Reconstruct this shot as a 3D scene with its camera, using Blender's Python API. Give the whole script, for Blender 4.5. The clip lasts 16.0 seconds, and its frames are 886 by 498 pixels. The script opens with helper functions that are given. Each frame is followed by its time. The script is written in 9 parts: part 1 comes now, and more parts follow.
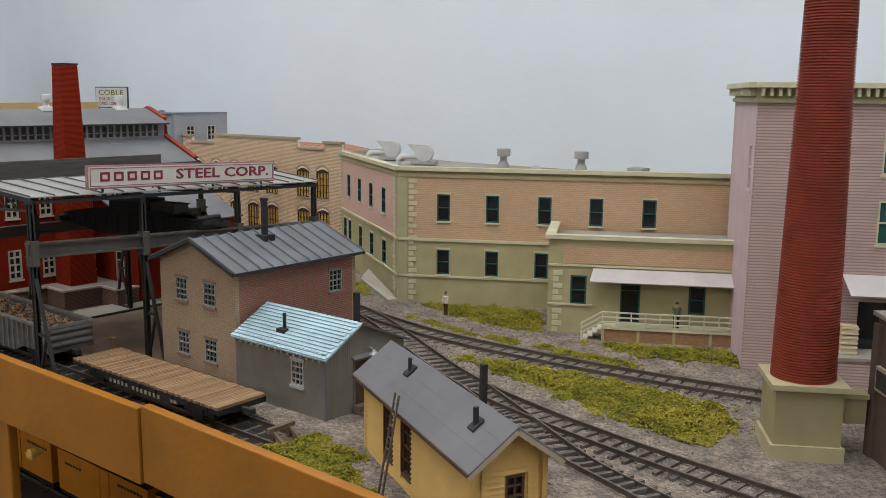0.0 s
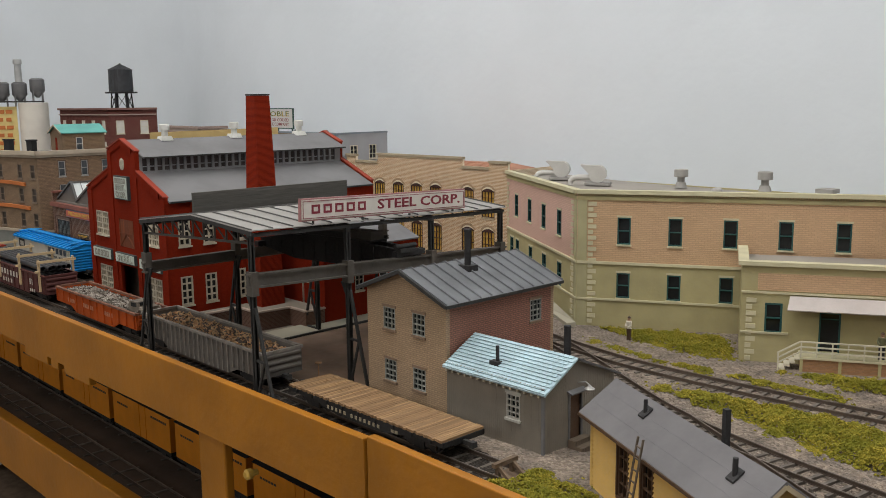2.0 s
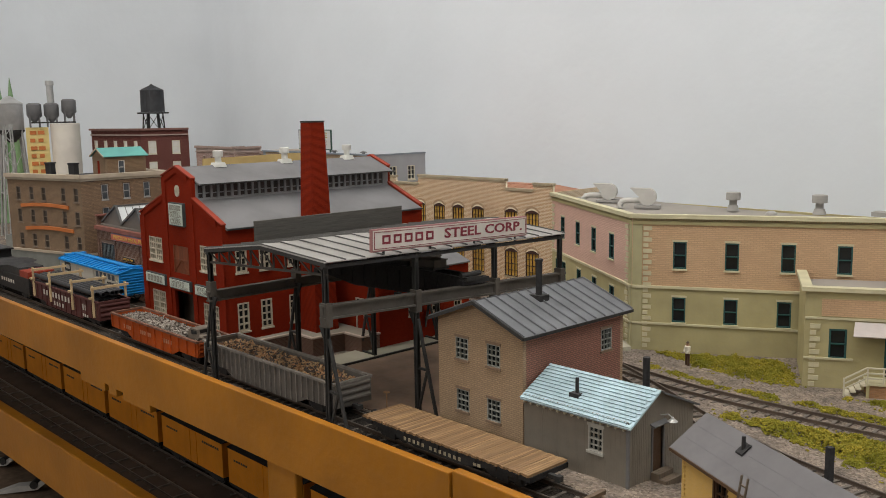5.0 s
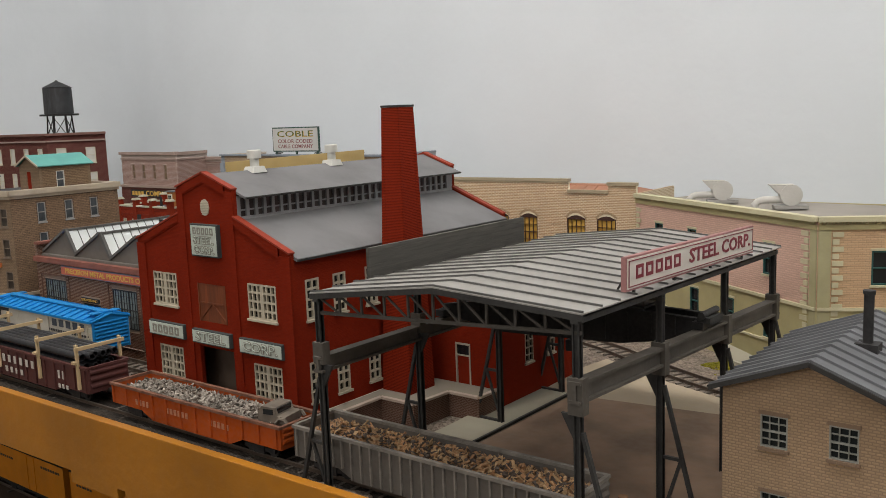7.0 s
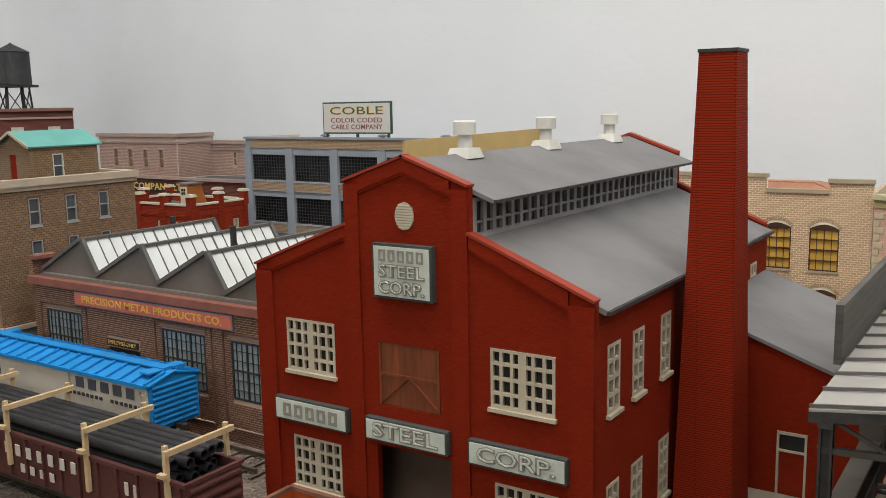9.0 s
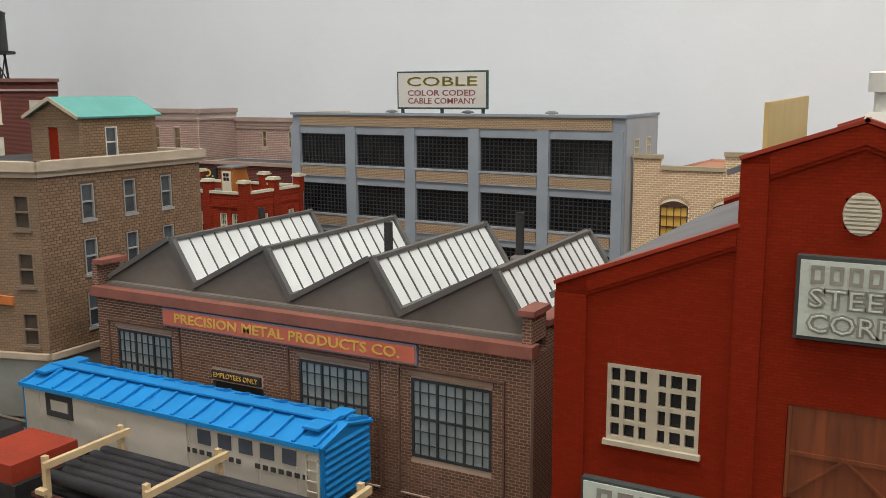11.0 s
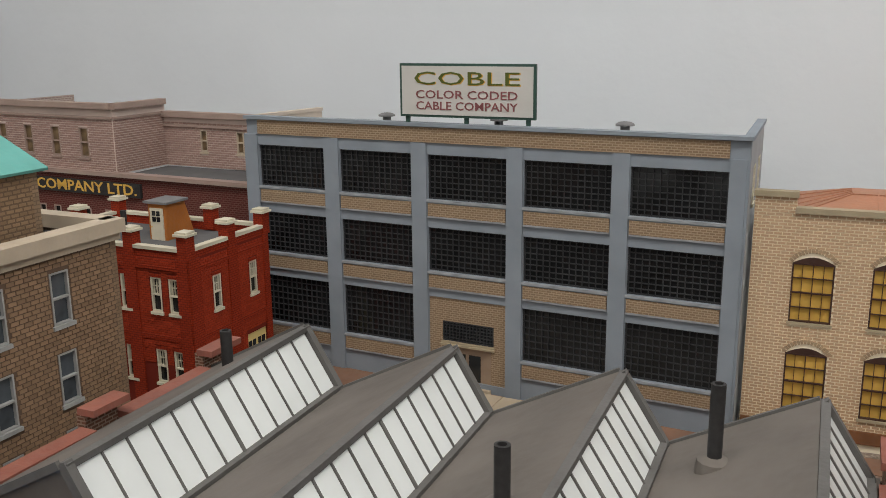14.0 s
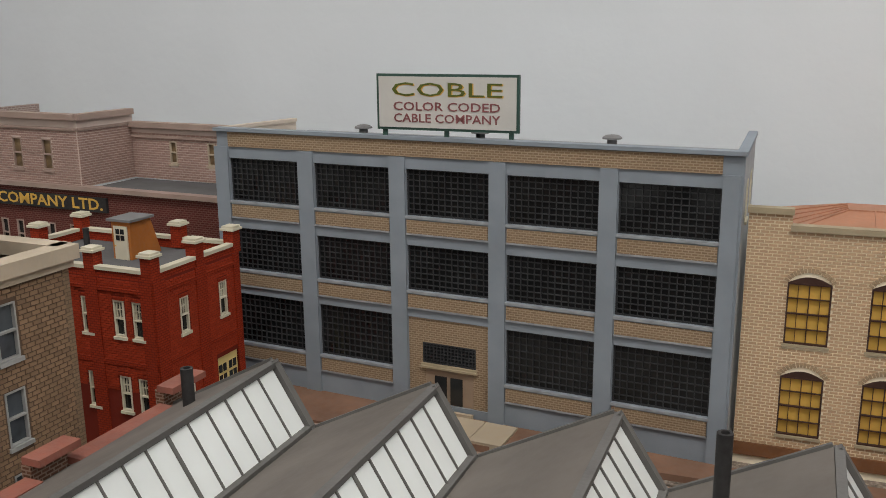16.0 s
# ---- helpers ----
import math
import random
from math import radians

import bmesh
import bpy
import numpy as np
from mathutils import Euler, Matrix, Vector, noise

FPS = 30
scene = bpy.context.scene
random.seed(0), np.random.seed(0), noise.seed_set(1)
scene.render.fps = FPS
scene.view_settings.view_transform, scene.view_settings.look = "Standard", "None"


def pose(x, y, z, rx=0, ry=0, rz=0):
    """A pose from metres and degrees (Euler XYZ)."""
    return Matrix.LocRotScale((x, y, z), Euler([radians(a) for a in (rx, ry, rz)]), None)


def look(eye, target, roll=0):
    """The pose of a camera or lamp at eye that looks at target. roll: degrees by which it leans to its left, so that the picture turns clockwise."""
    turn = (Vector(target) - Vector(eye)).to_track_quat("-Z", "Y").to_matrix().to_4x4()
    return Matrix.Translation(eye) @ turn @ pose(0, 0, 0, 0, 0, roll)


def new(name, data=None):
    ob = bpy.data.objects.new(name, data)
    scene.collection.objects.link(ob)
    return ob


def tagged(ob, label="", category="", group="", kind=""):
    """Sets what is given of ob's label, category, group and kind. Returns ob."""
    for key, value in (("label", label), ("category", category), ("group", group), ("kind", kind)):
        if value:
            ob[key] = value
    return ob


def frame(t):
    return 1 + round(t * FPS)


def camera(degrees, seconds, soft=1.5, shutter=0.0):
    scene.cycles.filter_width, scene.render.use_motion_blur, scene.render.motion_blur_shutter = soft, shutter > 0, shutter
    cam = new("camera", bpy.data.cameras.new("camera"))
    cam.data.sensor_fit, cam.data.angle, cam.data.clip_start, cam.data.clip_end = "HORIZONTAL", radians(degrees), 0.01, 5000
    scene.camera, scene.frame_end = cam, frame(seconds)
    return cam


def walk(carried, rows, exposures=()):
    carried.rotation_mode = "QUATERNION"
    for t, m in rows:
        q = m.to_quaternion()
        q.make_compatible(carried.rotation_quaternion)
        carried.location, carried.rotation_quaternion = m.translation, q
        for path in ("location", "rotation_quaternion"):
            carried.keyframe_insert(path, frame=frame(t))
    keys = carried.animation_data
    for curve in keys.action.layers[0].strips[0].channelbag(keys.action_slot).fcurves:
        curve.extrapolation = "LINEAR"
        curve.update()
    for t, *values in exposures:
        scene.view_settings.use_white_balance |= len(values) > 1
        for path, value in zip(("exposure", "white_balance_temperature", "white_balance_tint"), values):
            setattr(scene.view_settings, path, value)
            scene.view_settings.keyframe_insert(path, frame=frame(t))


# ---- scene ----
cam = camera(51.78, 16.0, 0.9)
PATH = [
    (0, (0.0303, -0.0234, 0.1911), (-1.2113, 1.5094, -0.1390), 0.56),
    (0.5, (0.0199, -0.0371, 0.1948), (-1.3031, 1.4260, -0.1356), 0.27),
    (1, (0.0084, -0.0494, 0.1977), (-1.3775, 1.3562, -0.1239), -0.19),
    (1.5, (-0.0025, -0.0558, 0.2035), (-1.4131, 1.3258, -0.1150), -0.46),
    (2, (-0.0103, -0.0615, 0.2090), (-1.4428, 1.2968, -0.1122), -0.59),
    (2.5, (-0.0164, -0.0697, 0.2187), (-1.4641, 1.2726, -0.1017), -0.70),
    (3, (-0.0192, -0.0760, 0.2240), (-1.4839, 1.2485, -0.0927), -0.91),
    (3.5, (-0.0206, -0.0814, 0.2243), (-1.4894, 1.2395, -0.0888), -1.01),
    (3.7, (-0.0208, -0.0825, 0.2238), (-1.4887, 1.2398, -0.0869), -0.94),
    (5.8, (-0.0952, -0.0990, 0.2207), (-1.4975, 1.3017, -0.0474), -1.65),
    (6, (-0.1544, -0.1006, 0.2197), (-1.5161, 1.3393, -0.0493), -1.95),
    (6.5, (-0.2573, -0.0971, 0.2129), (-1.5504, 1.4032, -0.0642), -2.20),
    (7, (-0.3358, -0.0681, 0.2096), (-1.5700, 1.4783, -0.0832), -2.10),
    (7.5, (-0.4241, -0.0210, 0.2117), (-1.6090, 1.5592, -0.1023), -2.48),
    (8, (-0.4916, 0.0053, 0.2034), (-1.6269, 1.6229, -0.1039), -2.11),
    (8.5, (-0.5480, 0.0168, 0.1997), (-1.6852, 1.6334, -0.1060), -1.60),
    (9, (-0.6339, 0.0215, 0.1965), (-1.7233, 1.6692, -0.1172), -1.06),
    (9.2, (-0.6664, 0.0234, 0.1959), (-1.7320, 1.6859, -0.1209), -1.06),
    (9.5, (-0.7056, 0.0314, 0.1946), (-1.7306, 1.7183, -0.1271), -0.91),
    (10, (-0.7618, 0.0451, 0.1880), (-1.7504, 1.7533, -0.1360), -0.64),
    (10.2, (-0.7851, 0.0501, 0.1843), (-1.7588, 1.7657, -0.1452), -0.54),
    (12.3, (-0.8989, 0.1067, 0.1868), (-1.8205, 1.8390, -0.2005), -0.14),
    (12.5, (-0.9284, 0.1296, 0.1951), (-1.8193, 1.8711, -0.2213), -0.12),
    (13, (-0.9624, 0.1808, 0.2044), (-1.8144, 1.9372, -0.2308), -0.59),
    (13.5, (-0.9769, 0.2185, 0.2121), (-1.7915, 1.9884, -0.2392), -0.75),
    (14, (-0.9861, 0.2335, 0.2206), (-1.7876, 2.0035, -0.2536), -0.57),
    (14.5, (-0.9951, 0.2455, 0.2246), (-1.7744, 2.0225, -0.2603), -0.57),
    (15, (-0.9985, 0.2552, 0.2247), (-1.7650, 2.0387, -0.2565), -0.56),
    (15.5, (-0.9955, 0.2579, 0.2251), (-1.7638, 2.0417, -0.2524), -0.54),
    (16, (-0.9960, 0.2566, 0.2233), (-1.7587, 2.0454, -0.2441), -0.51),
]
EXPOSURES = [(0.0, -0.16, 6200, 10), (2.0, -0.16, 6600, 10), (3.5, -0.16, 6800, 11), (6.5, -0.14, 6800, 11), (8.5, 0.05, 6850, 11), (10.0, 0.10, 6850, 11), (12.5, 0.06, 6850, 10), (14.0, -0.16, 6800, 11), (16.0, -0.24, 6800, 11)]
walk(cam, [(t, look(eye, target, roll)) for t, eye, target, roll in PATH], EXPOSURES)

# ---------------------------------------------------------------- light
world = bpy.data.worlds.new("room_light")
scene.world = world
world.use_nodes = True
wbg = world.node_tree.nodes["Background"]
wbg.inputs[0].default_value = (0.80, 0.86, 1.0, 1)
wbg.inputs[1].default_value = 0.035


def area_lamp(name, loc, target, sx, sy, watts, colour):
    d = bpy.data.lights.new(name, "AREA")
    d.shape, d.size, d.size_y, d.energy, d.color = "RECTANGLE", sx, sy, watts, colour
    ob = new(name, d)
    ob.matrix_world = look(loc, target)
    return ob


# unseen area lights standing in for the ceiling lighting
area_lamp("unseen_light", (-0.55, 0.10, 1.35), (-0.55, 0.42, 0.0), 2.4, 0.25, 22.0, (1.0, 0.98, 0.95))
area_lamp("unseen_light", (-1.75, 0.05, 1.30), (-1.60, 0.50, 0.0), 1.2, 0.25, 1.6, (1.0, 0.98, 0.95))
# added front fill from behind the camera
area_lamp("unseen_light", (-0.45, -0.75, 1.45), (-0.60, 0.45, 0.0), 2.2, 0.3, 7.4, (1.0, 0.98, 0.95))
# added low fill from far back, to brighten the lower deck's cars
area_lamp("unseen_light", (-0.80, -3.10, 1.48), (-0.80, 0.30, -0.05), 2.6, 0.4, 27.5, (1.0, 0.98, 0.95))


# ---------------------------------------------------------------- materials
def nodes_of(name):
    m = bpy.data.materials.new(name)
    m.use_nodes = True
    nt = m.node_tree
    return m, nt, nt.nodes, nt.links, nt.nodes["Principled BSDF"]


def mix_colour(nt, fac, a, b, mode="MIX"):
    n = nt.nodes.new("ShaderNodeMix")
    n.data_type, n.blend_type = "RGBA", mode
    for sock, val in ((n.inputs[0], fac), (n.inputs[6], a), (n.inputs[7], b)):
        if isinstance(val, bpy.types.NodeSocket):
            nt.links.new(val, sock)
        elif isinstance(val, (int, float)):
            sock.default_value = val
        else:
            sock.default_value = (*val, 1)
    return n.outputs[2]


def noise_fac(nt, vec, scale, lo=0.35, hi=0.65, detail=4.0):
    n = nt.nodes.new("ShaderNodeTexNoise")
    n.inputs["Scale"].default_value, n.inputs["Detail"].default_value = scale, detail
    nt.links.new(vec, n.inputs["Vector"])
    r = nt.nodes.new("ShaderNodeMapRange")
    r.inputs[1].default_value, r.inputs[2].default_value = lo, hi
    nt.links.new(n.outputs[0], r.inputs[0])
    return r.outputs[0]


def bump(nt, height, strength, dist, bsdf):
    b = nt.nodes.new("ShaderNodeBump")
    b.inputs["Strength"].default_value, b.inputs["Distance"].default_value = strength, dist
    nt.links.new(height, b.inputs["Height"])
    nt.links.new(b.outputs[0], bsdf.inputs["Normal"])
    return b


def dark(c, k):
    return tuple(v * k for v in c)


def paint(name, col, rough=0.6, vary=0.25, scale=60.0, stain=0.25, metal=0.0, grain=0.00015, spec=0.22):
    """Painted or moulded surface: fine grain, blotches and dusty wear."""
    m, nt, N, L, b = nodes_of(name)
    tc = N.new("ShaderNodeTexCoord").outputs["Object"]
    f1 = noise_fac(nt, tc, scale)
    f2 = noise_fac(nt, tc, scale * 9, 0.3, 0.7)
    c = mix_colour(nt, f1, dark(col, 1 - vary), dark(col, 1 + vary * 0.5))
    g = sum(col) / 3
    dust = tuple(0.5 * v + 0.5 * (g * 0.8 + 0.06) for v in col)
    mm = N.new("ShaderNodeMath")
    mm.operation = "MULTIPLY"
    L.new(f2, mm.inputs[0])
    mm.inputs[1].default_value = stain
    c = mix_colour(nt, mm.outputs[0], c, dust)
    L.new(c, b.inputs["Base Color"])
    b.inputs["Roughness"].default_value, b.inputs["Metallic"].default_value = rough, metal
    b.inputs["Specular IOR Level"].default_value = spec
    if grain:
        bump(nt, f2, 0.4, grain, b)
    return m


def brick(name, col, mortar, bw=0.0026, bh=0.0010, gap=0.07, rough=0.75, vary=0.3, relief=0.0003, blotch=0.25, offset=0.5, spec=0.15):
    """Moulded brickwork, laid along the wall's own length and height."""
    m, nt, N, L, b = nodes_of(name)
    tc = N.new("ShaderNodeTexCoord").outputs["Object"]
    s = N.new("ShaderNodeSeparateXYZ")
    L.new(tc, s.inputs[0])
    add = N.new("ShaderNodeMath")
    L.new(s.outputs[0], add.inputs[0]), L.new(s.outputs[1], add.inputs[1])
    cb = N.new("ShaderNodeCombineXYZ")
    L.new(add.outputs[0], cb.inputs[0]), L.new(s.outputs[2], cb.inputs[1])
    br = N.new("ShaderNodeTexBrick")
    L.new(cb.outputs[0], br.inputs["Vector"])
    br.offset = offset
    br.inputs["Scale"].default_value = 1.0 / bw
    br.inputs["Brick Width"].default_value = 1.0
    br.inputs["Row Height"].default_value = bh / bw
    br.inputs["Mortar Size"].default_value = 1.6 * gap * bh / bw
    br.inputs["Mortar Smooth"].default_value = 0.3
    br.inputs["Bias"].default_value = 0.0
    br.inputs["Color1"].default_value = (*dark(col, 1 - vary), 1)
    br.inputs["Color2"].default_value = (*dark(col, 1 + vary * 0.4), 1)
    br.inputs["Mortar"].default_value = (*mortar, 1)
    f1 = noise_fac(nt, tc, 30.0)
    mm = N.new("ShaderNodeMath")
    mm.operation = "MULTIPLY"
    L.new(f1, mm.inputs[0])
    mm.inputs[1].default_value = blotch
    c = mix_colour(nt, mm.outputs[0], br.outputs["Color"], dark(col, 0.62))
    L.new(c, b.inputs["Base Color"])
    b.inputs["Roughness"].default_value = rough
    b.inputs["Specular IOR Level"].default_value = spec
    inv = N.new("ShaderNodeMath")
    inv.operation = "SUBTRACT"
    inv.inputs[0].default_value = 1.0
    L.new(br.outputs["Fac"], inv.inputs[1])
    bump(nt, inv.outputs[0], 0.7, relief, b)
    return m


def planks(name, col, pitch, rough=0.7, vary=0.35, axis=0, streak=(40, 900), relief=0.0003):
    """Wood in boards across the axis, each board of its own tone, with long grain."""
    m, nt, N, L, b = nodes_of(name)
    tc = N.new("ShaderNodeTexCoord").outputs["Object"]
    s = N.new("ShaderNodeSeparateXYZ")
    L.new(tc, s.inputs[0])
    d = N.new("ShaderNodeMath")
    d.operation = "DIVIDE"
    L.new(s.outputs[axis], d.inputs[0])
    d.inputs[1].default_value = pitch
    fl = N.new("ShaderNodeMath")
    fl.operation = "FLOOR"
    L.new(d.outputs[0], fl.inputs[0])
    wn = N.new("ShaderNodeTexWhiteNoise")
    wn.noise_dimensions = "1D"
    L.new(fl.outputs[0], wn.inputs["W"])
    mp = N.new("ShaderNodeMapping")
    mp.inputs["Scale"].default_value = [streak[0]] * 3
    mp.inputs["Scale"].default_value[axis] = streak[1]
    L.new(tc, mp.inputs["Vector"])
    f = noise_fac(nt, mp.outputs[0], 1.0, 0.3, 0.7)
    c = mix_colour(nt, wn.outputs[0], dark(col, 1 - vary), dark(col, 1 + vary))
    c = mix_colour(nt, f, dark(col, 0.55), c)
    L.new(c, b.inputs["Base Color"])
    b.inputs["Roughness"].default_value = rough
    fr = N.new("ShaderNodeMath")
    fr.operation = "FRACT"
    L.new(d.outputs[0], fr.inputs[0])
    gp = N.new("ShaderNodeMath")
    gp.operation = "GREATER_THAN"
    L.new(fr.outputs[0], gp.inputs[0])
    gp.inputs[1].default_value = 0.12
    bump(nt, gp.outputs[0], 0.8, relief, b)
    return m


RED = (0.215, 0.019, 0.006)
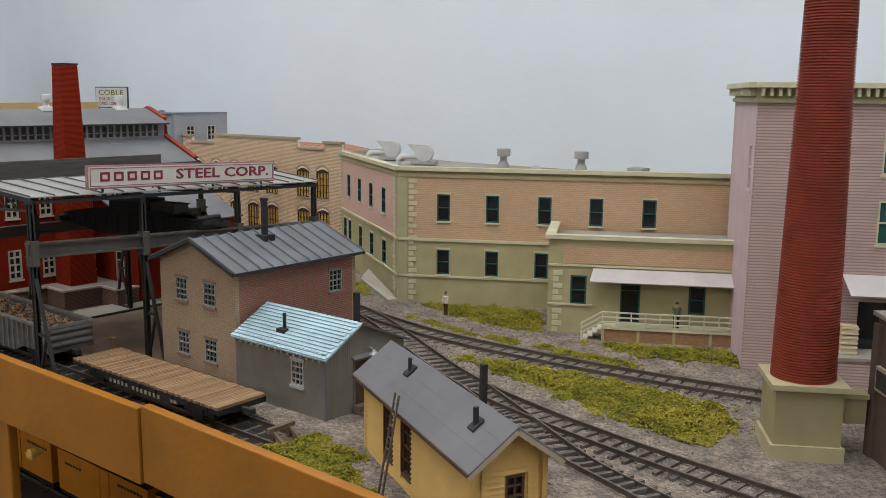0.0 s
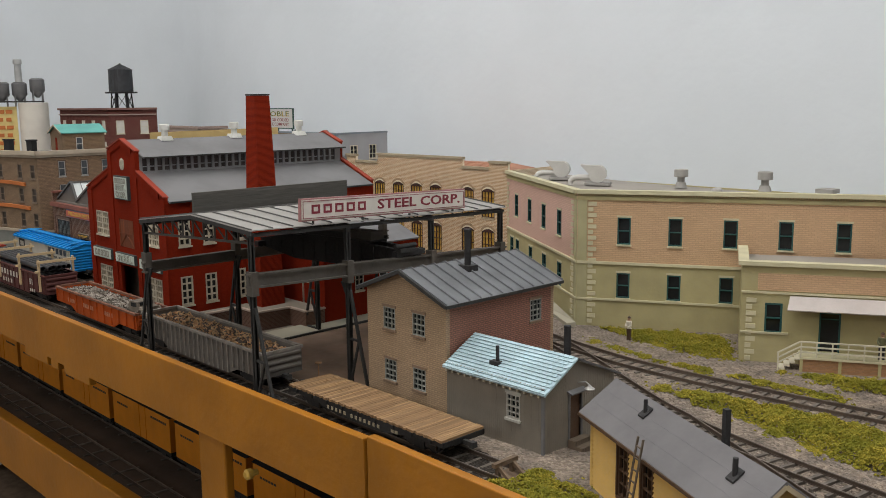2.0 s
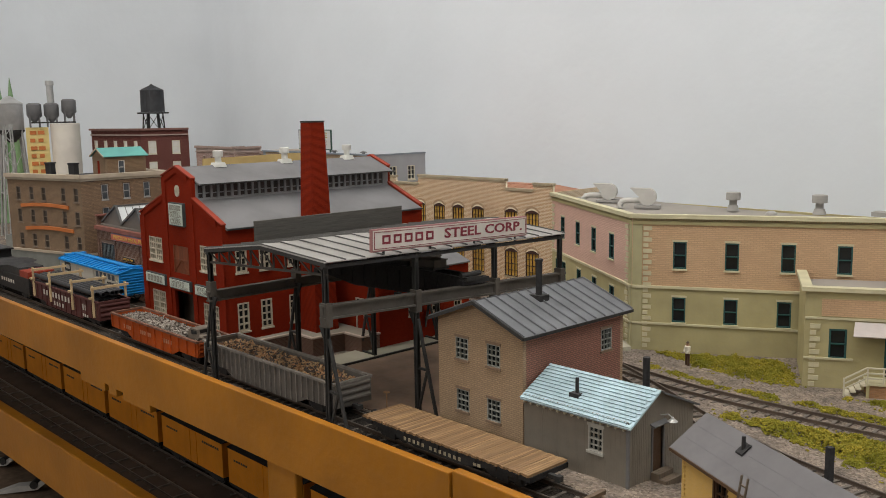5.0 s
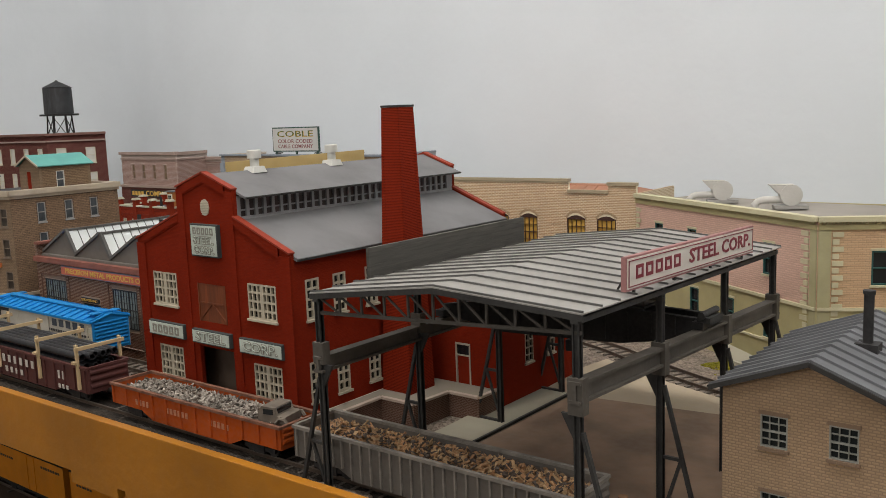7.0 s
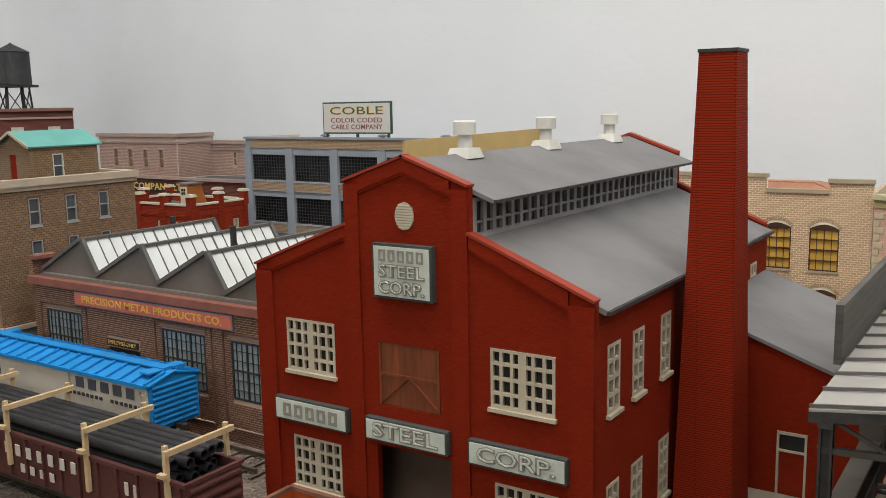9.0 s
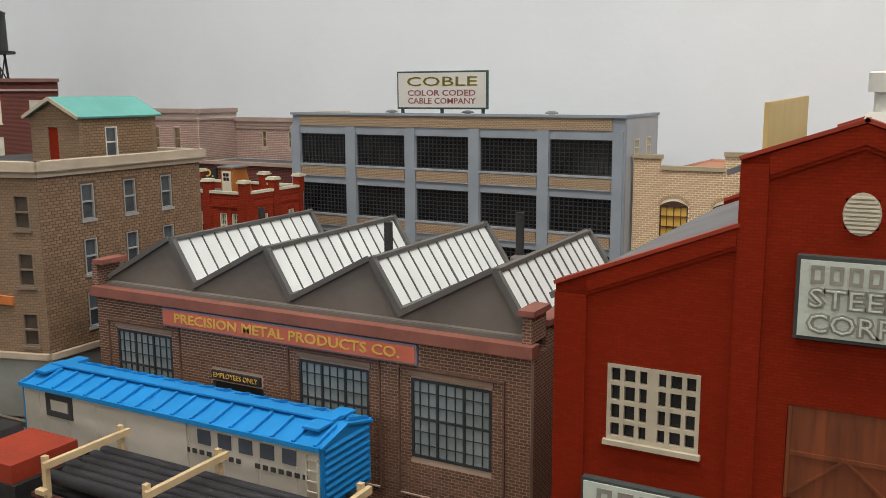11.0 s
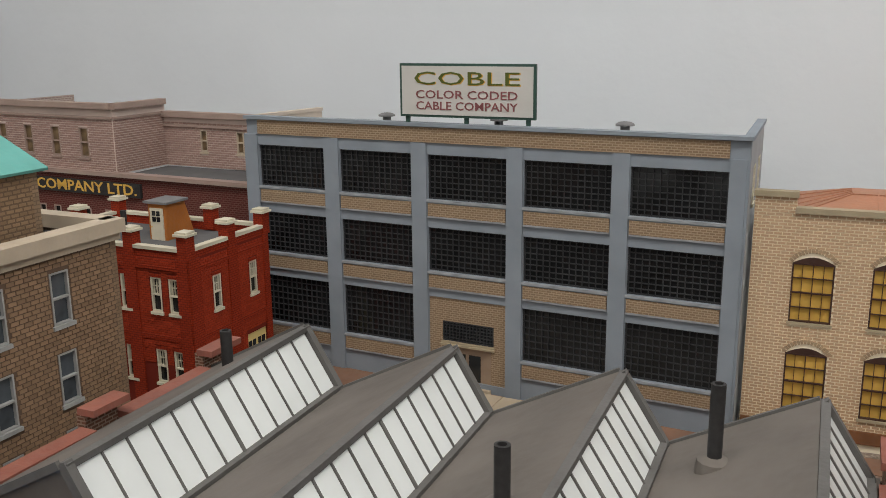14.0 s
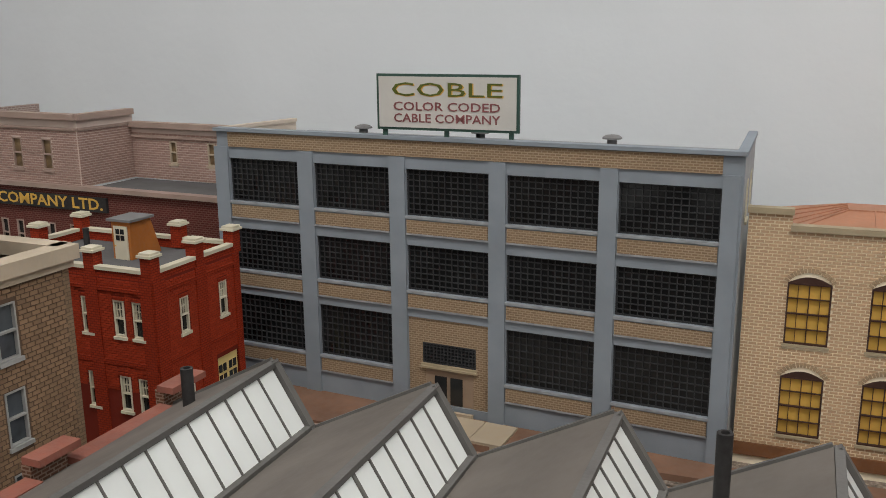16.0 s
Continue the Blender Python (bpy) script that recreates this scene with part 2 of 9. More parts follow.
M = {
    "steel_red": brick("red_brick_paint", RED, dark(RED, 0.8), 0.0026, 0.00095, 0.06, 0.75, 0.12, 0.0002, 0.2, 0.5, 0.06),
    "steel_red_plain": paint("red_paint", RED, 0.7, 0.15, 50, 0.06, 0, 0.00015, 0.06),
    "trim_red": paint("lit_edge_and_panel_red", (0.29, 0.035, 0.014), 0.55, 0.15, 80, 0.15),
    "roof_grey": paint("grey_roof_paper", (0.175, 0.175, 0.18), 0.85, 0.18, 25, 0.3),
    "roof_dark": paint("dark_roof", (0.11, 0.11, 0.115), 0.8, 0.2, 40, 0.3),
    "beige": paint("beige_trim", (0.45, 0.40, 0.305), 0.6, 0.15, 70, 0.25),
    "cream_trim": paint("cream_trim", (0.60, 0.56, 0.44), 0.6, 0.12, 70, 0.2),
    "pane": paint("dark_window_pane", (0.018, 0.02, 0.022), 0.12, 0.3, 40, 0.05, 0, 0, 0.5),
    "pane_yellow": paint("yellow_window_pane", (0.68, 0.42, 0.09), 0.45, 0.12, 50, 0.1, 0, 0),
    "pane_blue": paint("blue_grey_pane", (0.15, 0.19, 0.195), 0.15, 0.4, 35, 0.1, 0, 0),
    "pane_grey": paint("grey_pane", (0.09, 0.105, 0.12), 0.2, 0.4, 60, 0.1, 0, 0),
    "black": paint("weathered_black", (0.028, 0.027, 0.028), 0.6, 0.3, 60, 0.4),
    "iron": paint("dark_grey_steel", (0.038, 0.037, 0.036), 0.6, 0.3, 60, 0.4),
    "iron_light": paint("mid_grey_steel", (0.16, 0.16, 0.165), 0.55, 0.25, 60, 0.4),
    "white": paint("off_white_plastic", (0.62, 0.62, 0.58), 0.5, 0.12, 60, 0.2),
    "sign_cream": paint("sign_cream", (0.66, 0.62, 0.56), 0.55, 0.05, 60, 0.1),
    "sign_red": paint("sign_dark_red", (0.23, 0.035, 0.05), 0.55, 0.1, 60, 0.1),
    "sign_rose": paint("sign_faded_rose_edge", (0.36, 0.17, 0.165), 0.6, 0.15, 60, 0.2),
    "sign_mint": paint("sign_pale_green", (0.50, 0.56, 0.50), 0.55, 0.12, 90, 0.3),
    "sign_dark": paint("sign_dark_edge", (0.05, 0.06, 0.06), 0.6, 0.2),
    "lw_tan": brick("tan_upper_brick", (0.60, 0.40, 0.245), (0.49, 0.335, 0.205), 0.0050, 0.0017, 0.12, 0.75, 0.08, 0.0003, 0.10),
    "lw_pink": brick("pink_upper_brick", (0.65, 0.43, 0.35), (0.54, 0.365, 0.30), 0.0050, 0.0017, 0.12, 0.75, 0.08, 0.0003, 0.10),
    "lw_green": paint("olive_green_wall", (0.42, 0.37, 0.19), 0.7, 0.12, 35, 0.2),
    "lw_trim": paint("pale_green_trim", (0.56, 0.52, 0.34), 0.65, 0.12, 60, 0.2),
    "teal": paint("dark_teal_frame", (0.02, 0.09, 0.085), 0.5, 0.2),
    "pink": brick("pink_brick", (0.52, 0.375, 0.335), (0.33, 0.23, 0.21), 0.9, 0.0021, 0.14, 0.75, 0.06, 0.0004, 0.10),
    "stack_red": paint("round_stack_red", (0.27, 0.042, 0.018), 0.65, 0.2, 60, 0.2),
    "house": brick("tan_house_brick", (0.46, 0.325, 0.205), (0.32, 0.23, 0.155), 0.0030, 0.00135, 0.15, 0.75, 0.14, 0.0003, 0.15),
    "house_side": brick("rose_house_brick", (0.38, 0.18, 0.13), (0.20, 0.115, 0.09), 0.0032, 0.00135, 0.15, 0.75, 0.14, 0.0003, 0.15),
    "seam": paint("standing_seam_metal", (0.175, 0.182, 0.195), 0.5, 0.2, 45, 0.3, 0.3),
    "shed": paint("grey_corrugated_metal", (0.21, 0.185, 0.15), 0.6, 0.12, 60, 0.25, 0.0),
    "shed_roof": paint("pale_blue_roof_tin", (0.44, 0.60, 0.66), 0.5, 0.18, 70, 0.35, 0.1),
    "depot": paint("yellow_clapboard", (0.64, 0.41, 0.12), 0.65, 0.1, 60, 0.2),
    "depot_roof": paint("grey_tar_paper", (0.17, 0.165, 0.17), 0.85, 0.15, 30, 0.25),
    "brown_trim": paint("brown_trim", (0.10, 0.055, 0.03), 0.6, 0.2),
    "pm_brick": brick("brown_brick", (0.165, 0.082, 0.054), (0.31, 0.225, 0.175), 0.0032, 0.00130, 0.14, 0.75, 0.2, 0.0003, 0.2),
    "pm_cap": paint("terracotta_coping", (0.26, 0.092, 0.066), 0.65, 0.2, 60, 0.3),
    "pm_roof": paint("brown_grey_roof", (0.150, 0.134, 0.120), 0.85, 0.18, 30, 0.3),
    "skylight": paint("white_skylight_pane", (0.69, 0.73, 0.73), 0.25, 0.06, 30, 0.08, 0, 0),
    "pm_sign": paint("salmon_red_sign", (0.56, 0.14, 0.085), 0.55, 0.1, 60, 0.1),
    "gold": paint("gold_letters", (0.66, 0.40, 0.07), 0.5, 0.1),
    "sign_blue": paint("grey_blue_edge", (0.22, 0.22, 0.30), 0.6, 0.1),
    "tan": brick("tan_brick", (0.28, 0.185, 0.11), (0.15, 0.10, 0.066), 0.0038, 0.0017, 0.12, 0.75, 0.2, 0.0004, 0.2),
    "tan_plain": brick("tan_brick_fine", (0.27, 0.185, 0.12), (0.17, 0.12, 0.08), 0.0034, 0.0015, 0.10, 0.75, 0.15, 0.0002, 0.2),
    "tan_trim": paint("pale_stone_cornice", (0.45, 0.375, 0.285), 0.65, 0.12, 60, 0.25),
    "teal_roof": paint("sea_green_roof", (0.115, 0.37, 0.335), 0.6, 0.12, 50, 0.15),
    "grey_base": paint("grey_stone_base", (0.24, 0.25, 0.23), 0.7, 0.15, 50, 0.2),
    "cb_blue": paint("blue_grey_concrete", (0.235, 0.275, 0.32), 0.65, 0.1, 40, 0.2),
    "cb_brick": brick("buff_brick", (0.265, 0.185, 0.118), (0.37, 0.285, 0.20), 0.0031, 0.00135, 0.13, 0.75, 0.15, 0.0003, 0.12),
    "cream": brick("cream_brick", (0.50, 0.36, 0.235), (0.74, 0.62, 0.45), 0.0036, 0.00150, 0.17, 0.7, 0.10, 0.0003, 0.05),
    "cream_cap": paint("olive_stone_coping", (0.36, 0.30, 0.20), 0.65, 0.12),
    "copper": paint("salmon_roof", (0.40, 0.185, 0.11), 0.55, 0.15),
    "cren": brick("scarlet_brick", (0.31, 0.034, 0.011), (0.17, 0.017, 0.007), 0.0029, 0.00135, 0.12, 0.65, 0.12, 0.0003, 0.12),
    "orange": paint("orange_paint", (0.42, 0.14, 0.025), 0.6, 0.12),
    "mauve": brick("mauve_brick", (0.33, 0.235, 0.212), (0.46, 0.385, 0.35), 0.0040, 0.0017, 0.13, 0.75, 0.12, 0.0003, 0.1),
    "mauve_trim": paint("mauve_cornice", (0.34, 0.25, 0.215), 0.65, 0.12),
    "darkbrick": brick("dark_red_brick", (0.115, 0.028, 0.024), (0.17, 0.085, 0.07), 0.0036, 0.0015, 0.13, 0.7, 0.2, 0.0003, 0.2),
    "silo": paint("white_concrete_silo", (0.68, 0.64, 0.57), 0.7, 0.08, 30, 0.1),
    "silo_sign": paint("pale_yellow_panel", (0.70, 0.56, 0.22), 0.6, 0.1),
    "silver": paint("silver_metal", (0.48, 0.48, 0.47), 0.4, 0.15, 60, 0.2, 0.6),
    "fascia": paint("ochre_painted_wood", (0.38, 0.148, 0.008), 0.45, 0.20, 14, 0.10, 0, 0.0004, 0.3),
    "reefer": paint("yellow_orange_car", (0.66, 0.235, 0.010), 0.5, 0.12, 40, 0.15),
    "backdrop": paint("pale_grey_wall_paint", (0.68, 0.725, 0.77), 0.8, 0.035, 6, 0.05, 0, 0.0006),
    "rail": paint("rusty_rail_side", (0.105, 0.078, 0.060), 0.5, 0.3, 90, 0.3, 0.2),
    "rail_top": paint("worn_rail_head", (0.19, 0.16, 0.135), 0.4, 0.2, 90, 0.2, 0.4),
    "tie": paint("dark_timber_tie", (0.15, 0.127, 0.107), 0.8, 0.35, 120, 0.4),
    "concrete": paint("dusty_concrete", (0.30, 0.265, 0.215), 0.85, 0.12, 25, 0.3),
    "yard_floor": paint("brown_yard_floor", (0.26, 0.175, 0.12), 0.85, 0.35, 22, 0.3),
    "wood_grey": planks("weathered_boards", (0.16, 0.12, 0.085), 0.0026),
    "car_black": paint("black_car_paint", (0.022, 0.022, 0.023), 0.5, 0.3, 60, 0.3),
    "car_grey": paint("faded_grey_car", (0.125, 0.110, 0.096), 0.7, 0.25, 50, 0.5),
    "car_rim": paint("worn_grey_ribs", (0.21, 0.19, 0.165), 0.65, 0.35, 150, 0.5),
    "car_edge": paint("worn_brown_edge", (0.20, 0.085, 0.05), 0.7, 0.4, 120, 0.4),
    "car_red": paint("orange_red_car", (0.40, 0.068, 0.006), 0.65, 0.2, 40, 0.25, 0, 0.00015, 0.1),
    "car_brown": paint("boxcar_brown", (0.10, 0.035, 0.032), 0.55, 0.15, 40, 0.2),
    "car_blue": paint("bright_blue_plastic", (0.006, 0.235, 0.60), 0.42, 0.08, 40, 0.08),
    "car_white": paint("white_car_side", (0.55, 0.52, 0.45), 0.45, 0.1, 40, 0.2),
    "letter_grey": paint("faded_lettering", (0.55, 0.52, 0.47), 0.6, 0.1),
    "letter_dark": paint("dark_lettering", (0.05, 0.05, 0.05), 0.6, 0.1),
    "pipe": paint("black_plastic_pipe", (0.022, 0.022, 0.025), 0.4, 0.3, 60, 0.2),
    "stake": paint("bare_wood_stake", (0.56, 0.42, 0.24), 0.6, 0.15, 90, 0.2),
    "rust_scrap": paint("rusty_scrap", (0.37, 0.20, 0.095), 0.8, 0.5, 90, 0.3),
    "grey_scrap": paint("grey_scrap", (0.27, 0.235, 0.20), 0.7, 0.5, 90, 0.4, 0.1),
    "scrap_tan": paint("tan_scrap", (0.42, 0.27, 0.14), 0.8, 0.4, 90, 0.3),
    "scrap_dark": paint("dark_scrap", (0.10, 0.075, 0.06), 0.8, 0.4, 90, 0.3),
    "scrap_pale": paint("pale_scrap", (0.40, 0.36, 0.31), 0.5, 0.4, 90, 0.3, 0.3),
    "faded_orange": paint("faded_orange_letters", (0.50, 0.20, 0.10), 0.7, 0.3, 200, 0.4),
    "wood_old": paint("old_brown_timber", (0.17, 0.115, 0.075), 0.8, 0.3, 120, 0.4),
}


from collections import Counter

# ---------------------------------------------------------------- mesh kit
class Mesh:
    """Collects vertices and faces; box, prism, slab, tube and lathe add to it."""

    def __init__(self):
        self.v, self.f = [], []

    def add(self, verts, faces):
        n = len(self.v)
        self.v += [tuple(p) for p in verts]
        self.f += [tuple(i + n for i in f) for f in faces]
        return self

    def box(self, x0, x1, y0, y1, z0, z1):
        return self.add([(x, y, z) for z in (z0, z1) for x, y in ((x0, y0), (x1, y0), (x1, y1), (x0, y1))],
                        [(3, 2, 1, 0), (4, 5, 6, 7), (0, 1, 5, 4), (1, 2, 6, 5), (2, 3, 7, 6), (3, 0, 4, 7)])

    def prism(self, poly, a0, a1, axis="z"):
        """poly in the two other axes (xy, xz or yz), drawn out along the axis."""
        n = len(poly)
        put = {"z": lambda p, a: (p[0], p[1], a), "y": lambda p, a: (p[0], a, p[1]), "x": lambda p, a: (a, p[0], p[1])}[axis]
        return self.add([put(p, a) for a in (a0, a1) for p in poly],
                        [tuple(range(n))[::-1], tuple(range(n, 2 * n))] + [(i, (i + 1) % n, n + (i + 1) % n, n + i) for i in range(n)])

    def slab(self, pts, thick):
        """A flat plate with the given upper corners, thick below them."""
        p = [Vector(q) for q in pts]
        nrm = (p[1] - p[0]).cross(p[2] - p[0]).normalized()
        if nrm.z < 0 or (abs(nrm.z) < 1e-6 and nrm.y > 0):
            nrm = -nrm
        n = len(p)
        return self.add([*p, *[q - nrm * thick for q in p]],
                        [tuple(range(n)), tuple(range(n, 2 * n))[::-1]] + [(i, n + i, n + (i + 1) % n, (i + 1) % n) for i in range(n)])

    def lathe(self, x, y, rings, n=12, turn=0.0):
        """Rings of (z, radius) round an upright axis."""
        vs = [(x + r * math.cos(turn + 2 * math.pi * k / n), y + r * math.sin(turn + 2 * math.pi * k / n), z) for z, r in rings for k in range(n)]
        fs = [(j * n + k, j * n + (k + 1) % n, (j + 1) * n + (k + 1) % n, (j + 1) * n + k) for j in range(len(rings) - 1) for k in range(n)]
        fs += [tuple(range(n))[::-1], tuple(range((len(rings) - 1) * n, len(rings) * n))]
        return self.add(vs, fs)

    def tube(self, path, r, n=8):
        """A round rod through the points of the path."""
        P = [Vector(p) for p in path]
        vs, fs = [], []
        for i, p in enumerate(P):
            d = (P[min(i + 1, len(P) - 1)] - P[max(i - 1, 0)]).normalized()
            s = d.cross(Vector((0, 0, 1)))
            s = Vector((1, 0, 0)) if s.length < 1e-3 else s.normalized()
            t = s.cross(d)
            vs += [p + r * (math.cos(2 * math.pi * k / n) * s + math.sin(2 * math.pi * k / n) * t) for k in range(n)]
        for i in range(len(P) - 1):
            fs += [(i * n + k, i * n + (k + 1) % n, (i + 1) * n + (k + 1) % n, (i + 1) * n + k) for k in range(n)]
        fs += [tuple(range(n))[::-1], tuple(range((len(P) - 1) * n, len(P) * n))]
        return self.add(vs, fs)

    def bar(self, a, b, w, h=None):
        """A square bar from a to b."""
        a, b, h = Vector(a), Vector(b), h or w
        d = (b - a).normalized()
        s = d.cross(Vector((0, 0, 1)))
        s = Vector((1, 0, 0)) if s.length < 1e-3 else s.normalized()
        t = s.cross(d)
        vs = [p + s * (i * w / 2) + t * (j * h / 2) for p in (a, b) for i, j in ((-1, -1), (1, -1), (1, 1), (-1, 1))]
        return self.add(vs, [(0, 1, 2, 3), (7, 6, 5, 4), (0, 4, 5, 1), (1, 5, 6, 2), (2, 6, 7, 3), (3, 7, 4, 0)])

    def data(self, name, mat, smooth=False):
        me = bpy.data.meshes.new(name)
        me.from_pydata(self.v, [], self.f)
        bm = bmesh.new()
        bm.from_mesh(me)
        bmesh.ops.recalc_face_normals(bm, faces=bm.faces)
        bm.to_mesh(me)
        bm.free()
        if smooth:
            me.shade_smooth()
            me.set_sharp_from_angle(angle=0.7)
        me.materials.append(mat)
        return me


def thing(name, label, category, x=0, y=0, z=0, yaw=0, group=""):
    ob = new(name)
    ob.empty_display_size = 0.01
    ob.matrix_world = pose(x, y, z, 0, 0, yaw)
    return tagged(ob, label, category, group)


def part(name, mesh, mat, parent, label="", m=None, smooth=False):
    """One mesh object under a thing or a part, at m in its parent's frame."""
    me = mesh if isinstance(mesh, bpy.types.Mesh) else mesh.data(name, M[mat] if isinstance(mat, str) else mat, smooth)
    ob = new(name, me)
    ob.parent = parent
    if m is not None:
        ob.matrix_local = m
    if label:
        tagged(ob, label)
    return ob


def structure(name, mesh, mat, label="", category="", smooth=False, kind="structure"):
    ob = new(name, mesh.data(name, M[mat] if isinstance(mat, str) else mat, smooth))
    return tagged(ob, label, category, "", kind)


def place(x, y, yaw, z=0.0):
    return pose(x, y, z, 0, 0, yaw)


def plate(cells, y0, y1):
    """One connected board in the xz plane, of four-cornered cells that meet edge to edge, with the open edges closed."""
    mb, at, edges = Mesh(), {}, Counter()

    def corner(p, y):
        key = (round(p[0], 6), round(p[1], 6), y)
        if key not in at:
            at[key] = len(mb.v)
            mb.v.append((p[0], y, p[1]))
        return at[key]

    for c in cells:
        mb.f += [tuple(corner(p, y0) for p in c), tuple(corner(p, y1) for p in reversed(c))]
        for a, b in zip(c, c[1:] + c[:1]):
            edges[frozenset((corner(a, y0), corner(b, y0)))] += 1
    for c in cells:
        for a, b in zip(c, c[1:] + c[:1]):
            if edges[frozenset((corner(a, y0), corner(b, y0)))] == 1:
                mb.f.append((corner(b, y0), corner(a, y0), corner(a, y1), corner(b, y1)))
    return mb


def wall(parent, name, m, length, top, mat, holes=(), thick=0.003, z0=0.0, label=""):
    """A wall whose outer face lies in its own xz plane and looks to -y. top: a height, or a roofline [(u, z), ...] with steps.
    holes: (u0, u1, v0, v1), cut through."""
    line = [(0, top), (length, top)] if isinstance(top, (int, float)) else list(top)
    us = sorted({0, length, *[u for u, _ in line], *[h[0] for h in holes], *[h[1] for h in holes]})

    def roof(u, side):
        for (ua, za), (ub, zb) in zip(line, line[1:]):
            if ub - ua < 1e-6:
                continue
            if (ua - 1e-7 <= u < ub - 1e-7) if side > 0 else (ua + 1e-7 < u <= ub + 1e-7):
                return za + (zb - za) * (u - ua) / (ub - ua)
        return line[-1][1]

    levels = sorted({z0, *[h[2] for h in holes], *[h[3] for h in holes]})
    cells = []
    for ua, ub in zip(us, us[1:]):
        if ub - ua < 1e-6:
            continue
        mid, za, zb = (ua + ub) / 2, roof(ua, 1), roof(ub, -1)
        zs = [z for z in levels if z < min(za, zb) - 1e-6]
        for k, lo in enumerate(zs):
            ta, tb = (zs[k + 1], zs[k + 1]) if k + 1 < len(zs) else (za, zb)
            if not any(h[0] < mid < h[1] and h[2] < (lo + min(ta, tb)) / 2 < h[3] for h in holes):
                cells.append(((ua, lo), (ub, lo), (ub, tb), (ua, ta)))
    mb = plate(cells, 0.0, thick)
    return part(name, mb, mat, parent, label, m)


CACHE = {}


def window(parent, m, u, v, w, h, cols=2, rows=2, frame="beige", pane="pane", fw=0.0010, mw=0.0005, sill="", deep=0.0012, rail=0.0, arch=0.0, label="", proud=0.0003, lintel="", sill_out=0.0012, mid=2.6):
    """A framed window in the hole (u, v, w, h) of a wall at m: frame with glazing bars, pane behind, sill."""
    key = (w, h, cols, rows, frame, pane, fw, mw, sill, deep, rail, arch, proud, lintel, sill_out, mid)
    if key not in CACHE:
        def lines(n, size, wide):
            out = [(0.0, fw)]
            for c in range(1, n):
                k = wide if wide and n % 2 == 0 and c == n // 2 else mw
                out.append((size * c / n - k / 2, size * c / n + k / 2))
            return out + [(size - fw, size)]

        xs, zs = lines(cols, w, mw * mid if cols > 2 else 0), lines(rows, h, rail)
        gx, gz = sorted({q for p in xs for q in p}), sorted({q for p in zs for q in p})
        f = plate([((a, lo), (b, lo), (b, hi), (a, hi)) for i, (a, b) in enumerate(zip(gx, gx[1:])) for k, (lo, hi) in enumerate(zip(gz, gz[1:])) if i % 2 == 0 or k % 2 == 0], -proud, deep)
        p = Mesh().box(0.0001, w - 0.0001, deep + 0.0002, deep + 0.0006, 0.0001, h - 0.0001)
        s = Mesh().box(-0.0008, w + 0.0008, -sill_out, 0.0004, -0.0016, -0.0001) if sill else None
        top = None
        if lintel and not arch:
            top = Mesh().box(-0.0008, w + 0.0008, -0.0006, 0.0004, h + 0.0001, h + 0.0018)
        if arch:
            n, top = 16, []
            for i in range(n):
                a0, a1 = [math.pi * (0.18 + 0.64 * k / n) for k in (i, i + 1)]
                R = w / 2 / math.cos(math.pi * 0.18)
                c0 = h - R * math.sin(math.pi * 0.18) + 0.0001
                q = [(w / 2 - rr * math.cos(a), c0 + rr * math.sin(a)) for rr, a in ((R, a0 + 0.016), (R, a1 - 0.016), (R + arch, a1 - 0.016), (R + arch, a0 + 0.016))]
                top.append(Mesh().prism(q, -0.0006, 0.0003, "y"))
        CACHE[key] = (f.data("window", M[frame]), p.data("pane", M[pane]), s and s.data("sill", M[sill]), [q.data("lintel", M[lintel]) for q in (top if isinstance(top, list) else [top]) if q])
    f, p, s, top = CACHE[key]
    win = part("window", f, None, parent, label, m @ pose(u, 0, v))
    part("pane", p, None, win)
    if s:
        part("sill", s, None, win)
    for q in top:
        part("arch_stone" if arch else "lintel", q, None, win)
    return win


def lettering(parent, text, m, size, mat, width=None, deep=0.0003, bold=0.0):
    """Raised letters in the xz plane at m, centred."""
    cu = bpy.data.curves.new("lettering", "FONT")
    cu.body, cu.size, cu.align_x, cu.align_y, cu.extrude, cu.offset = text, size, "CENTER", "CENTER", deep, bold
    cu.resolution_u = 2
    tmp = new("lettering", cu)
    dg = bpy.context.evaluated_depsgraph_get()
    me = bpy.data.meshes.new_from_object(tmp.evaluated_get(dg))
    bpy.data.objects.remove(tmp)
    me.materials.clear()
    me.materials.append(M[mat])
    ob = new("lettering", me)
    ob.parent = parent
    wide = max(v.co.x for v in me.vertices) - min(v.co.x for v in me.vertices)
    ob.matrix_local = m @ pose(0, 0, 0, 90, 0, 0) @ Matrix.Diagonal(((width / wide) if width else 1, 1, 1, 1))
    return ob


def bars(parent, m, spans, height, mat, deep=0.0003, name="lettering_bar", hollow=False):
    """Unlettered marks: plain or hollow bars at the given (start, end) along x, in the xz plane at m."""
    mb = Mesh()
    for a, b in spans:
        if not hollow:
            mb.box(a, b, -deep, 0.0001, -height / 2, height / 2)
            continue
        k = min(0.28 * (b - a), 0.25 * height)
        mb.box(a, a + k, -deep, 0.0001, -height / 2, height / 2), mb.box(b - k, b, -deep, 0.0001, -height / 2, height / 2)
        mb.box(a + k, b - k, -deep, 0.0001, -height / 2, -height / 2 + k), mb.box(a + k, b - k, -deep, 0.0001, height / 2 - k, height / 2)
    return part(name, mb, mat, parent, "", m)


def blocks(n, pitch, fill=0.75):
    return [((i - n / 2) * pitch + pitch * (1 - fill) / 2, (i - n / 2 + 1) * pitch - pitch * (1 - fill) / 2) for i in range(n)]

# ---------------------------------------------------------------- setting
def smooth(a, b, x):
    t = min(1, max(0, (x - a) / (b - a)))
    return t * t * (3 - 2 * t)


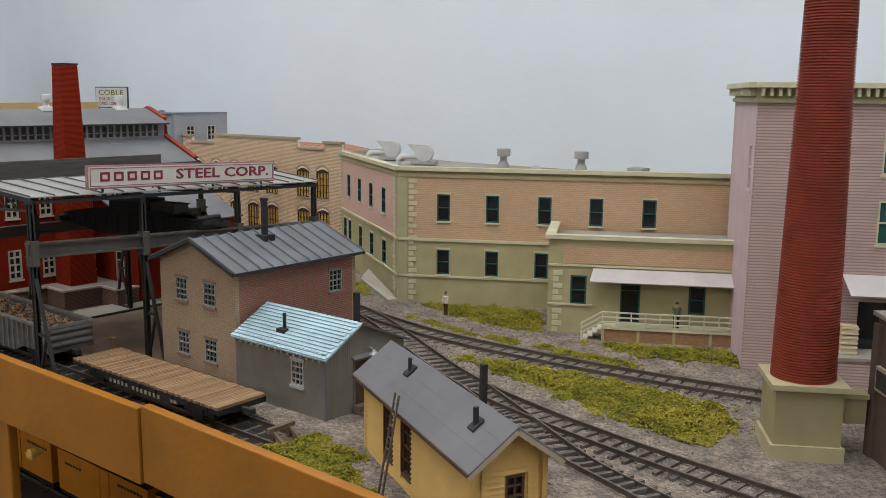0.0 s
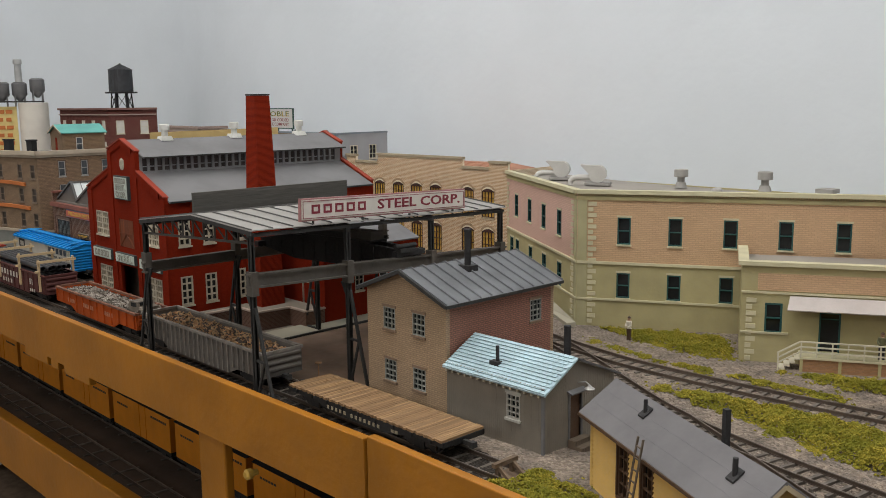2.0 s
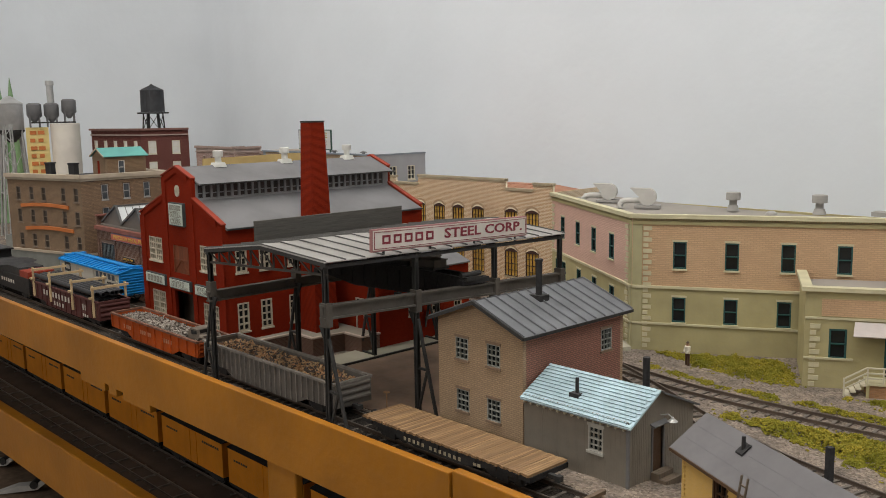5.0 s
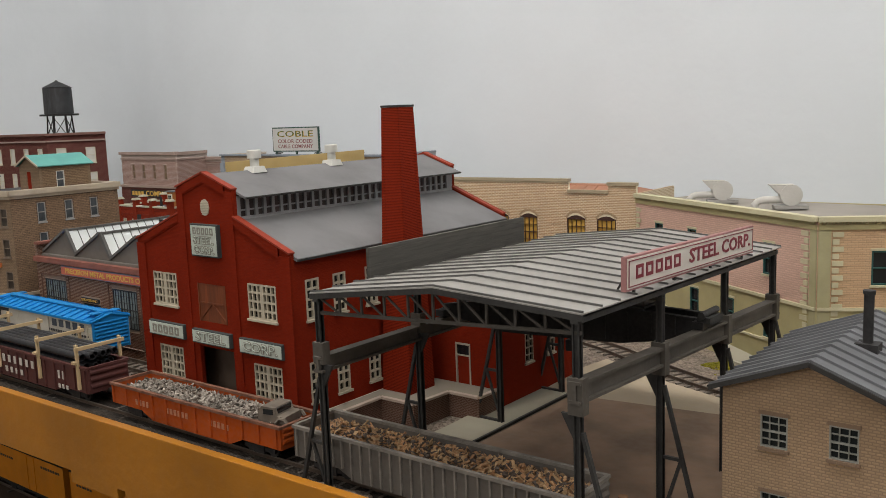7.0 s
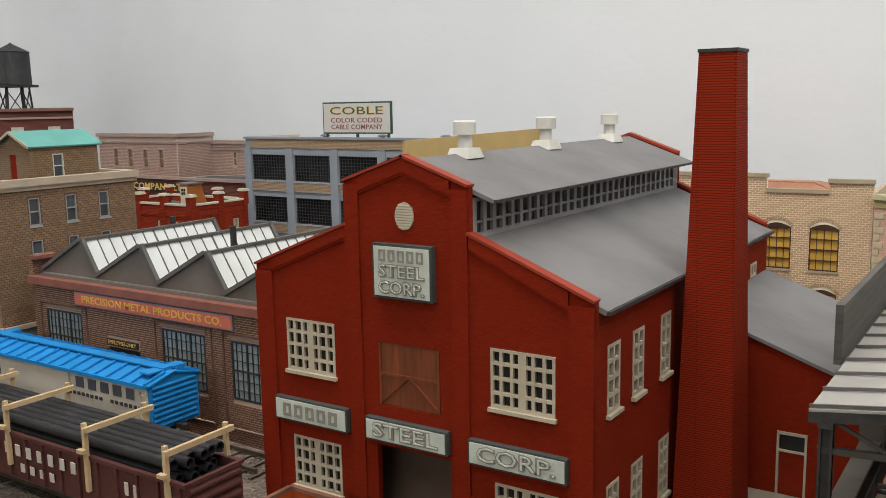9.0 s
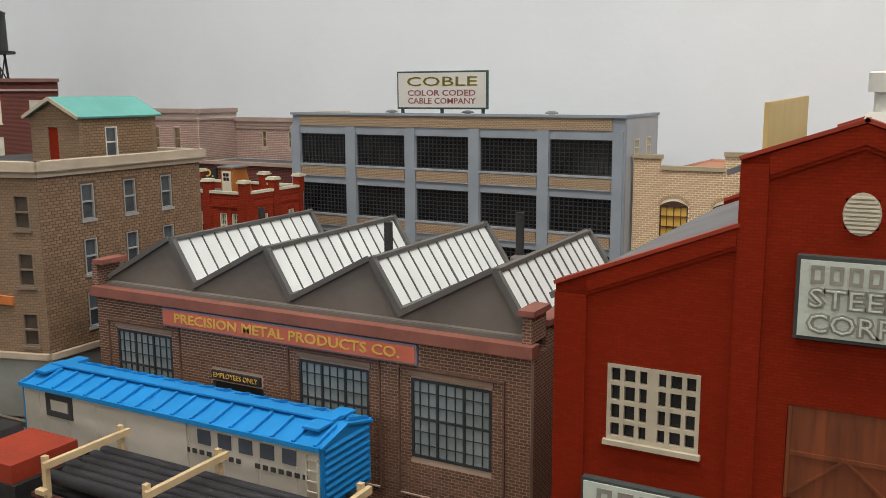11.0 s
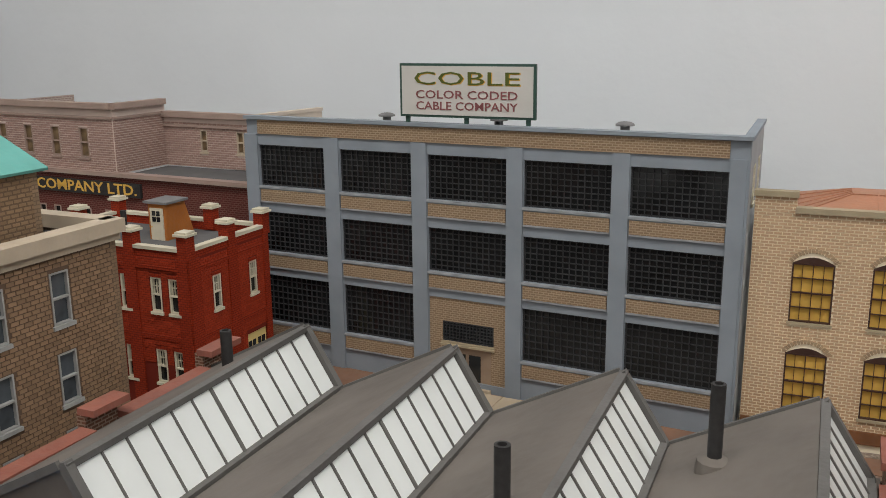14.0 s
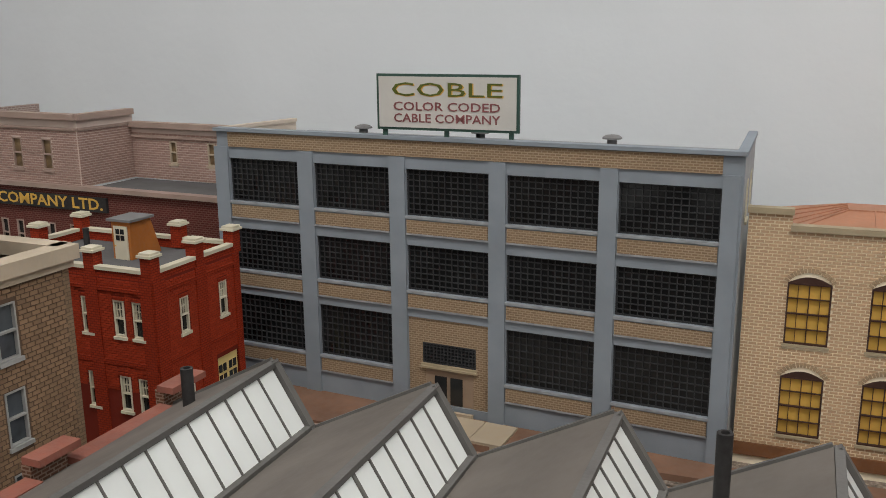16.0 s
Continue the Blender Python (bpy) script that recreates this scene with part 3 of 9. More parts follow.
def ground_z(x, y):
    k, w = smooth(-0.500, -0.480, x), smooth(-0.76, -0.70, x)
    yard = 0.0105 - 0.0090 * smooth(0.300 + 0.025 * k, 0.318 + 0.067 * k, y)
    return w * yard + (1 - w) * (0.010 - 0.009 * smooth(0.362, 0.380, y))


def gravel(name, a, c2, low):
    m, nt, N, L, b = nodes_of(name)
    tc = N.new("ShaderNodeTexCoord").outputs["Object"]
    big = noise_fac(nt, tc, 7.0, 0.38, 0.62)
    mid = noise_fac(nt, tc, 60.0, 0.35, 0.65)
    vo = N.new("ShaderNodeTexVoronoi")
    vo.inputs["Scale"].default_value = 620.0
    L.new(tc, vo.inputs["Vector"])
    c = mix_colour(nt, big, a, c2)
    c = mix_colour(nt, mid, dark(low, 0.75), c)
    sp = N.new("ShaderNodeSeparateColor")
    L.new(vo.outputs["Color"], sp.inputs[0])
    mr = N.new("ShaderNodeMapRange")
    mr.inputs[3].default_value, mr.inputs[4].default_value = 0.62, 1.38
    L.new(sp.outputs[0], mr.inputs[0])
    c = mix_colour(nt, 1.0, c, mr.outputs[0], "MULTIPLY")
    L.new(c, b.inputs["Base Color"])
    b.inputs["Roughness"].default_value = 0.9
    b.inputs["Specular IOR Level"].default_value = 0.2
    bump(nt, vo.outputs["Distance"], 0.9, 0.0012, b)
    return m


M["gravel"] = gravel("cinder_gravel", (0.235, 0.195, 0.163), (0.31, 0.25, 0.195), (0.225, 0.187, 0.157))
M["ballast"] = gravel("dark_shaded_ballast", (0.036, 0.031, 0.027), (0.058, 0.048, 0.038), (0.040, 0.034, 0.030))
M["brown_board"] = paint("dark_brown_board", (0.085, 0.058, 0.042), 0.8, 0.25, 20, 0.3)
M["apron"] = paint("dusty_tan_concrete", (0.42, 0.345, 0.25), 0.9, 0.1, 25, 0.25)
M["pad"] = paint("greenish_concrete", (0.38, 0.355, 0.275), 0.85, 0.1, 25, 0.2)
M["brown_street"] = paint("brown_earth", (0.21, 0.115, 0.075), 0.9, 0.25, 40, 0.3)

X0, X1, Y1, NX, NY = -2.6, 0.5, 1.05, 200, 80
gm = Mesh()
pts = []
for j in range(NY + 1):
    for i in range(NX + 1):
        x = X0 + (X1 - X0) * i / NX
        front = 0.2465 + 0.0143 * x  # the edge board runs slightly askew
        y = front + (Y1 - front) * j / NY
        pts.append((x, y, ground_z(x, y) + 0.0012 * (noise.noise((x * 14, y * 14, 0.3)) + 0.5 * noise.noise((x * 45, y * 45, 1.7)))))
gm.add(pts, [(j * (NX + 1) + i, j * (NX + 1) + i + 1, (j + 1) * (NX + 1) + i + 1, (j + 1) * (NX + 1) + i) for j in range(NY) for i in range(NX)])
structure("ground", gm, "gravel", "grey cinder gravel ground of the model railway yard", "ground", True)

# dark ballast bed of the front siding, with the shade under the cars in its colour
bl = Mesh()
pts, NB = [], 420
for j, (y, z) in enumerate(((0.2515, 0.0085), (0.2545, 0.0108), (0.2640, 0.0111), (0.2770, 0.0112), (0.2890, 0.0111), (0.2945, 0.0108), (0.2995, 0.0080))):
    for i in range(NB + 1):
        x = -2.3 + 1.972 * i / NB
        wob = noise.noise((x * 60, y * 60, 4.1))
        pts.append((x, y + (0.0022 * wob if j in (0, 1, 5, 6) else 0), z + 0.0006 * wob))
bl.add(pts, [(j * (NB + 1) + i, j * (NB + 1) + i + 1, (j + 1) * (NB + 1) + i + 1, (j + 1) * (NB + 1) + i) for j in range(6) for i in range(NB)])
structure("ballast_bed", bl, "ballast", "dark ballast under the front siding, shade painted in", "ballast", True)

# backdrop: one painted board that bends round the corners
bd = Mesh()
line = [(0.62, -0.2), (0.55, 0.45), (0.45, 0.66), (0.20, 0.83), (-0.10, 0.88), (-0.5, 0.885), (-1.0, 0.89), (-1.45, 0.90), (-1.75, 0.93), (-2.0, 0.99)]
for k in range(1, 9):
    a = math.radians(90 - k * 11)
    line.append((-2.0 - 0.45 * math.cos(a), 0.54 + 0.45 * math.sin(a)))
line += [(-2.47, 0.2), (-2.48, -0.6)]
n = len(line)
bd.add([(x, y, z) for z in (-0.25, 1.6) for x, y in line] + [(x * 1.01 - 0.01, y + 0.012, z) for z in (-0.25, 1.6) for x, y in line],
       [(i, i + 1, n + i + 1, n + i) for i in range(n - 1)] + [(2 * n + i, 3 * n + i, 3 * n + i + 1, 2 * n + i + 1) for i in range(n - 1)])
structure("backdrop", bd, "backdrop", "pale grey painted wall behind the layout", "wall", True)

# unseen room shell behind the camera, added to hold and bounce the light
M["room"] = paint("room_wall_paint", (0.46, 0.44, 0.41), 0.9, 0.08, 3, 0.1)
structure("room_floor", Mesh().box(-2.6, 0.7, -4.2, 1.2, -1.02, -1.0), "room", "unseen room floor, added to bounce light", "floor")
structure("ceiling", Mesh().box(-2.6, 0.7, -4.2, 1.2, 1.62, 1.64), "room", "unseen room ceiling, added to bounce light", "ceiling")
structure("wall_south", Mesh().box(-2.6, 0.7, -4.22, -4.2, -1.0, 1.62), "room", "unseen room wall, added to bounce light", "wall")
structure("wall_east", Mesh().box(0.7, 0.72, -4.2, 1.2, -1.0, 1.62), "room", "unseen room wall, added to bounce light", "wall")
structure("wall_west", Mesh().box(-2.62, -2.6, -4.2, 1.2, -1.0, 1.62), "room", "unseen room wall, added to bounce light", "wall")

# benchwork edge: ochre boards of two levels
BEAM_YAW = 0.82


def board(name, x0, x1, y, thick, z0, z1, label, cuts=(), yaw=BEAM_YAW):
    """A sawn board along x with rounded upper edges and small cut-outs in its lower edge."""
    us = sorted({x0, x1, *[c for cut in cuts for c in cut[:2]]})
    los = [next((z0 + up for c0, c1, up in cuts if c0 - 1e-6 <= a and b <= c1 + 1e-6), z0) for a, b in zip(us, us[1:])]
    zs = sorted({*los, z1})
    mb = plate([((a, p), (b, p), (b, q), (a, q)) for a, b, lo in zip(us, us[1:], los) for p, q in zip(zs, zs[1:]) if p >= lo - 1e-7], 0.0, thick)
    ob = structure(name, mb, "fascia", label, "board")
    bv = ob.modifiers.new("worn_edges", "BEVEL")
    bv.width, bv.segments, bv.limit_method, bv.angle_limit = 0.0014, 2, "ANGLE", 0.6
    ob.matrix_world = pose(0, y, 0, 0, 0, yaw)
    return ob


board("fascia_board", -0.3905, 0.30, 0.2311, 0.006, -0.0178, 0.0260, "ochre painted wooden edge board of the upper deck", [(-0.30, -0.12, 0.0015)], -1.15)
board("fascia_board", -2.3, -0.392, 0.2435, 0.006, -0.0262, 0.0240, "long ochre painted wooden edge board of the upper deck", [(-2.3, -0.9010, 0.0080), (-0.8470, -0.8386, 0.0075), (-0.8230, -0.8094, 0.0068), (-0.7570, -0.392, 0.0068)])
board("lower_fascia_board", -2.3, 0.30, 0.262, 0.014, -0.189, -0.1315, "ochre painted wooden edge board of the lower deck")
post = board("fascia_post", -0.5885, -0.5530, 0.25, 0.007, -0.20, -0.016, "ochre painted upright wooden post with a bolt hole")
post = board("fascia_post", -0.215, -0.135, 0.25, 0.018, -0.20, -0.016, "ochre painted upright wooden post below the edge board")
kb = Mesh().lathe(0, 0, [(0, 0.0022), (0.004, 0.0022), (0.0045, 0.0036), (0.008, 0.0038), (0.0095, 0.0022)], 12)
knob = structure("screw_knob", kb, "gold", "small brass screw knob on the bench frame", "knob", True, "")
knob.matrix_world = pose(-0.5245, 0.250, -0.0383, 90, 0, 0)
structure("upper_deck", Mesh().box(-2.5, 0.5, 0.2515, 1.1, -0.020, -0.006), "wood_grey", "plywood board under the upper deck", "board")
structure("lower_deck", Mesh().box(-2.5, 0.5, 0.277, 1.1, -0.170, -0.1565), "brown_board", "dark board of the lower deck", "board")
# added black sheet: the shade under the upper deck is in its colour
structure("lower_dark_sheet", Mesh().box(-2.5, 0.5, 0.45, 0.46, -0.156, -0.021), "black", "black sheet added for the shade behind the lower deck", "wall")
structure("yard_floor", Mesh().prism([(-0.6645, 0.312), (-0.4875, 0.312), (-0.4875, 0.470), (-0.554, 0.5030), (-0.6480, 0.4900), (-0.6645, 0.4895)], 0.0015, 0.0045), "yard_floor", "brown stained concrete floor of the crane yard", "floor")
structure("loading_apron", Mesh().prism([(-0.690, 0.4925), (-0.6480, 0.4905), (-0.554, 0.5036), (-0.4875, 0.4706), (-0.470, 0.475), (-0.480, 0.505), (-0.576, 0.538), (-0.640, 0.560), (-0.690, 0.588), (-0.694, 0.560)], 0.0015, 0.0042), "apron", "pale dusty concrete apron beside the track", "floor")
structure("column_pad", Mesh().prism([(-0.6990, 0.325), (-0.6680, 0.325), (-0.6680, 0.4895), (-0.7040, 0.4920), (-0.7020, 0.440), (-0.7000, 0.390)], 0.0015, 0.0050), "pad", "pale greenish concrete pad under the crane columns", "floor")
structure("mill_ramp", Mesh().add([(-0.5225, 0.5925, 0.0055), (-0.5288, 0.5870, 0.0045), (-0.6200, 0.6445, 0.0045), (-0.6130, 0.6490, 0.0145), (-0.5225, 0.5925, 0.0), (-0.5288, 0.5870, 0.0), (-0.6200, 0.6445, 0.0), (-0.6130, 0.6490, 0.0)], [(0, 1, 2, 3), (0, 4, 5, 1), (1, 5, 6, 2), (2, 6, 7, 3), (3, 7, 4, 0), (7, 6, 5, 4)]), "pad", "pale concrete ramp along the mill wall", "ramp")
structure("alley_floor", Mesh().prism([(-0.960, 0.530), (-0.930, 0.556), (-0.930, 0.645), (-0.985, 0.648)], 0.0010, 0.0040), "apron", "dusty pale concrete alley between the works", "floor")
structure("street", Mesh().prism([(-1.36, 0.672), (-1.0, 0.690), (-0.80, 0.70), (-0.80, 0.722), (-1.03, 0.706), (-1.36, 0.722)], 0.0010, 0.0048), "brown_street", "brown earth strip in front of the factories", "ground")


# ---------------------------------------------------------------- buildings
def four_walls(bld, w, d, tops, mats, holes=({}, {}, {}, {}), t=0.003, z0=0.0):
    """Front, right, back and left wall of a box building at its own origin. Returns their frames."""
    ms = [place(0, 0, 0), place(w, t, 90), place(w, d, 180), place(0, d - t, -90)]
    ls = [w, d - 2 * t, w, d - 2 * t]
    for k, (m, ln) in enumerate(zip(ms, ls)):
        wall(bld, "wall", m, ln, tops[k], mats[k], holes[k] or (), t, z0)
    return ms


def strip(bld, m, u0, u1, z0, z1, out, mat, name="belt_course", back=0.0004):
    return part(name, Mesh().box(u0, u1, -out, back, z0, z1), mat, bld, "", m)


def coping(bld, x0, x1, y0, y1, z, h, t, mat, name="coping"):
    """A cap laid round the top of four walls."""
    mb = Mesh()
    mb.box(x0, x1, y0, y0 + t, z, z + h), mb.box(x0, x1, y1 - t, y1, z, z + h)
    mb.box(x0, x0 + t, y0 + t, y1 - t, z, z + h), mb.box(x1 - t, x1, y0 + t, y1 - t, z, z + h)
    return part(name, mb, mat, bld)


def quoins(bld, m, u, z0, z1, mat, side=1):
    """Corner stones, long and short in turn."""
    z, k = z0, 0
    while z + 0.004 < z1:
        ln = 0.0075 if k % 2 else 0.0045
        a, b = (u, u + ln) if side > 0 else (u - ln, u)
        part("quoin", Mesh().box(a, b, -0.0009, 0.0003, z, z + 0.0036), mat, bld, "", m)
        z, k = z + 0.0052, k + 1


def outlined(parent, text, m, size, width):
    """Pale raised letters with a dark outline."""
    lettering(parent, text, m, size, "sign_edge", width + 0.0010, 0.0003, 0.00045)
    lettering(parent, text, m @ pose(0, -0.0004, 0), size, "sign_mint", width, 0.0002, -0.0001)


def steel_works():
    W, D, t = 0.165, 0.2375, 0.003
    b = thing("steel_works", "red brick steel works with clerestory roof and tall chimney", "factory", -0.928, 0.3135, 0.0008)
    line = [(0, 0.1260), (0.0525, 0.1470), (0.0525, 0.1650), (0.0828, 0.1755), (0.113, 0.1645), (0.113, 0.1465), (W, 0.1252)]
    f = place(0, 0, 0)
    wins = [(0.017, 0.080), (0.122, 0.080), (0.0185, 0.026), (0.1235, 0.026)]
    holes = [(u, u + 0.0275, v, v + 0.0235) for u, v in wins] + [(0.068, 0.0985, 0.072, 0.099), (0.066, 0.103, 0.010, 0.054), (0.079, 0.087, 0.148, 0.156)]
    wall(b, "wall", f, W, line, "steel_red", holes, t)
    # the dim interior is put into this wall's dark colour
    part("inner_wall", Mesh().box(0.050, 0.118, 0.016, 0.018, 0.008, 0.066), "brown_board", b, "wall inside the doorway, painted dark brown for the dim interior")
    part("inner_floor", Mesh().box(0.050, 0.118, 0.0035, 0.0158, 0.008, 0.0115), "concrete", b)
    for u, v in wins:
        window(b, f, u, v, 0.0275, 0.0235, 6, 4, "beige", "pane", 0.0012, 0.0013, "beige", sill_out=0.0016)
    part("louvre", Mesh().prism([(0.083 + 0.0046 * math.cos(a), 0.152 + 0.0056 * math.sin(a)) for a in [k * math.pi / 10 for k in range(20)]], -0.0004, 0.001, "y"), "beige", b, "round beige louvre")
    lv = Mesh()
    for k in range(9):
        z = 0.1475 + k * 0.0011
        h = 0.0042 * math.sqrt(max(0.05, 1 - ((z - 0.152) / 0.0056) ** 2))
        lv.box(0.083 - h, 0.083 + h, -0.0008, 0, z - 0.0003, z + 0.0003)
    part("louvre_slats", lv, "cream_trim", b)
    dr = Mesh().box(0.0682, 0.0983, 0.0004, 0.0016, 0.0722, 0.0988)
    dd = part("upper_door", dr, M["door_brown"], b, "brown boarded loft door")
    br = Mesh()
    br.bar((0.0695, 0.0002, 0.0735), (0.083, 0.0002, 0.0855), 0.0008), br.bar((0.0835, 0.0002, 0.0855), (0.097, 0.0002, 0.0735), 0.0008)
    br.box(0.0682, 0.0983, -0.0001, 0.0008, 0.0848, 0.0860), br.box(0.0682, 0.0692, -0.0002, 0.0008, 0.0722, 0.0988), br.box(0.0973, 0.0983, -0.0002, 0.0008, 0.0722, 0.0988)
    part("door_brace", br, M["door_brown"], dd)
    for a0, a1 in ((0, 0.010), (0.0526, 0.0600), (0.1050, 0.1126), (W - 0.010, W)):
        strip(b, f, a0, a1, 0.0, 0.1235 if a0 in (0, W - 0.010) else (0.164 if a0 < 0.06 else 0.1635), 0.0010, "steel_red", "pilaster")
    # raised bands under the rakes, so that the panels lie back, with a corbelled lower edge
    def rake(u):
        return next(za + (zb - za) * (u - ua) / (ub - ua) for (ua, za), (ub, zb) in zip(line, line[1:]) if ub > ua and ua <= u <= ub)

    for (ua, za), (ub, zb) in (((0.0101, 0.1235), (0.0525, 0.1405)), ((0.1132, 0.1400), (W - 0.0101, 0.1205)), ((0.0601, 0.1600), (0.0828, 0.1685)), ((0.0828, 0.1685), (0.1049, 0.1600))):
        for lift, out in ((0.0, 0.0007), (0.0012, 0.0011)):
            q = [(ua, za + lift), (ub, zb + lift), (ub, rake(ub) - 0.0006), (ua, rake(ua) - 0.0006)]
            part("corbel", Mesh().prism(q, -out, 0.0002, "y"), "steel_red", b)
    # copings in a brighter red than the walls: their lit edge is in the colour
    cp = Mesh()
    for (ua, za), (ub, zb) in zip(line, line[1:]):
        if ub > ua:
            cp.slab([(ua - 0.0004, -0.0014, za + 0.0010), (ub + 0.0004, -0.0014, zb + 0.0010), (ub + 0.0004, t + 0.0008, zb + 0.0010), (ua - 0.0004, t + 0.0008, za + 0.0010)], 0.0011)
    part("coping", cp, "trim_red", b)
    cb = Mesh()
    for (ua, za), (ub, zb) in zip(line, line[1:]):
        if ub > ua:
            cb.slab([(ua, D - t - 0.0008, za + 0.0012), (ub, D - t - 0.0008, zb + 0.0012), (ub, D + 0.0012, zb + 0.0012), (ua, D + 0.0012, za + 0.0012)], 0.0015)
    part("coping", cb, "trim_red", b)
    # sides and back
    r = place(W, t, 90)
    sw = [0.0082, 0.0328, 0.0637, 0.1150, 0.1440, 0.1737, 0.2007]
    sh = [(u, u + 0.0118, v, v + 0.0264) for u in sw for v in (0.0808, 0.0262)]
    wall(b, "wall", r, D - 2 * t, 0.1210, "steel_red", sh, t)
    for u in sw:
        for v in (0.0808, 0.0262):
            window(b, r, u, v, 0.0118, 0.0264, 2, 4, "beige", "pane", 0.0014, 0.0014, "beige", sill_out=0.0018)
    strip(b, r, 0, D - 2 * t, 0.0, 0.016, 0.0012, "steel_red", "plinth")
    part("ledge", Mesh().box(0, D - 2 * t, -0.0022, 0.0002, 0.0162, 0.0178), "cream_trim", b, "", r)
    wall(b, "wall", place(0, D - t, -90), D - 2 * t, 0.1210, "steel_red", (), t)
    wall(b, "wall", place(W, D, 180), W, [(W - u, z) for u, z in line[::-1]], "steel_red", (), t)
    # roofs
    lo, hi = 0.1222, 0.1445
    part("roof", Mesh().slab([(0.1125, t, hi), (W + 0.0035, t, lo), (W + 0.0035, D - t, lo), (0.1125, D - t, hi)], 0.002), "roof_grey", b, "grey felt lean-to roof")
    part("roof", Mesh().slab([(-0.0035, t, lo), (0.0530, t, hi), (0.0530, D - t, hi), (-0.0035, D - t, lo)], 0.002), "roof_grey", b)
    for s in (0, 1):
        m = place(0.113, t, 90) if s else place(0.0525, D - t, -90)
        n = 30
        hs = [(0.003 + k * (D - 0.014) / n, 0.003 + (k + 0.66) * (D - 0.014) / n, 0.1462, 0.1585) for k in range(n)]
        wall(b, "clerestory_wall", m, D - 2 * t, 0.160, "clere_grey", hs, 0.0015, 0.140)
        part("clerestory_pane", Mesh().box(0.001, D - 2 * t - 0.001, 0.0016, 0.0019, 0.1455, 0.1595), "clere_pane", b, "", m)
        pb = Mesh()
        for k in range(n):
            pb.box(0.003 + k * (D - 0.014) / n, 0.003 + (k + 0.66) * (D - 0.014) / n, 0.0002, 0.0011, 0.1500, 0.1510)
        part("glazing_bar", pb, "clere_grey", b, "", m)
    part("clerestory_roof", Mesh().slab([(0.0828, t, 0.1745), (0.1225, t, 0.1598), (0.1225, D - t, 0.1598), (0.0828, D - t, 0.1745)], 0.0016), "roof_grey", b, "grey felt monitor roof")
    part("clerestory_roof", Mesh().slab([(0.0480, t, 0.1618), (0.0828, t, 0.1745), (0.0828, D - t, 0.1745), (0.0480, D - t, 0.1618)], 0.0016), "roof_grey", b)
    gt = Mesh().bar((0.1228, t, 0.1592), (0.1228, D - t, 0.1592), 0.0012).bar((W + 0.0038, t, 0.1212), (W + 0.0038, D - t, 0.1212), 0.0014)
    part("gutter", gt, "iron", b)
    for y in (0.0445, 0.1210, 0.2010):
        v = Mesh().lathe(0.084, y, [(0.173, 0.0048), (0.1765, 0.0048), (0.1766, 0.0032), (0.1825, 0.0032), (0.1826, 0.0050), (0.1880, 0.0050), (0.1885, 0.0044)], 14)
        v.add([(0.084 - 0.0060, y - 0.0062, 0.1725), (0.084 + 0.0060, y - 0.0062, 0.1725), (0.084 + 0.0060, y + 0.0062, 0.1725), (0.084 - 0.0060, y + 0.0062, 0.1725),
               (0.084 - 0.0045, y - 0.005, 0.1768), (0.084 + 0.0045, y - 0.005, 0.1768), (0.084 + 0.0045, y + 0.005, 0.1768), (0.084 - 0.0045, y + 0.005, 0.1768)],
              [(0, 1, 5, 4), (1, 2, 6, 5), (2, 3, 7, 6), (3, 0, 4, 7), (4, 5, 6, 7)])
        part("roof_vent", v, "white", b, "white roof ventilator", smooth=True)
    # signs on the front
    for u0, u1, word, z0, z1 in ((0.0105, 0.0520, "", 0.0567, 0.0672), (0.0620, 0.1030, "STEEL", 0.0567, 0.0665), (0.1130, 0.1555, "CORP.", 0.0560, 0.0660)):
        sg = part("sign_board", Mesh().box(u0, u1, -0.0030, 0.0, z0, z1), "sign_dark", b, "pale green sign board with a dark edge")
        part("sign_face", Mesh().box(u0 + 0.0008, u1 - 0.0008, -0.0034, -0.0029, z0 + 0.0008, z1 - 0.0008), "sign_mint", sg)
        mm = pose((u0 + u1) / 2, -0.0034, (z0 + z1) / 2)
        if word:
            outlined(sg, word, mm, 0.0085, u1 - u0 - 0.009)
        else:
            bars(sg, mm, blocks(5, 0.0066, 0.72), 0.0060, "sign_edge", hollow=True)
    sg = part("sign_board", Mesh().box(0.0685, 0.0975, -0.0030, 0, 0.1185, 0.1408), "sign_dark", b, "square pale green sign board with three rows of letters")
    part("sign_face", Mesh().box(0.0695, 0.0965, -0.0034, -0.0029, 0.1195, 0.1398), "sign_mint", sg)
    bars(sg, pose(0.083, -0.0034, 0.1362), blocks(5, 0.0046, 0.72), 0.0048, "sign_edge", hollow=True)
    outlined(sg, "STEEL", pose(0.083, -0.0034, 0.1297), 0.0070, 0.0218)
    outlined(sg, "CORP.", pose(0.083, -0.0034, 0.1230), 0.0070, 0.0218)
    part("roof_board", Mesh().add([(0.0515, 0.0455, 0.1600), (0.0515, 0.0455, 0.1795), (0.0430, 0.2015, 0.1805), (0.0430, 0.2015, 0.1600), (0.0500, 0.0455, 0.1600), (0.0500, 0.0455, 0.1795), (0.0415, 0.2015, 0.1805), (0.0415, 0.2015, 0.1600)],
                                  [(0, 1, 2, 3), (7, 6, 5, 4), (0, 4, 5, 1), (3, 2, 6, 7), (1, 5, 6, 2), (0, 3, 7, 4)]), "board_yellow", b, "plain yellow-tan back of a roof sign")
    # inside, seen through the open door
    part("inner_floor", Mesh().box(0.004, W - 0.004, 0.004, D - 0.004, 0.0085, 0.0105), "concrete", b)
    # chimney
    cx, cy, s0, s1 = 0.181, 0.0895, 0.0134, 0.0077
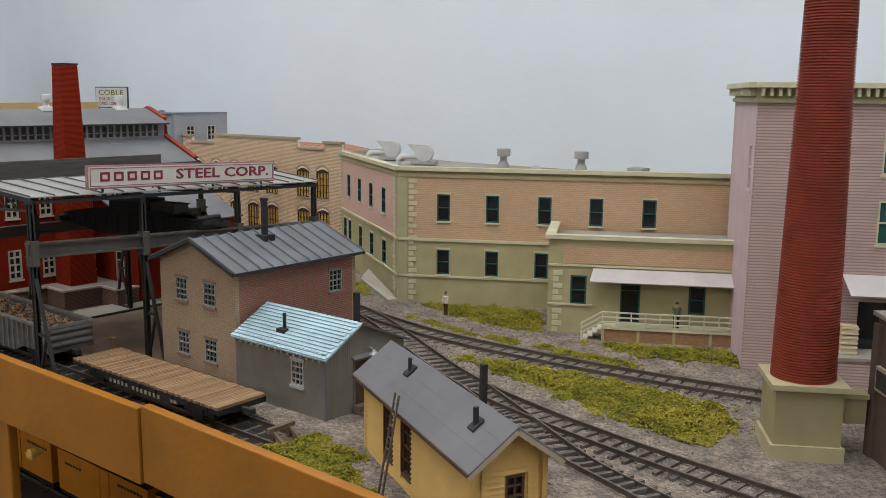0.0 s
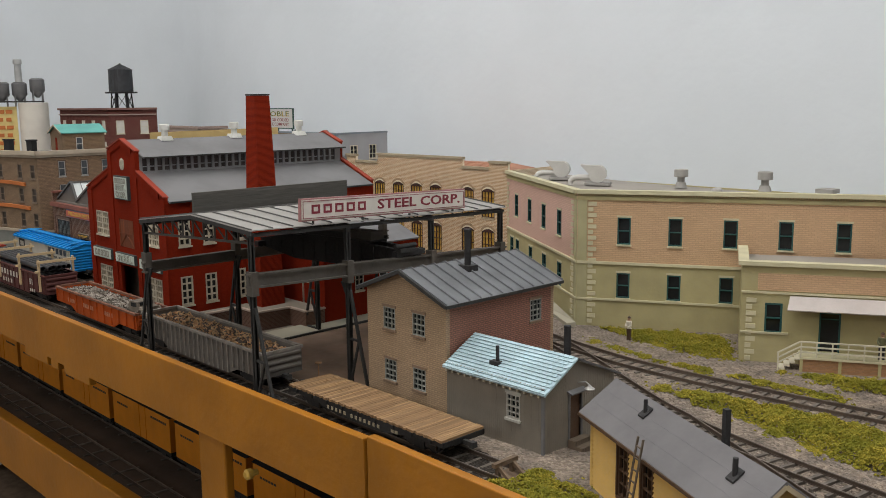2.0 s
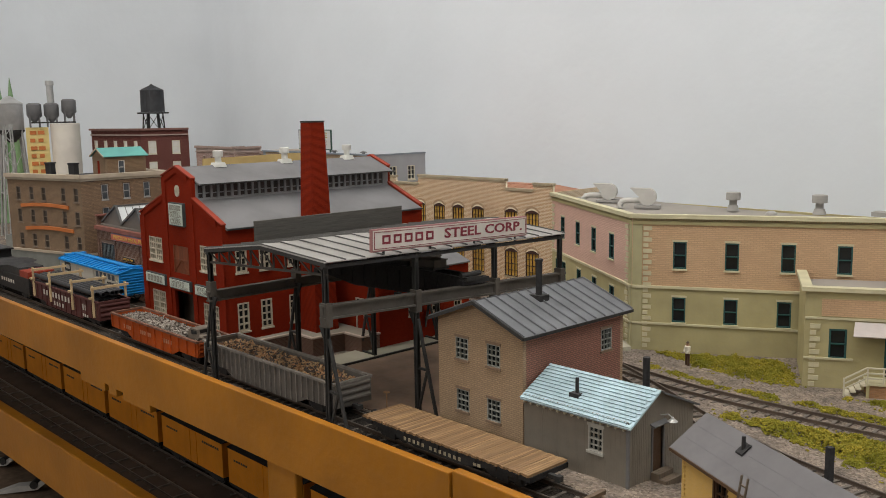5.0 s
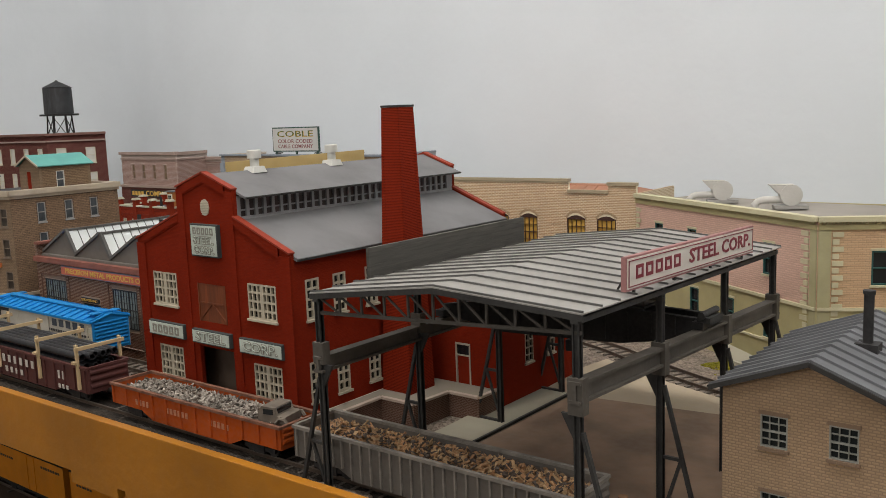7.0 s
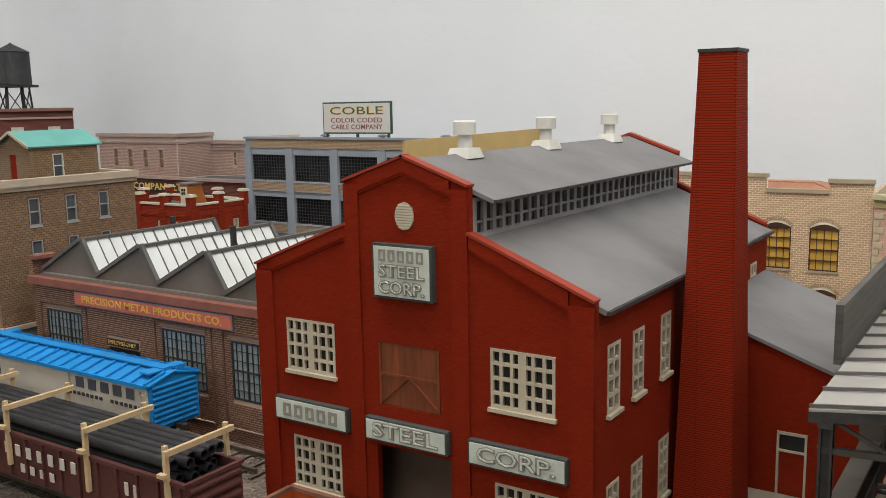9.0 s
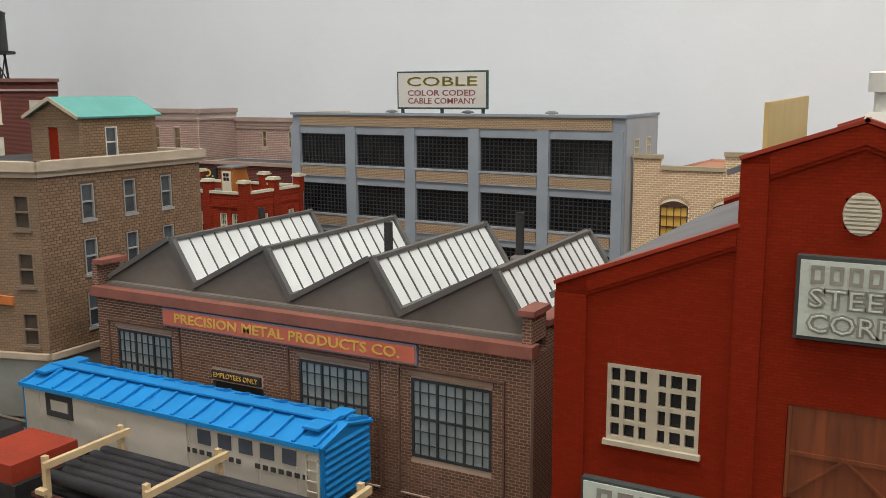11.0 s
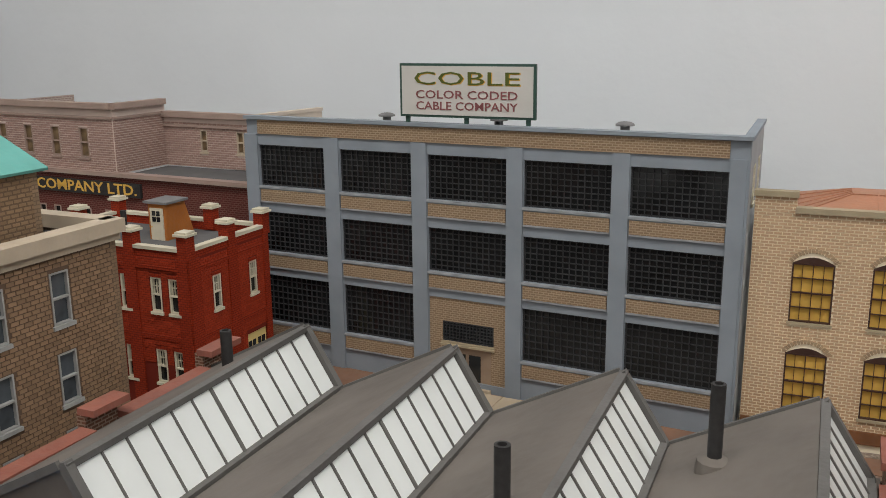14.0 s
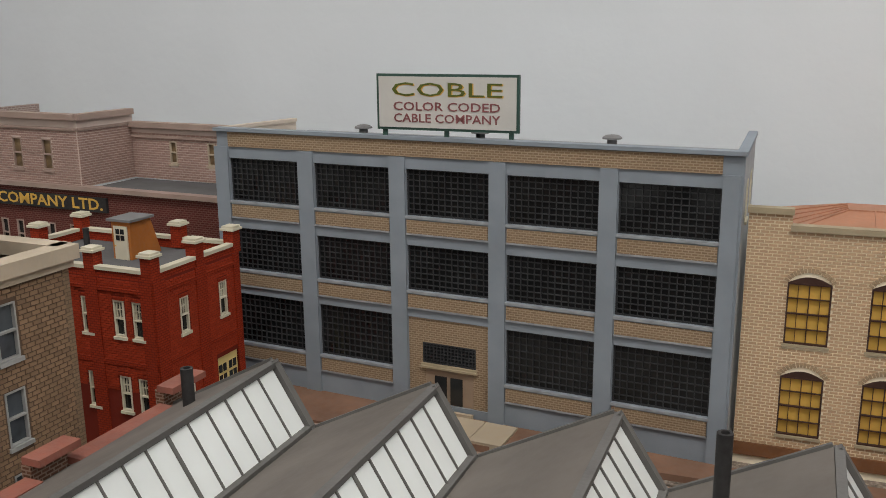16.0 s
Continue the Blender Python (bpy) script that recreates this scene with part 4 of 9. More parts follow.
    ch = part("chimney", Mesh().add([(cx + i * s, cy + j * s, z) for z, s in ((0, s0), (0.2143, s1)) for i, j in ((-1, -1), (1, -1), (1, 1), (-1, 1))],
                                    [(3, 2, 1, 0), (4, 5, 6, 7), (0, 1, 5, 4), (1, 2, 6, 5), (2, 3, 7, 6), (3, 0, 4, 7)]), "chimney_red", b, "tall tapered square red brick chimney")
    part("chimney_cap", Mesh().box(cx - s1 - 0.0004, cx + s1 + 0.0004, cy - s1 - 0.0004, cy + s1 + 0.0004, 0.2144, 0.2158), "iron", ch)
    # low wing behind the chimney
    wx0, wx1, wy0, wy1 = W + 0.0005, W + 0.072, 0.118, 0.232
    fw = place(wx0, wy0, 0)
    wall(b, "wing_wall", fw, wx1 - wx0, [(0, 0.098), (wx1 - wx0, 0.072)], "steel_red", [(0.0368, 0.0488, 0.012, 0.0465)], t)
    wd = part("wing_door", Mesh().box(0.0373, 0.0483, 0.0008, 0.002, 0.012, 0.046), "steel_red_plain", b, "red side door", fw)
    part("door_frame", Mesh().box(0.0363, 0.0373, -0.0006, 0.0016, 0.012, 0.047).box(0.0483, 0.0493, -0.0006, 0.0016, 0.012, 0.047).box(0.0363, 0.0493, -0.0006, 0.0016, 0.0465, 0.0478).box(0.0373, 0.0483, -0.0005, 0.0016, 0.0384, 0.0394), "beige", wd)
    part("transom", Mesh().box(0.0373, 0.0483, 0.0002, 0.0009, 0.0394, 0.0465), "pane", wd)
    rw = place(wx1, wy0 + t, 90)
    hs = [(u, u + 0.0105, 0.0285, 0.0500) for u in (0.0330, 0.0630, 0.0930)]
    wall(b, "wing_wall", rw, wy1 - wy0 - t, 0.072, "steel_red", hs, t)
    for h in hs:
        window(b, rw, h[0], h[2], 0.0105, 0.0215, 2, 4, "beige", "pane", 0.0008, 0.0006, "beige")
    wall(b, "wing_wall", place(wx1, wy1 + t, 180), wx1 - wx0, [(0, 0.072), (wx1 - wx0, 0.098)], "steel_red", (), t)
    part("wing_roof", Mesh().slab([(wx0, wy0 - 0.001, 0.0995), (wx1 + 0.003, wy0 - 0.001, 0.0725), (wx1 + 0.003, wy1 + 0.003, 0.0725), (wx0, wy1 + 0.003, 0.0995)], 0.0015), "roof_grey", b)
    # brick dock, stepping round the chimney
    edge = [(0.1790, 0.002), (0.1790, 0.0620), (0.2085, 0.0620), (0.2115, 0.0960), (0.2372, 0.0960), (0.2372, 0.1175), (W + 0.0018, 0.1175), (W + 0.0018, 0.002)]
    d1 = part("dock", Mesh().prism(edge, 0.0, 0.0176), "dock_brick", b, "low brown brick loading dock with pale edge")
    cp2 = Mesh()
    for (xa, ya), (xb, yb) in zip(edge[:5], edge[1:6]):
        cp2.bar((xa, ya, 0.0184), (xb, yb, 0.0184), 0.0030, 0.0016)
    part("dock_edge", cp2, "dock_pale", d1)
    part("dock_top", Mesh().prism([(0.1775, 0.003), (0.1775, 0.0635), (0.2070, 0.0635), (0.2102, 0.0975), (0.2358, 0.0975), (0.2358, 0.1172), (W + 0.0022, 0.1172), (W + 0.0022, 0.003)], 0.0177, 0.0184), "concrete", d1)
    return b


M["dock_brick"] = brick("dock_brown_brick", (0.13, 0.065, 0.045), (0.20, 0.14, 0.11), 0.0028, 0.0012, 0.12, 0.75, 0.2, 0.0002, 0.2)
M["chimney_red"] = brick("chimney_red_brick", (0.25, 0.024, 0.008), dark(RED, 0.58), 0.0300, 0.00105, 0.14, 0.75, 0.05, 0.0004, 0.12, 0.5, 0.06)
M["dock_pale"] = paint("pale_dock_edge", (0.50, 0.40, 0.33), 0.7, 0.12, 60, 0.2)
M["clere_grey"] = paint("clerestory_grey", (0.25, 0.25, 0.255), 0.6, 0.15, 60, 0.2)
M["clere_pane"] = paint("dim_clerestory_pane", (0.075, 0.062, 0.06), 0.25, 0.4, 40, 0.1, 0, 0)
M["board_yellow"] = paint("yellow_tan_board", (0.52, 0.37, 0.15), 0.65, 0.08, 40, 0.12)
M["door_brown"] = planks("brown_door_boards", (0.20, 0.048, 0.012), 0.003, 0.6, 0.2, 0, (50, 500), 0.0002)
M["sign_edge"] = paint("shadowed_letters", (0.26, 0.25, 0.215), 0.6, 0.2)
steel_works()


def skew(mb, xa, xb, ya, yb):
    """Lays a mesh built along x on the slightly askew line from (xa, ya) to (xb, yb)."""
    mb.v = [(x, y + ya + (yb - ya) * (x - xa) / (xb - xa), z) for x, y, z in mb.v]
    return mb


def crane_canopy():
    """Travelling-crane shed: roof on lattice bents, runway girders and a roof sign."""
    x0, x1, xm, y0, y1 = -0.678, -0.518, -0.5965, 0.2490, 0.492
    ze = 0.1212
    b = thing("crane_canopy", "dark steel crane shed with a grey ribbed roof and lattice bents", "crane shed", 0, 0, 0)

    def roof_z(x, y):
        """Height of the sagging roof: two slopes whose ridge and outer edge drop towards the back."""
        f = (y - y0) / (y1 - y0)
        left, ridge, right = ze - 0.0007 * f, 0.1316 - 0.0028 * f, 0.1274 - 0.0056 * f
        return ridge + (left - ridge) * (xm - x) / (xm - x0) if x < xm else ridge + (right - ridge) * (x - xm) / (x1 - xm)

    for xa, xb in ((x0, xm), (xm, x1)):
        part("roof_sheet", Mesh().slab([(x, y, roof_z(x, y)) for x, y in ((xa, y0), (xb, y0), (xb, y1), (xa, y1))], 0.0006), "seam_pale", b, "grey ribbed metal roof")
        # dark strip drawn in for the shaded underside behind the front edge
        part("roof_fascia", Mesh().prism([(xa, roof_z(xa, y0) - 0.0034), (xb, roof_z(xb, y0) - 0.0034), (xb, roof_z(xb, y0) - 0.0007), (xa, roof_z(xa, y0) - 0.0007)], y0, y0 + 0.0010, "y"), "iron", b)
    for k in range(16):
        y = y0 + 0.001 + (y1 - y0 - 0.002) * k / 15
        part("roof_rib", Mesh().bar((x0, y, roof_z(x0, y) + 0.0006), (xm, y, roof_z(xm, y) + 0.0006), 0.0006, 0.0009).bar((xm, y, roof_z(xm, y) + 0.0006), (x1, y, roof_z(x1, y) + 0.0006), 0.0006, 0.0009), "seam_rib", b)
    part("roof_fence", Mesh().box(x0 - 0.0030, x0 - 0.0008, 0.296, 0.4515, ze - 0.001, 0.1378), M["fence_boards"], b, "weathered dark board fence along the roof edge")
    ys = [0.2515, 0.330, 0.411, 0.489]
    for y in ys:
        # lattice truss across
        chord = lambda x: 0.1112 + 0.050 * (x + 0.666)
        top = lambda x: roof_z(x, y) - 0.0026
        tr = Mesh().bar((x0 + 0.002, y, top(x0 + 0.002)), (xm, y, top(xm)), 0.0016).bar((xm, y, top(xm)), (x1 - 0.002, y, top(x1 - 0.002)), 0.0016)
        tr.bar((x0 + 0.002, y, chord(x0)), (x1 - 0.002, y, chord(x1)), 0.0016)
        n, webs = 10, []
        for k in range(n):
            ua, ub = x0 + 0.004 + (x1 - x0 - 0.008) * k / n, x0 + 0.004 + (x1 - x0 - 0.008) * (k + 1) / n
            webs += [Mesh().bar((ua, y, top(ua)), (ub, y, chord(ub)), 0.0009), Mesh().bar((ua, y, chord(ua)), (ua, y, top(ua)), 0.0011)]
        truss = part("truss", tr, "iron_brown", b)
        for bar in webs:
            part("web_member", bar, "iron_brown", truss)
        for side, x in ((-1, x0 + 0.004), (1, x1 - 0.004)):
            xo, g = x + side * 0.0105, ground_z(x, y) if y < 0.30 else 0.0045
            pz = 0.0838 if side < 0 else 0.0838 - 0.030 * (y - y0)
            col = part("column", Mesh().box(x - 0.0016, x + 0.0016, y - 0.0006, y + 0.0006, g, top(x)).box(x - 0.0016, x - 0.0010, y - 0.0017, y + 0.0017, g, top(x)).box(x + 0.0010, x + 0.0016, y - 0.0017, y + 0.0017, g, top(x)), "iron", b)
            part("plate", Mesh().box(x - 0.0036, x + 0.0036, y - 0.0026, y + 0.0026, pz, pz + (0.0115 if side < 0 else 0.0160)), "canopy_grey", col)
            part("knee_plate", Mesh().prism([(x - side * 0.0012, pz - 0.0130), (x - side * 0.0012, pz - 0.0002), (x - side * 0.0080, pz - 0.0002)], y - 0.0007, y + 0.0007, "y"), "iron", col)
            lg = Mesh().bar((x + side * 0.002, y, 0.076), (xo + side * 0.010, y, g), 0.0020, 0.0018)
            lg.bar((x, y, 0.040), (x + side * 0.0118, y, 0.040), 0.0016).bar((x, y, g + 0.001), (xo + side * 0.010, y, g + 0.001), 0.0018)
            lg.bar((x + side * 0.0108, y, 0.040), (x, y, g + 0.002), 0.0015)
            part("brace_leg", lg, "iron", col)
    for x in (x0 + 0.004, x1 - 0.004):
        w, lo, hi, fall = (0.0030, 0.0795, 0.0880, 0.0) if x < xm else (0.0030, 0.0873, 0.0968, 0.040)
        gd = Mesh().prism([(x - w, lo), (x + w, lo), (x + w, lo + 0.0013), (x + 0.001, lo + 0.0013), (x + 0.001, hi - 0.0013), (x + w, hi - 0.0013), (x + w, hi), (x - w, hi), (x - w, hi - 0.0013), (x - 0.001, hi - 0.0013), (x - 0.001, lo + 0.0013), (x - w, lo + 0.0013)], y0 - 0.001, y1 + 0.002, "y")
        gd.v = [(px, py, pz - fall * (py - 0.290)) for px, py, pz in gd.v]
        part("runway_girder", gd, "canopy_grey", b, "grey runway girder")
        part("eave_beam", Mesh().bar((x, y0, roof_z(x, y0) - 0.0038), (x, y1, roof_z(x, y1) - 0.0038), 0.0036, 0.0023), "iron", b)
    tie = Mesh().bar((-0.6663, 0.325, 0.0053), (-0.6663, 0.4890, 0.0053), 0.0018)
    part("floor_rail", tie, "iron", b)
    # crane bridge and hoist
    cr = thing("overhead_crane", "dark travelling crane bridge with hoist on the runway girders", "crane", 0, 0, 0)
    xa, xb, ya, yb = x0 + 0.002, x1 - 0.002, 0.364, 0.388
    for dy in (-0.007, 0.007):
        web = Mesh().prism([(xa, 0.0890), (xa + 0.018, 0.0860), (-0.636, 0.0815), (-0.566, 0.0815), (xb - 0.022, 0.0850), (xb, 0.0935), (xb, 0.0980), (-0.566, 0.1010), (-0.636, 0.1010), (xa, 0.0950)], dy - 0.0009, dy + 0.0009, "y")
        web.bar((xa, dy, 0.0952), (-0.636, dy, 0.1012), 0.0034, 0.0008).bar((-0.636, dy, 0.1012), (-0.566, dy, 0.1012), 0.0034, 0.0008).bar((-0.566, dy, 0.1012), (xb, dy, 0.0982), 0.0034, 0.0008)
        for k in range(11):
            u = xa + 0.012 + k * 0.0128
            web.box(u - 0.0004, u + 0.0004, dy - 0.0016, dy + 0.0016, 0.0890 if 2 > k or k > 8 else 0.0830, 0.0960 if 3 > k else 0.0990)
        part("bridge_girder", skew(web, xa, xb, ya, yb), "black", cr)
    for x, y in ((x0 + 0.004, ya), (x1 - 0.004, yb)):
        zt = 0.0880 if x < xm else 0.0929
        tk = part("end_truck", Mesh().box(x - 0.0030, x + 0.0030, y - 0.014, y + 0.014, zt + 0.0010, zt + 0.0050), "black", cr)
        for dy in (-0.010, 0.010):
            part("wheel", Mesh().tube([(x - 0.0014, y + dy, zt + 0.0020), (x + 0.0014, y + dy, zt + 0.0020)], 0.0020, 12), "iron", tk, smooth=True)
    tr = part("trolley", skew(Mesh().box(-0.626, -0.552, -0.0085, 0.0085, 0.1016, 0.1030).box(-0.622, -0.579, -0.0075, 0.0075, 0.1030, 0.1120), xa, xb, ya, yb), "black", cr, "black hoist trolley")
    part("hoist_box", skew(Mesh().box(-0.5775, -0.553, -0.0065, 0.0065, 0.1030, 0.1085).box(-0.5785, -0.552, -0.0072, 0.0072, 0.1085, 0.1094), xa, xb, ya, yb), "canopy_grey", tr, "grey hoist motor box")
    part("drum", skew(Mesh().tube([(-0.603, -0.0055, 0.1120), (-0.603, 0.0055, 0.1120)], 0.0022, 10), xa, xb, ya, yb), "iron", tr, smooth=True)
    part("motor", Mesh().tube([(-0.5190, 0.372, 0.1020), (-0.5190, 0.392, 0.1020)], 0.0019, 12).box(-0.5225, -0.5155, 0.375, 0.389, 0.0975, 0.1005), "iron", cr, smooth=True)
    part("hook_block", Mesh().bar((-0.600, 0.3785, 0.1046), (-0.600, 0.3785, 0.0780), 0.0007).box(-0.6026, -0.5974, 0.3765, 0.3805, 0.0715, 0.0780), "black", cr)
    # roof sign
    s = thing("roof_sign", "long cream sign board with dark red border and letters", "sign", 0, 0, 0)
    s.matrix_world = pose(-0.5200, 0.2885, 0.1292, 0, 1.6, 90)
    L = 0.1562
    sb = part("sign_board", Mesh().box(0, L, -0.0012, 0.0012, 0, 0.0155), "sign_rose", s)
    part("sign_border", Mesh().box(0.0010, L - 0.0010, -0.0016, -0.0010, 0.0010, 0.0145), "sign_cream", sb)
    ln = Mesh()
    ln.box(0.0018, L - 0.0018, -0.0019, -0.0014, 0.0018, 0.0022).box(0.0018, L - 0.0018, -0.0019, -0.0014, 0.0133, 0.0137)
    ln.box(0.0018, 0.0022, -0.0019, -0.0014, 0.0022, 0.0133).box(L - 0.0022, L - 0.0018, -0.0019, -0.0014, 0.0022, 0.0133)
    part("sign_line", ln, "sign_red", sb)
    bars(sb, pose(0.0325, -0.0016, 0.0080), blocks(5, 0.0100, 0.70), 0.0062, "sign_red", hollow=True)
    lettering(sb, "STEEL CORP.", pose(0.1085, -0.0017, 0.0080), 0.0098, "sign_red", 0.083, 0.0002, 0.0002)
    for u in (0.012, 0.055, 0.100, 0.145):
        part("sign_bracket", Mesh().bar((u, 0.001, -0.004), (u, 0.001, 0.014), 0.0012).bar((u, 0.0012, 0.012), (u, 0.010, -0.003), 0.0008), "iron", s)
    return b


M["canopy_grey"] = paint("weathered_canopy_steel", (0.095, 0.083, 0.070), 0.6, 0.25, 60, 0.4)
M["iron_brown"] = paint("dusty_dark_steel", (0.062, 0.055, 0.047), 0.6, 0.3, 60, 0.4)
M["seam_pale"] = paint("pale_grey_sheet_metal", (0.31, 0.30, 0.28), 0.6, 0.14, 30, 0.3)
M["seam_rib"] = paint("dark_grey_ribs", (0.12, 0.118, 0.115), 0.6, 0.2, 60, 0.3)
M["fence_boards"] = planks("weathered_dark_boards", (0.085, 0.08, 0.07), 0.0032, 0.8, 0.25, 2, (60, 800), 0.0003)
crane_canopy()


def brick_house():
    W, D = 0.0775, 0.1035
    b = thing("brick_house", "two-storey tan brick house with a grey standing-seam roof", "house", -0.4865, 0.3186, 0)
    ze, zr = 0.0852, 0.1000
    wins = [(0.0172, 0.0597), (0.0462, 0.0600), (0.0176, 0.0242), (0.0462, 0.0236)]
    holes = [(u, u + 0.0118, v, v + 0.0146) for u, v in wins]
    top = [(0, ze), (W / 2, zr), (W, ze)]
    sw = [(0.0757, 0.0598), (0.0757, 0.0240)]
    sh = [(u, u + 0.0115, v, v + 0.0148) for u, v in sw]
    ms = four_walls(b, W, D, [top, ze, top, ze], ["house", "house_side", "house", "house"], [holes, sh, (), ()])
    for u, v in wins:
        window(b, ms[0], u, v, 0.0118, 0.0146, 3, 4, "win_grey", "pane_dark", 0.0006, 0.0003, "house_soldier", rail=0.0007, lintel="house_soldier")
    for u, v in sw:
        window(b, ms[1], u, v, 0.0115, 0.0148, 3, 4, "win_grey", "pane_dark", 0.0006, 0.0003, "house_soldier", rail=0.0007, lintel="house_soldier")
    o = 0.0048
    zo = ze - (zr - ze) * o / (W / 2)
    for s in (0, 1):
        e = W + o if s else -o
        pts = [(W / 2, -o, zr + 0.0016), (e, -o, zo + 0.0016), (e, D + o, zo + 0.0016), (W / 2, D + o, zr + 0.0016)]
        part("roof", Mesh().slab(pts, 0.0014), "seam", b, "grey standing-seam metal roof")
        for k in range(12):
            y = -o + 0.0008 + (D + 2 * o - 0.0016) * k / 11
            part("seam", Mesh().bar((W / 2, y, zr + 0.0022), (e, y, zo + 0.0022), 0.0007, 0.0012), "seam", b)
    part("fascia", Mesh().bar((W + o, -o, zo + 0.0006), (W + o, D + o, zo + 0.0006), 0.0012, 0.0020), "iron", b)
    rk = Mesh().bar((-o, -o - 0.0004, zo + 0.0008), (W / 2, -o - 0.0004, zr + 0.0008), 0.0010, 0.0022).bar((W / 2, -o - 0.0004, zr + 0.0008), (W + o, -o - 0.0004, zo + 0.0008), 0.0010, 0.0022)
    part("rake_board", rk, "iron", b)
    ch = part("smoke_pipe", Mesh().lathe(0.0488, 0.0480, [(0.094, 0.0023), (0.1222, 0.0023), (0.1223, 0.0028), (0.1240, 0.0028)], 12), "black", b, "black stove pipe", smooth=True)
    part("pipe_base", Mesh().box(0.0440, 0.0540, 0.0435, 0.0525, 0.0945, 0.0998), "black", ch)
    return b


M["pane_dark"] = paint("dark_glossy_pane", (0.022, 0.027, 0.028), 0.12, 0.3, 40, 0.08, 0, 0)
M["shed_sash"] = paint("weathered_white_sash", (0.40, 0.39, 0.35), 0.65, 0.15, 80, 0.3)
M["win_grey"] = paint("pale_grey_window_frame", (0.31, 0.32, 0.29), 0.6, 0.15)
M["house_soldier"] = brick("soldier_course_brick", (0.34, 0.21, 0.14), (0.24, 0.17, 0.12), 0.0009, 0.0026, 0.12, 0.75, 0.15, 0.0002, 0.1, 0.0)
brick_house()


def corrugated_shed():
    x0, x1, y0, y1 = -0.4045, -0.3265, 0.3145, 0.3800
    b = thing("corrugated_shed", "grey corrugated metal shed with a pale blue tin roof", "shed", x0, y0, 0)
    W, D, ze, zr = x1 - x0, y1 - y0, 0.0500, 0.0620
    yr = 0.0265
    ts = [ze, [(0, ze), (yr - 0.003, zr), (D - 0.006, 0.0475)], 0.0475, [(0, 0.0475), (D - 0.006 - yr + 0.003, zr), (D - 0.006, ze)]]
    hs = [[(0.0500, 0.0605, 0.0272, 0.0420)], [(0.0199, 0.0302, 0.012, 0.0405)], (), ()]
    ms = four_walls(b, W, D, ts, ["shed"] * 4, hs)
    for k in range(46):
        u = 0.0009 + k * (W - 0.0018) / 45
        if not 0.0485 < u < 0.062:
            part("corrugation", Mesh().box(u - 0.00045, u + 0.00045, -0.00012, 0.0002, 0.008, ze - 0.0008), "shed", b, "", ms[0])
        else:
            part("corrugation", Mesh().box(u - 0.00045, u + 0.00045, -0.00012, 0.0002, 0.008, 0.0252), "shed", b, "", ms[0])
    for k in range(34):
        u = 0.001 + k * (D - 0.008) / 33
        if not 0.0180 < u < 0.0322:
            zt = (ze + (zr - ze) * u / (yr - 0.003)) if u < yr - 0.003 else (zr - (zr - 0.0475) * (u - yr + 0.003) / (D - 0.003 - yr))
            part("corrugation", Mesh().box(u - 0.00045, u + 0.00045, -0.00012, 0.0002, 0.008, zt - 0.001), "shed", b, "", ms[1])
    window(b, ms[0], 0.0500, 0.0272, 0.0105, 0.0148, 3, 4, "shed_sash", "pane_dark", 0.0009, 0.0005, "shed_sash", rail=0.0008, lintel="shed_sash")
    part("corner_strip", Mesh().box(W - 0.0012, W + 0.0006, -0.0008, 0.0008, 0.008, ze), "iron_light", b)
    d = part("door", Mesh().box(0.0200, 0.0301, 0.0008, 0.0018, 0.0122, 0.0404), "brown_trim", b, "dark brown door", ms[1])
    part("door_frame", Mesh().box(0.0187, 0.0199, -0.0008, 0.001, 0.012, 0.0417).box(0.0302, 0.0314, -0.0008, 0.001, 0.012, 0.0417).box(0.0199, 0.0302, -0.0008, 0.001, 0.0405, 0.0417), "iron_light", d)
    lamp = part("wall_lamp", Mesh().tube([(0.0280, 0, 0.0470), (0.0280, -0.005, 0.0485), (0.0280, -0.008, 0.0472)], 0.0004, 6).lathe(0.0280, -0.008, [(0.0450, 0.0030), (0.0464, 0.0012), (0.0472, 0.0008)], 12), "silver", b, "small gooseneck wall lamp", ms[1])
    part("door_hood", Mesh().slab([(0.0175, 0, 0.0440), (0.0325, 0, 0.0440), (0.0325, -0.0035, 0.0428), (0.0175, -0.0035, 0.0428)], 0.0008), "iron_light", b, "", ms[1])
    st = part("steps", Mesh().box(0.0180, 0.0330, -0.0060, -0.0006, 0.008, 0.0150).box(0.0180, 0.0340, -0.0110, -0.0061, 0.008, 0.0122), "wood_grey", b, "weathered wooden door steps", ms[1])
    o = 0.0030
    front = [(-o + 0.002, -o, ze - 0.0026), (W + o, -o, ze - 0.0026), (W + o, yr, zr + 0.0012), (-o + 0.002, yr, zr + 0.0012)]
    back = [(-o + 0.002, yr, zr + 0.0012), (W + o, yr, zr + 0.0012), (W + o, D + o, 0.0455), (-o + 0.002, D + o, 0.0455)]
    part("roof", Mesh().slab(front, 0.0012), "shed_roof", b, "pale blue pressed tin roof")
    part("roof", Mesh().slab(back, 0.0012), "roof_dark", b, "dark rear roof slope")
    # pressed tin tiles
    n, rows = 22, 12
    for r in range(rows):
        f0, f1 = r / rows, (r + 0.86) / rows
        ya, yb = -o + (yr + o) * f0, -o + (yr + o) * f1
        za, zb = ze - 0.0026 + (zr + 0.0038 - ze) * f0, ze - 0.0026 + (zr + 0.0038 - ze) * f1
        for k in range(n):
            off = 0.5 if r % 2 else 0
            ua = -o + 0.002 + (W + 2 * o - 0.002) * max(0, (k - off)) / n
            ub = -o + 0.002 + (W + 2 * o - 0.002) * min(n, (k - off + 0.87)) / n
            part("roof_tile", Mesh().slab([(ua, ya, za + 0.0010), (ub, ya, za + 0.0010), (ub, yb, zb + 0.0006), (ua, yb, zb + 0.0006)], 0.0006), "shed_roof", b)
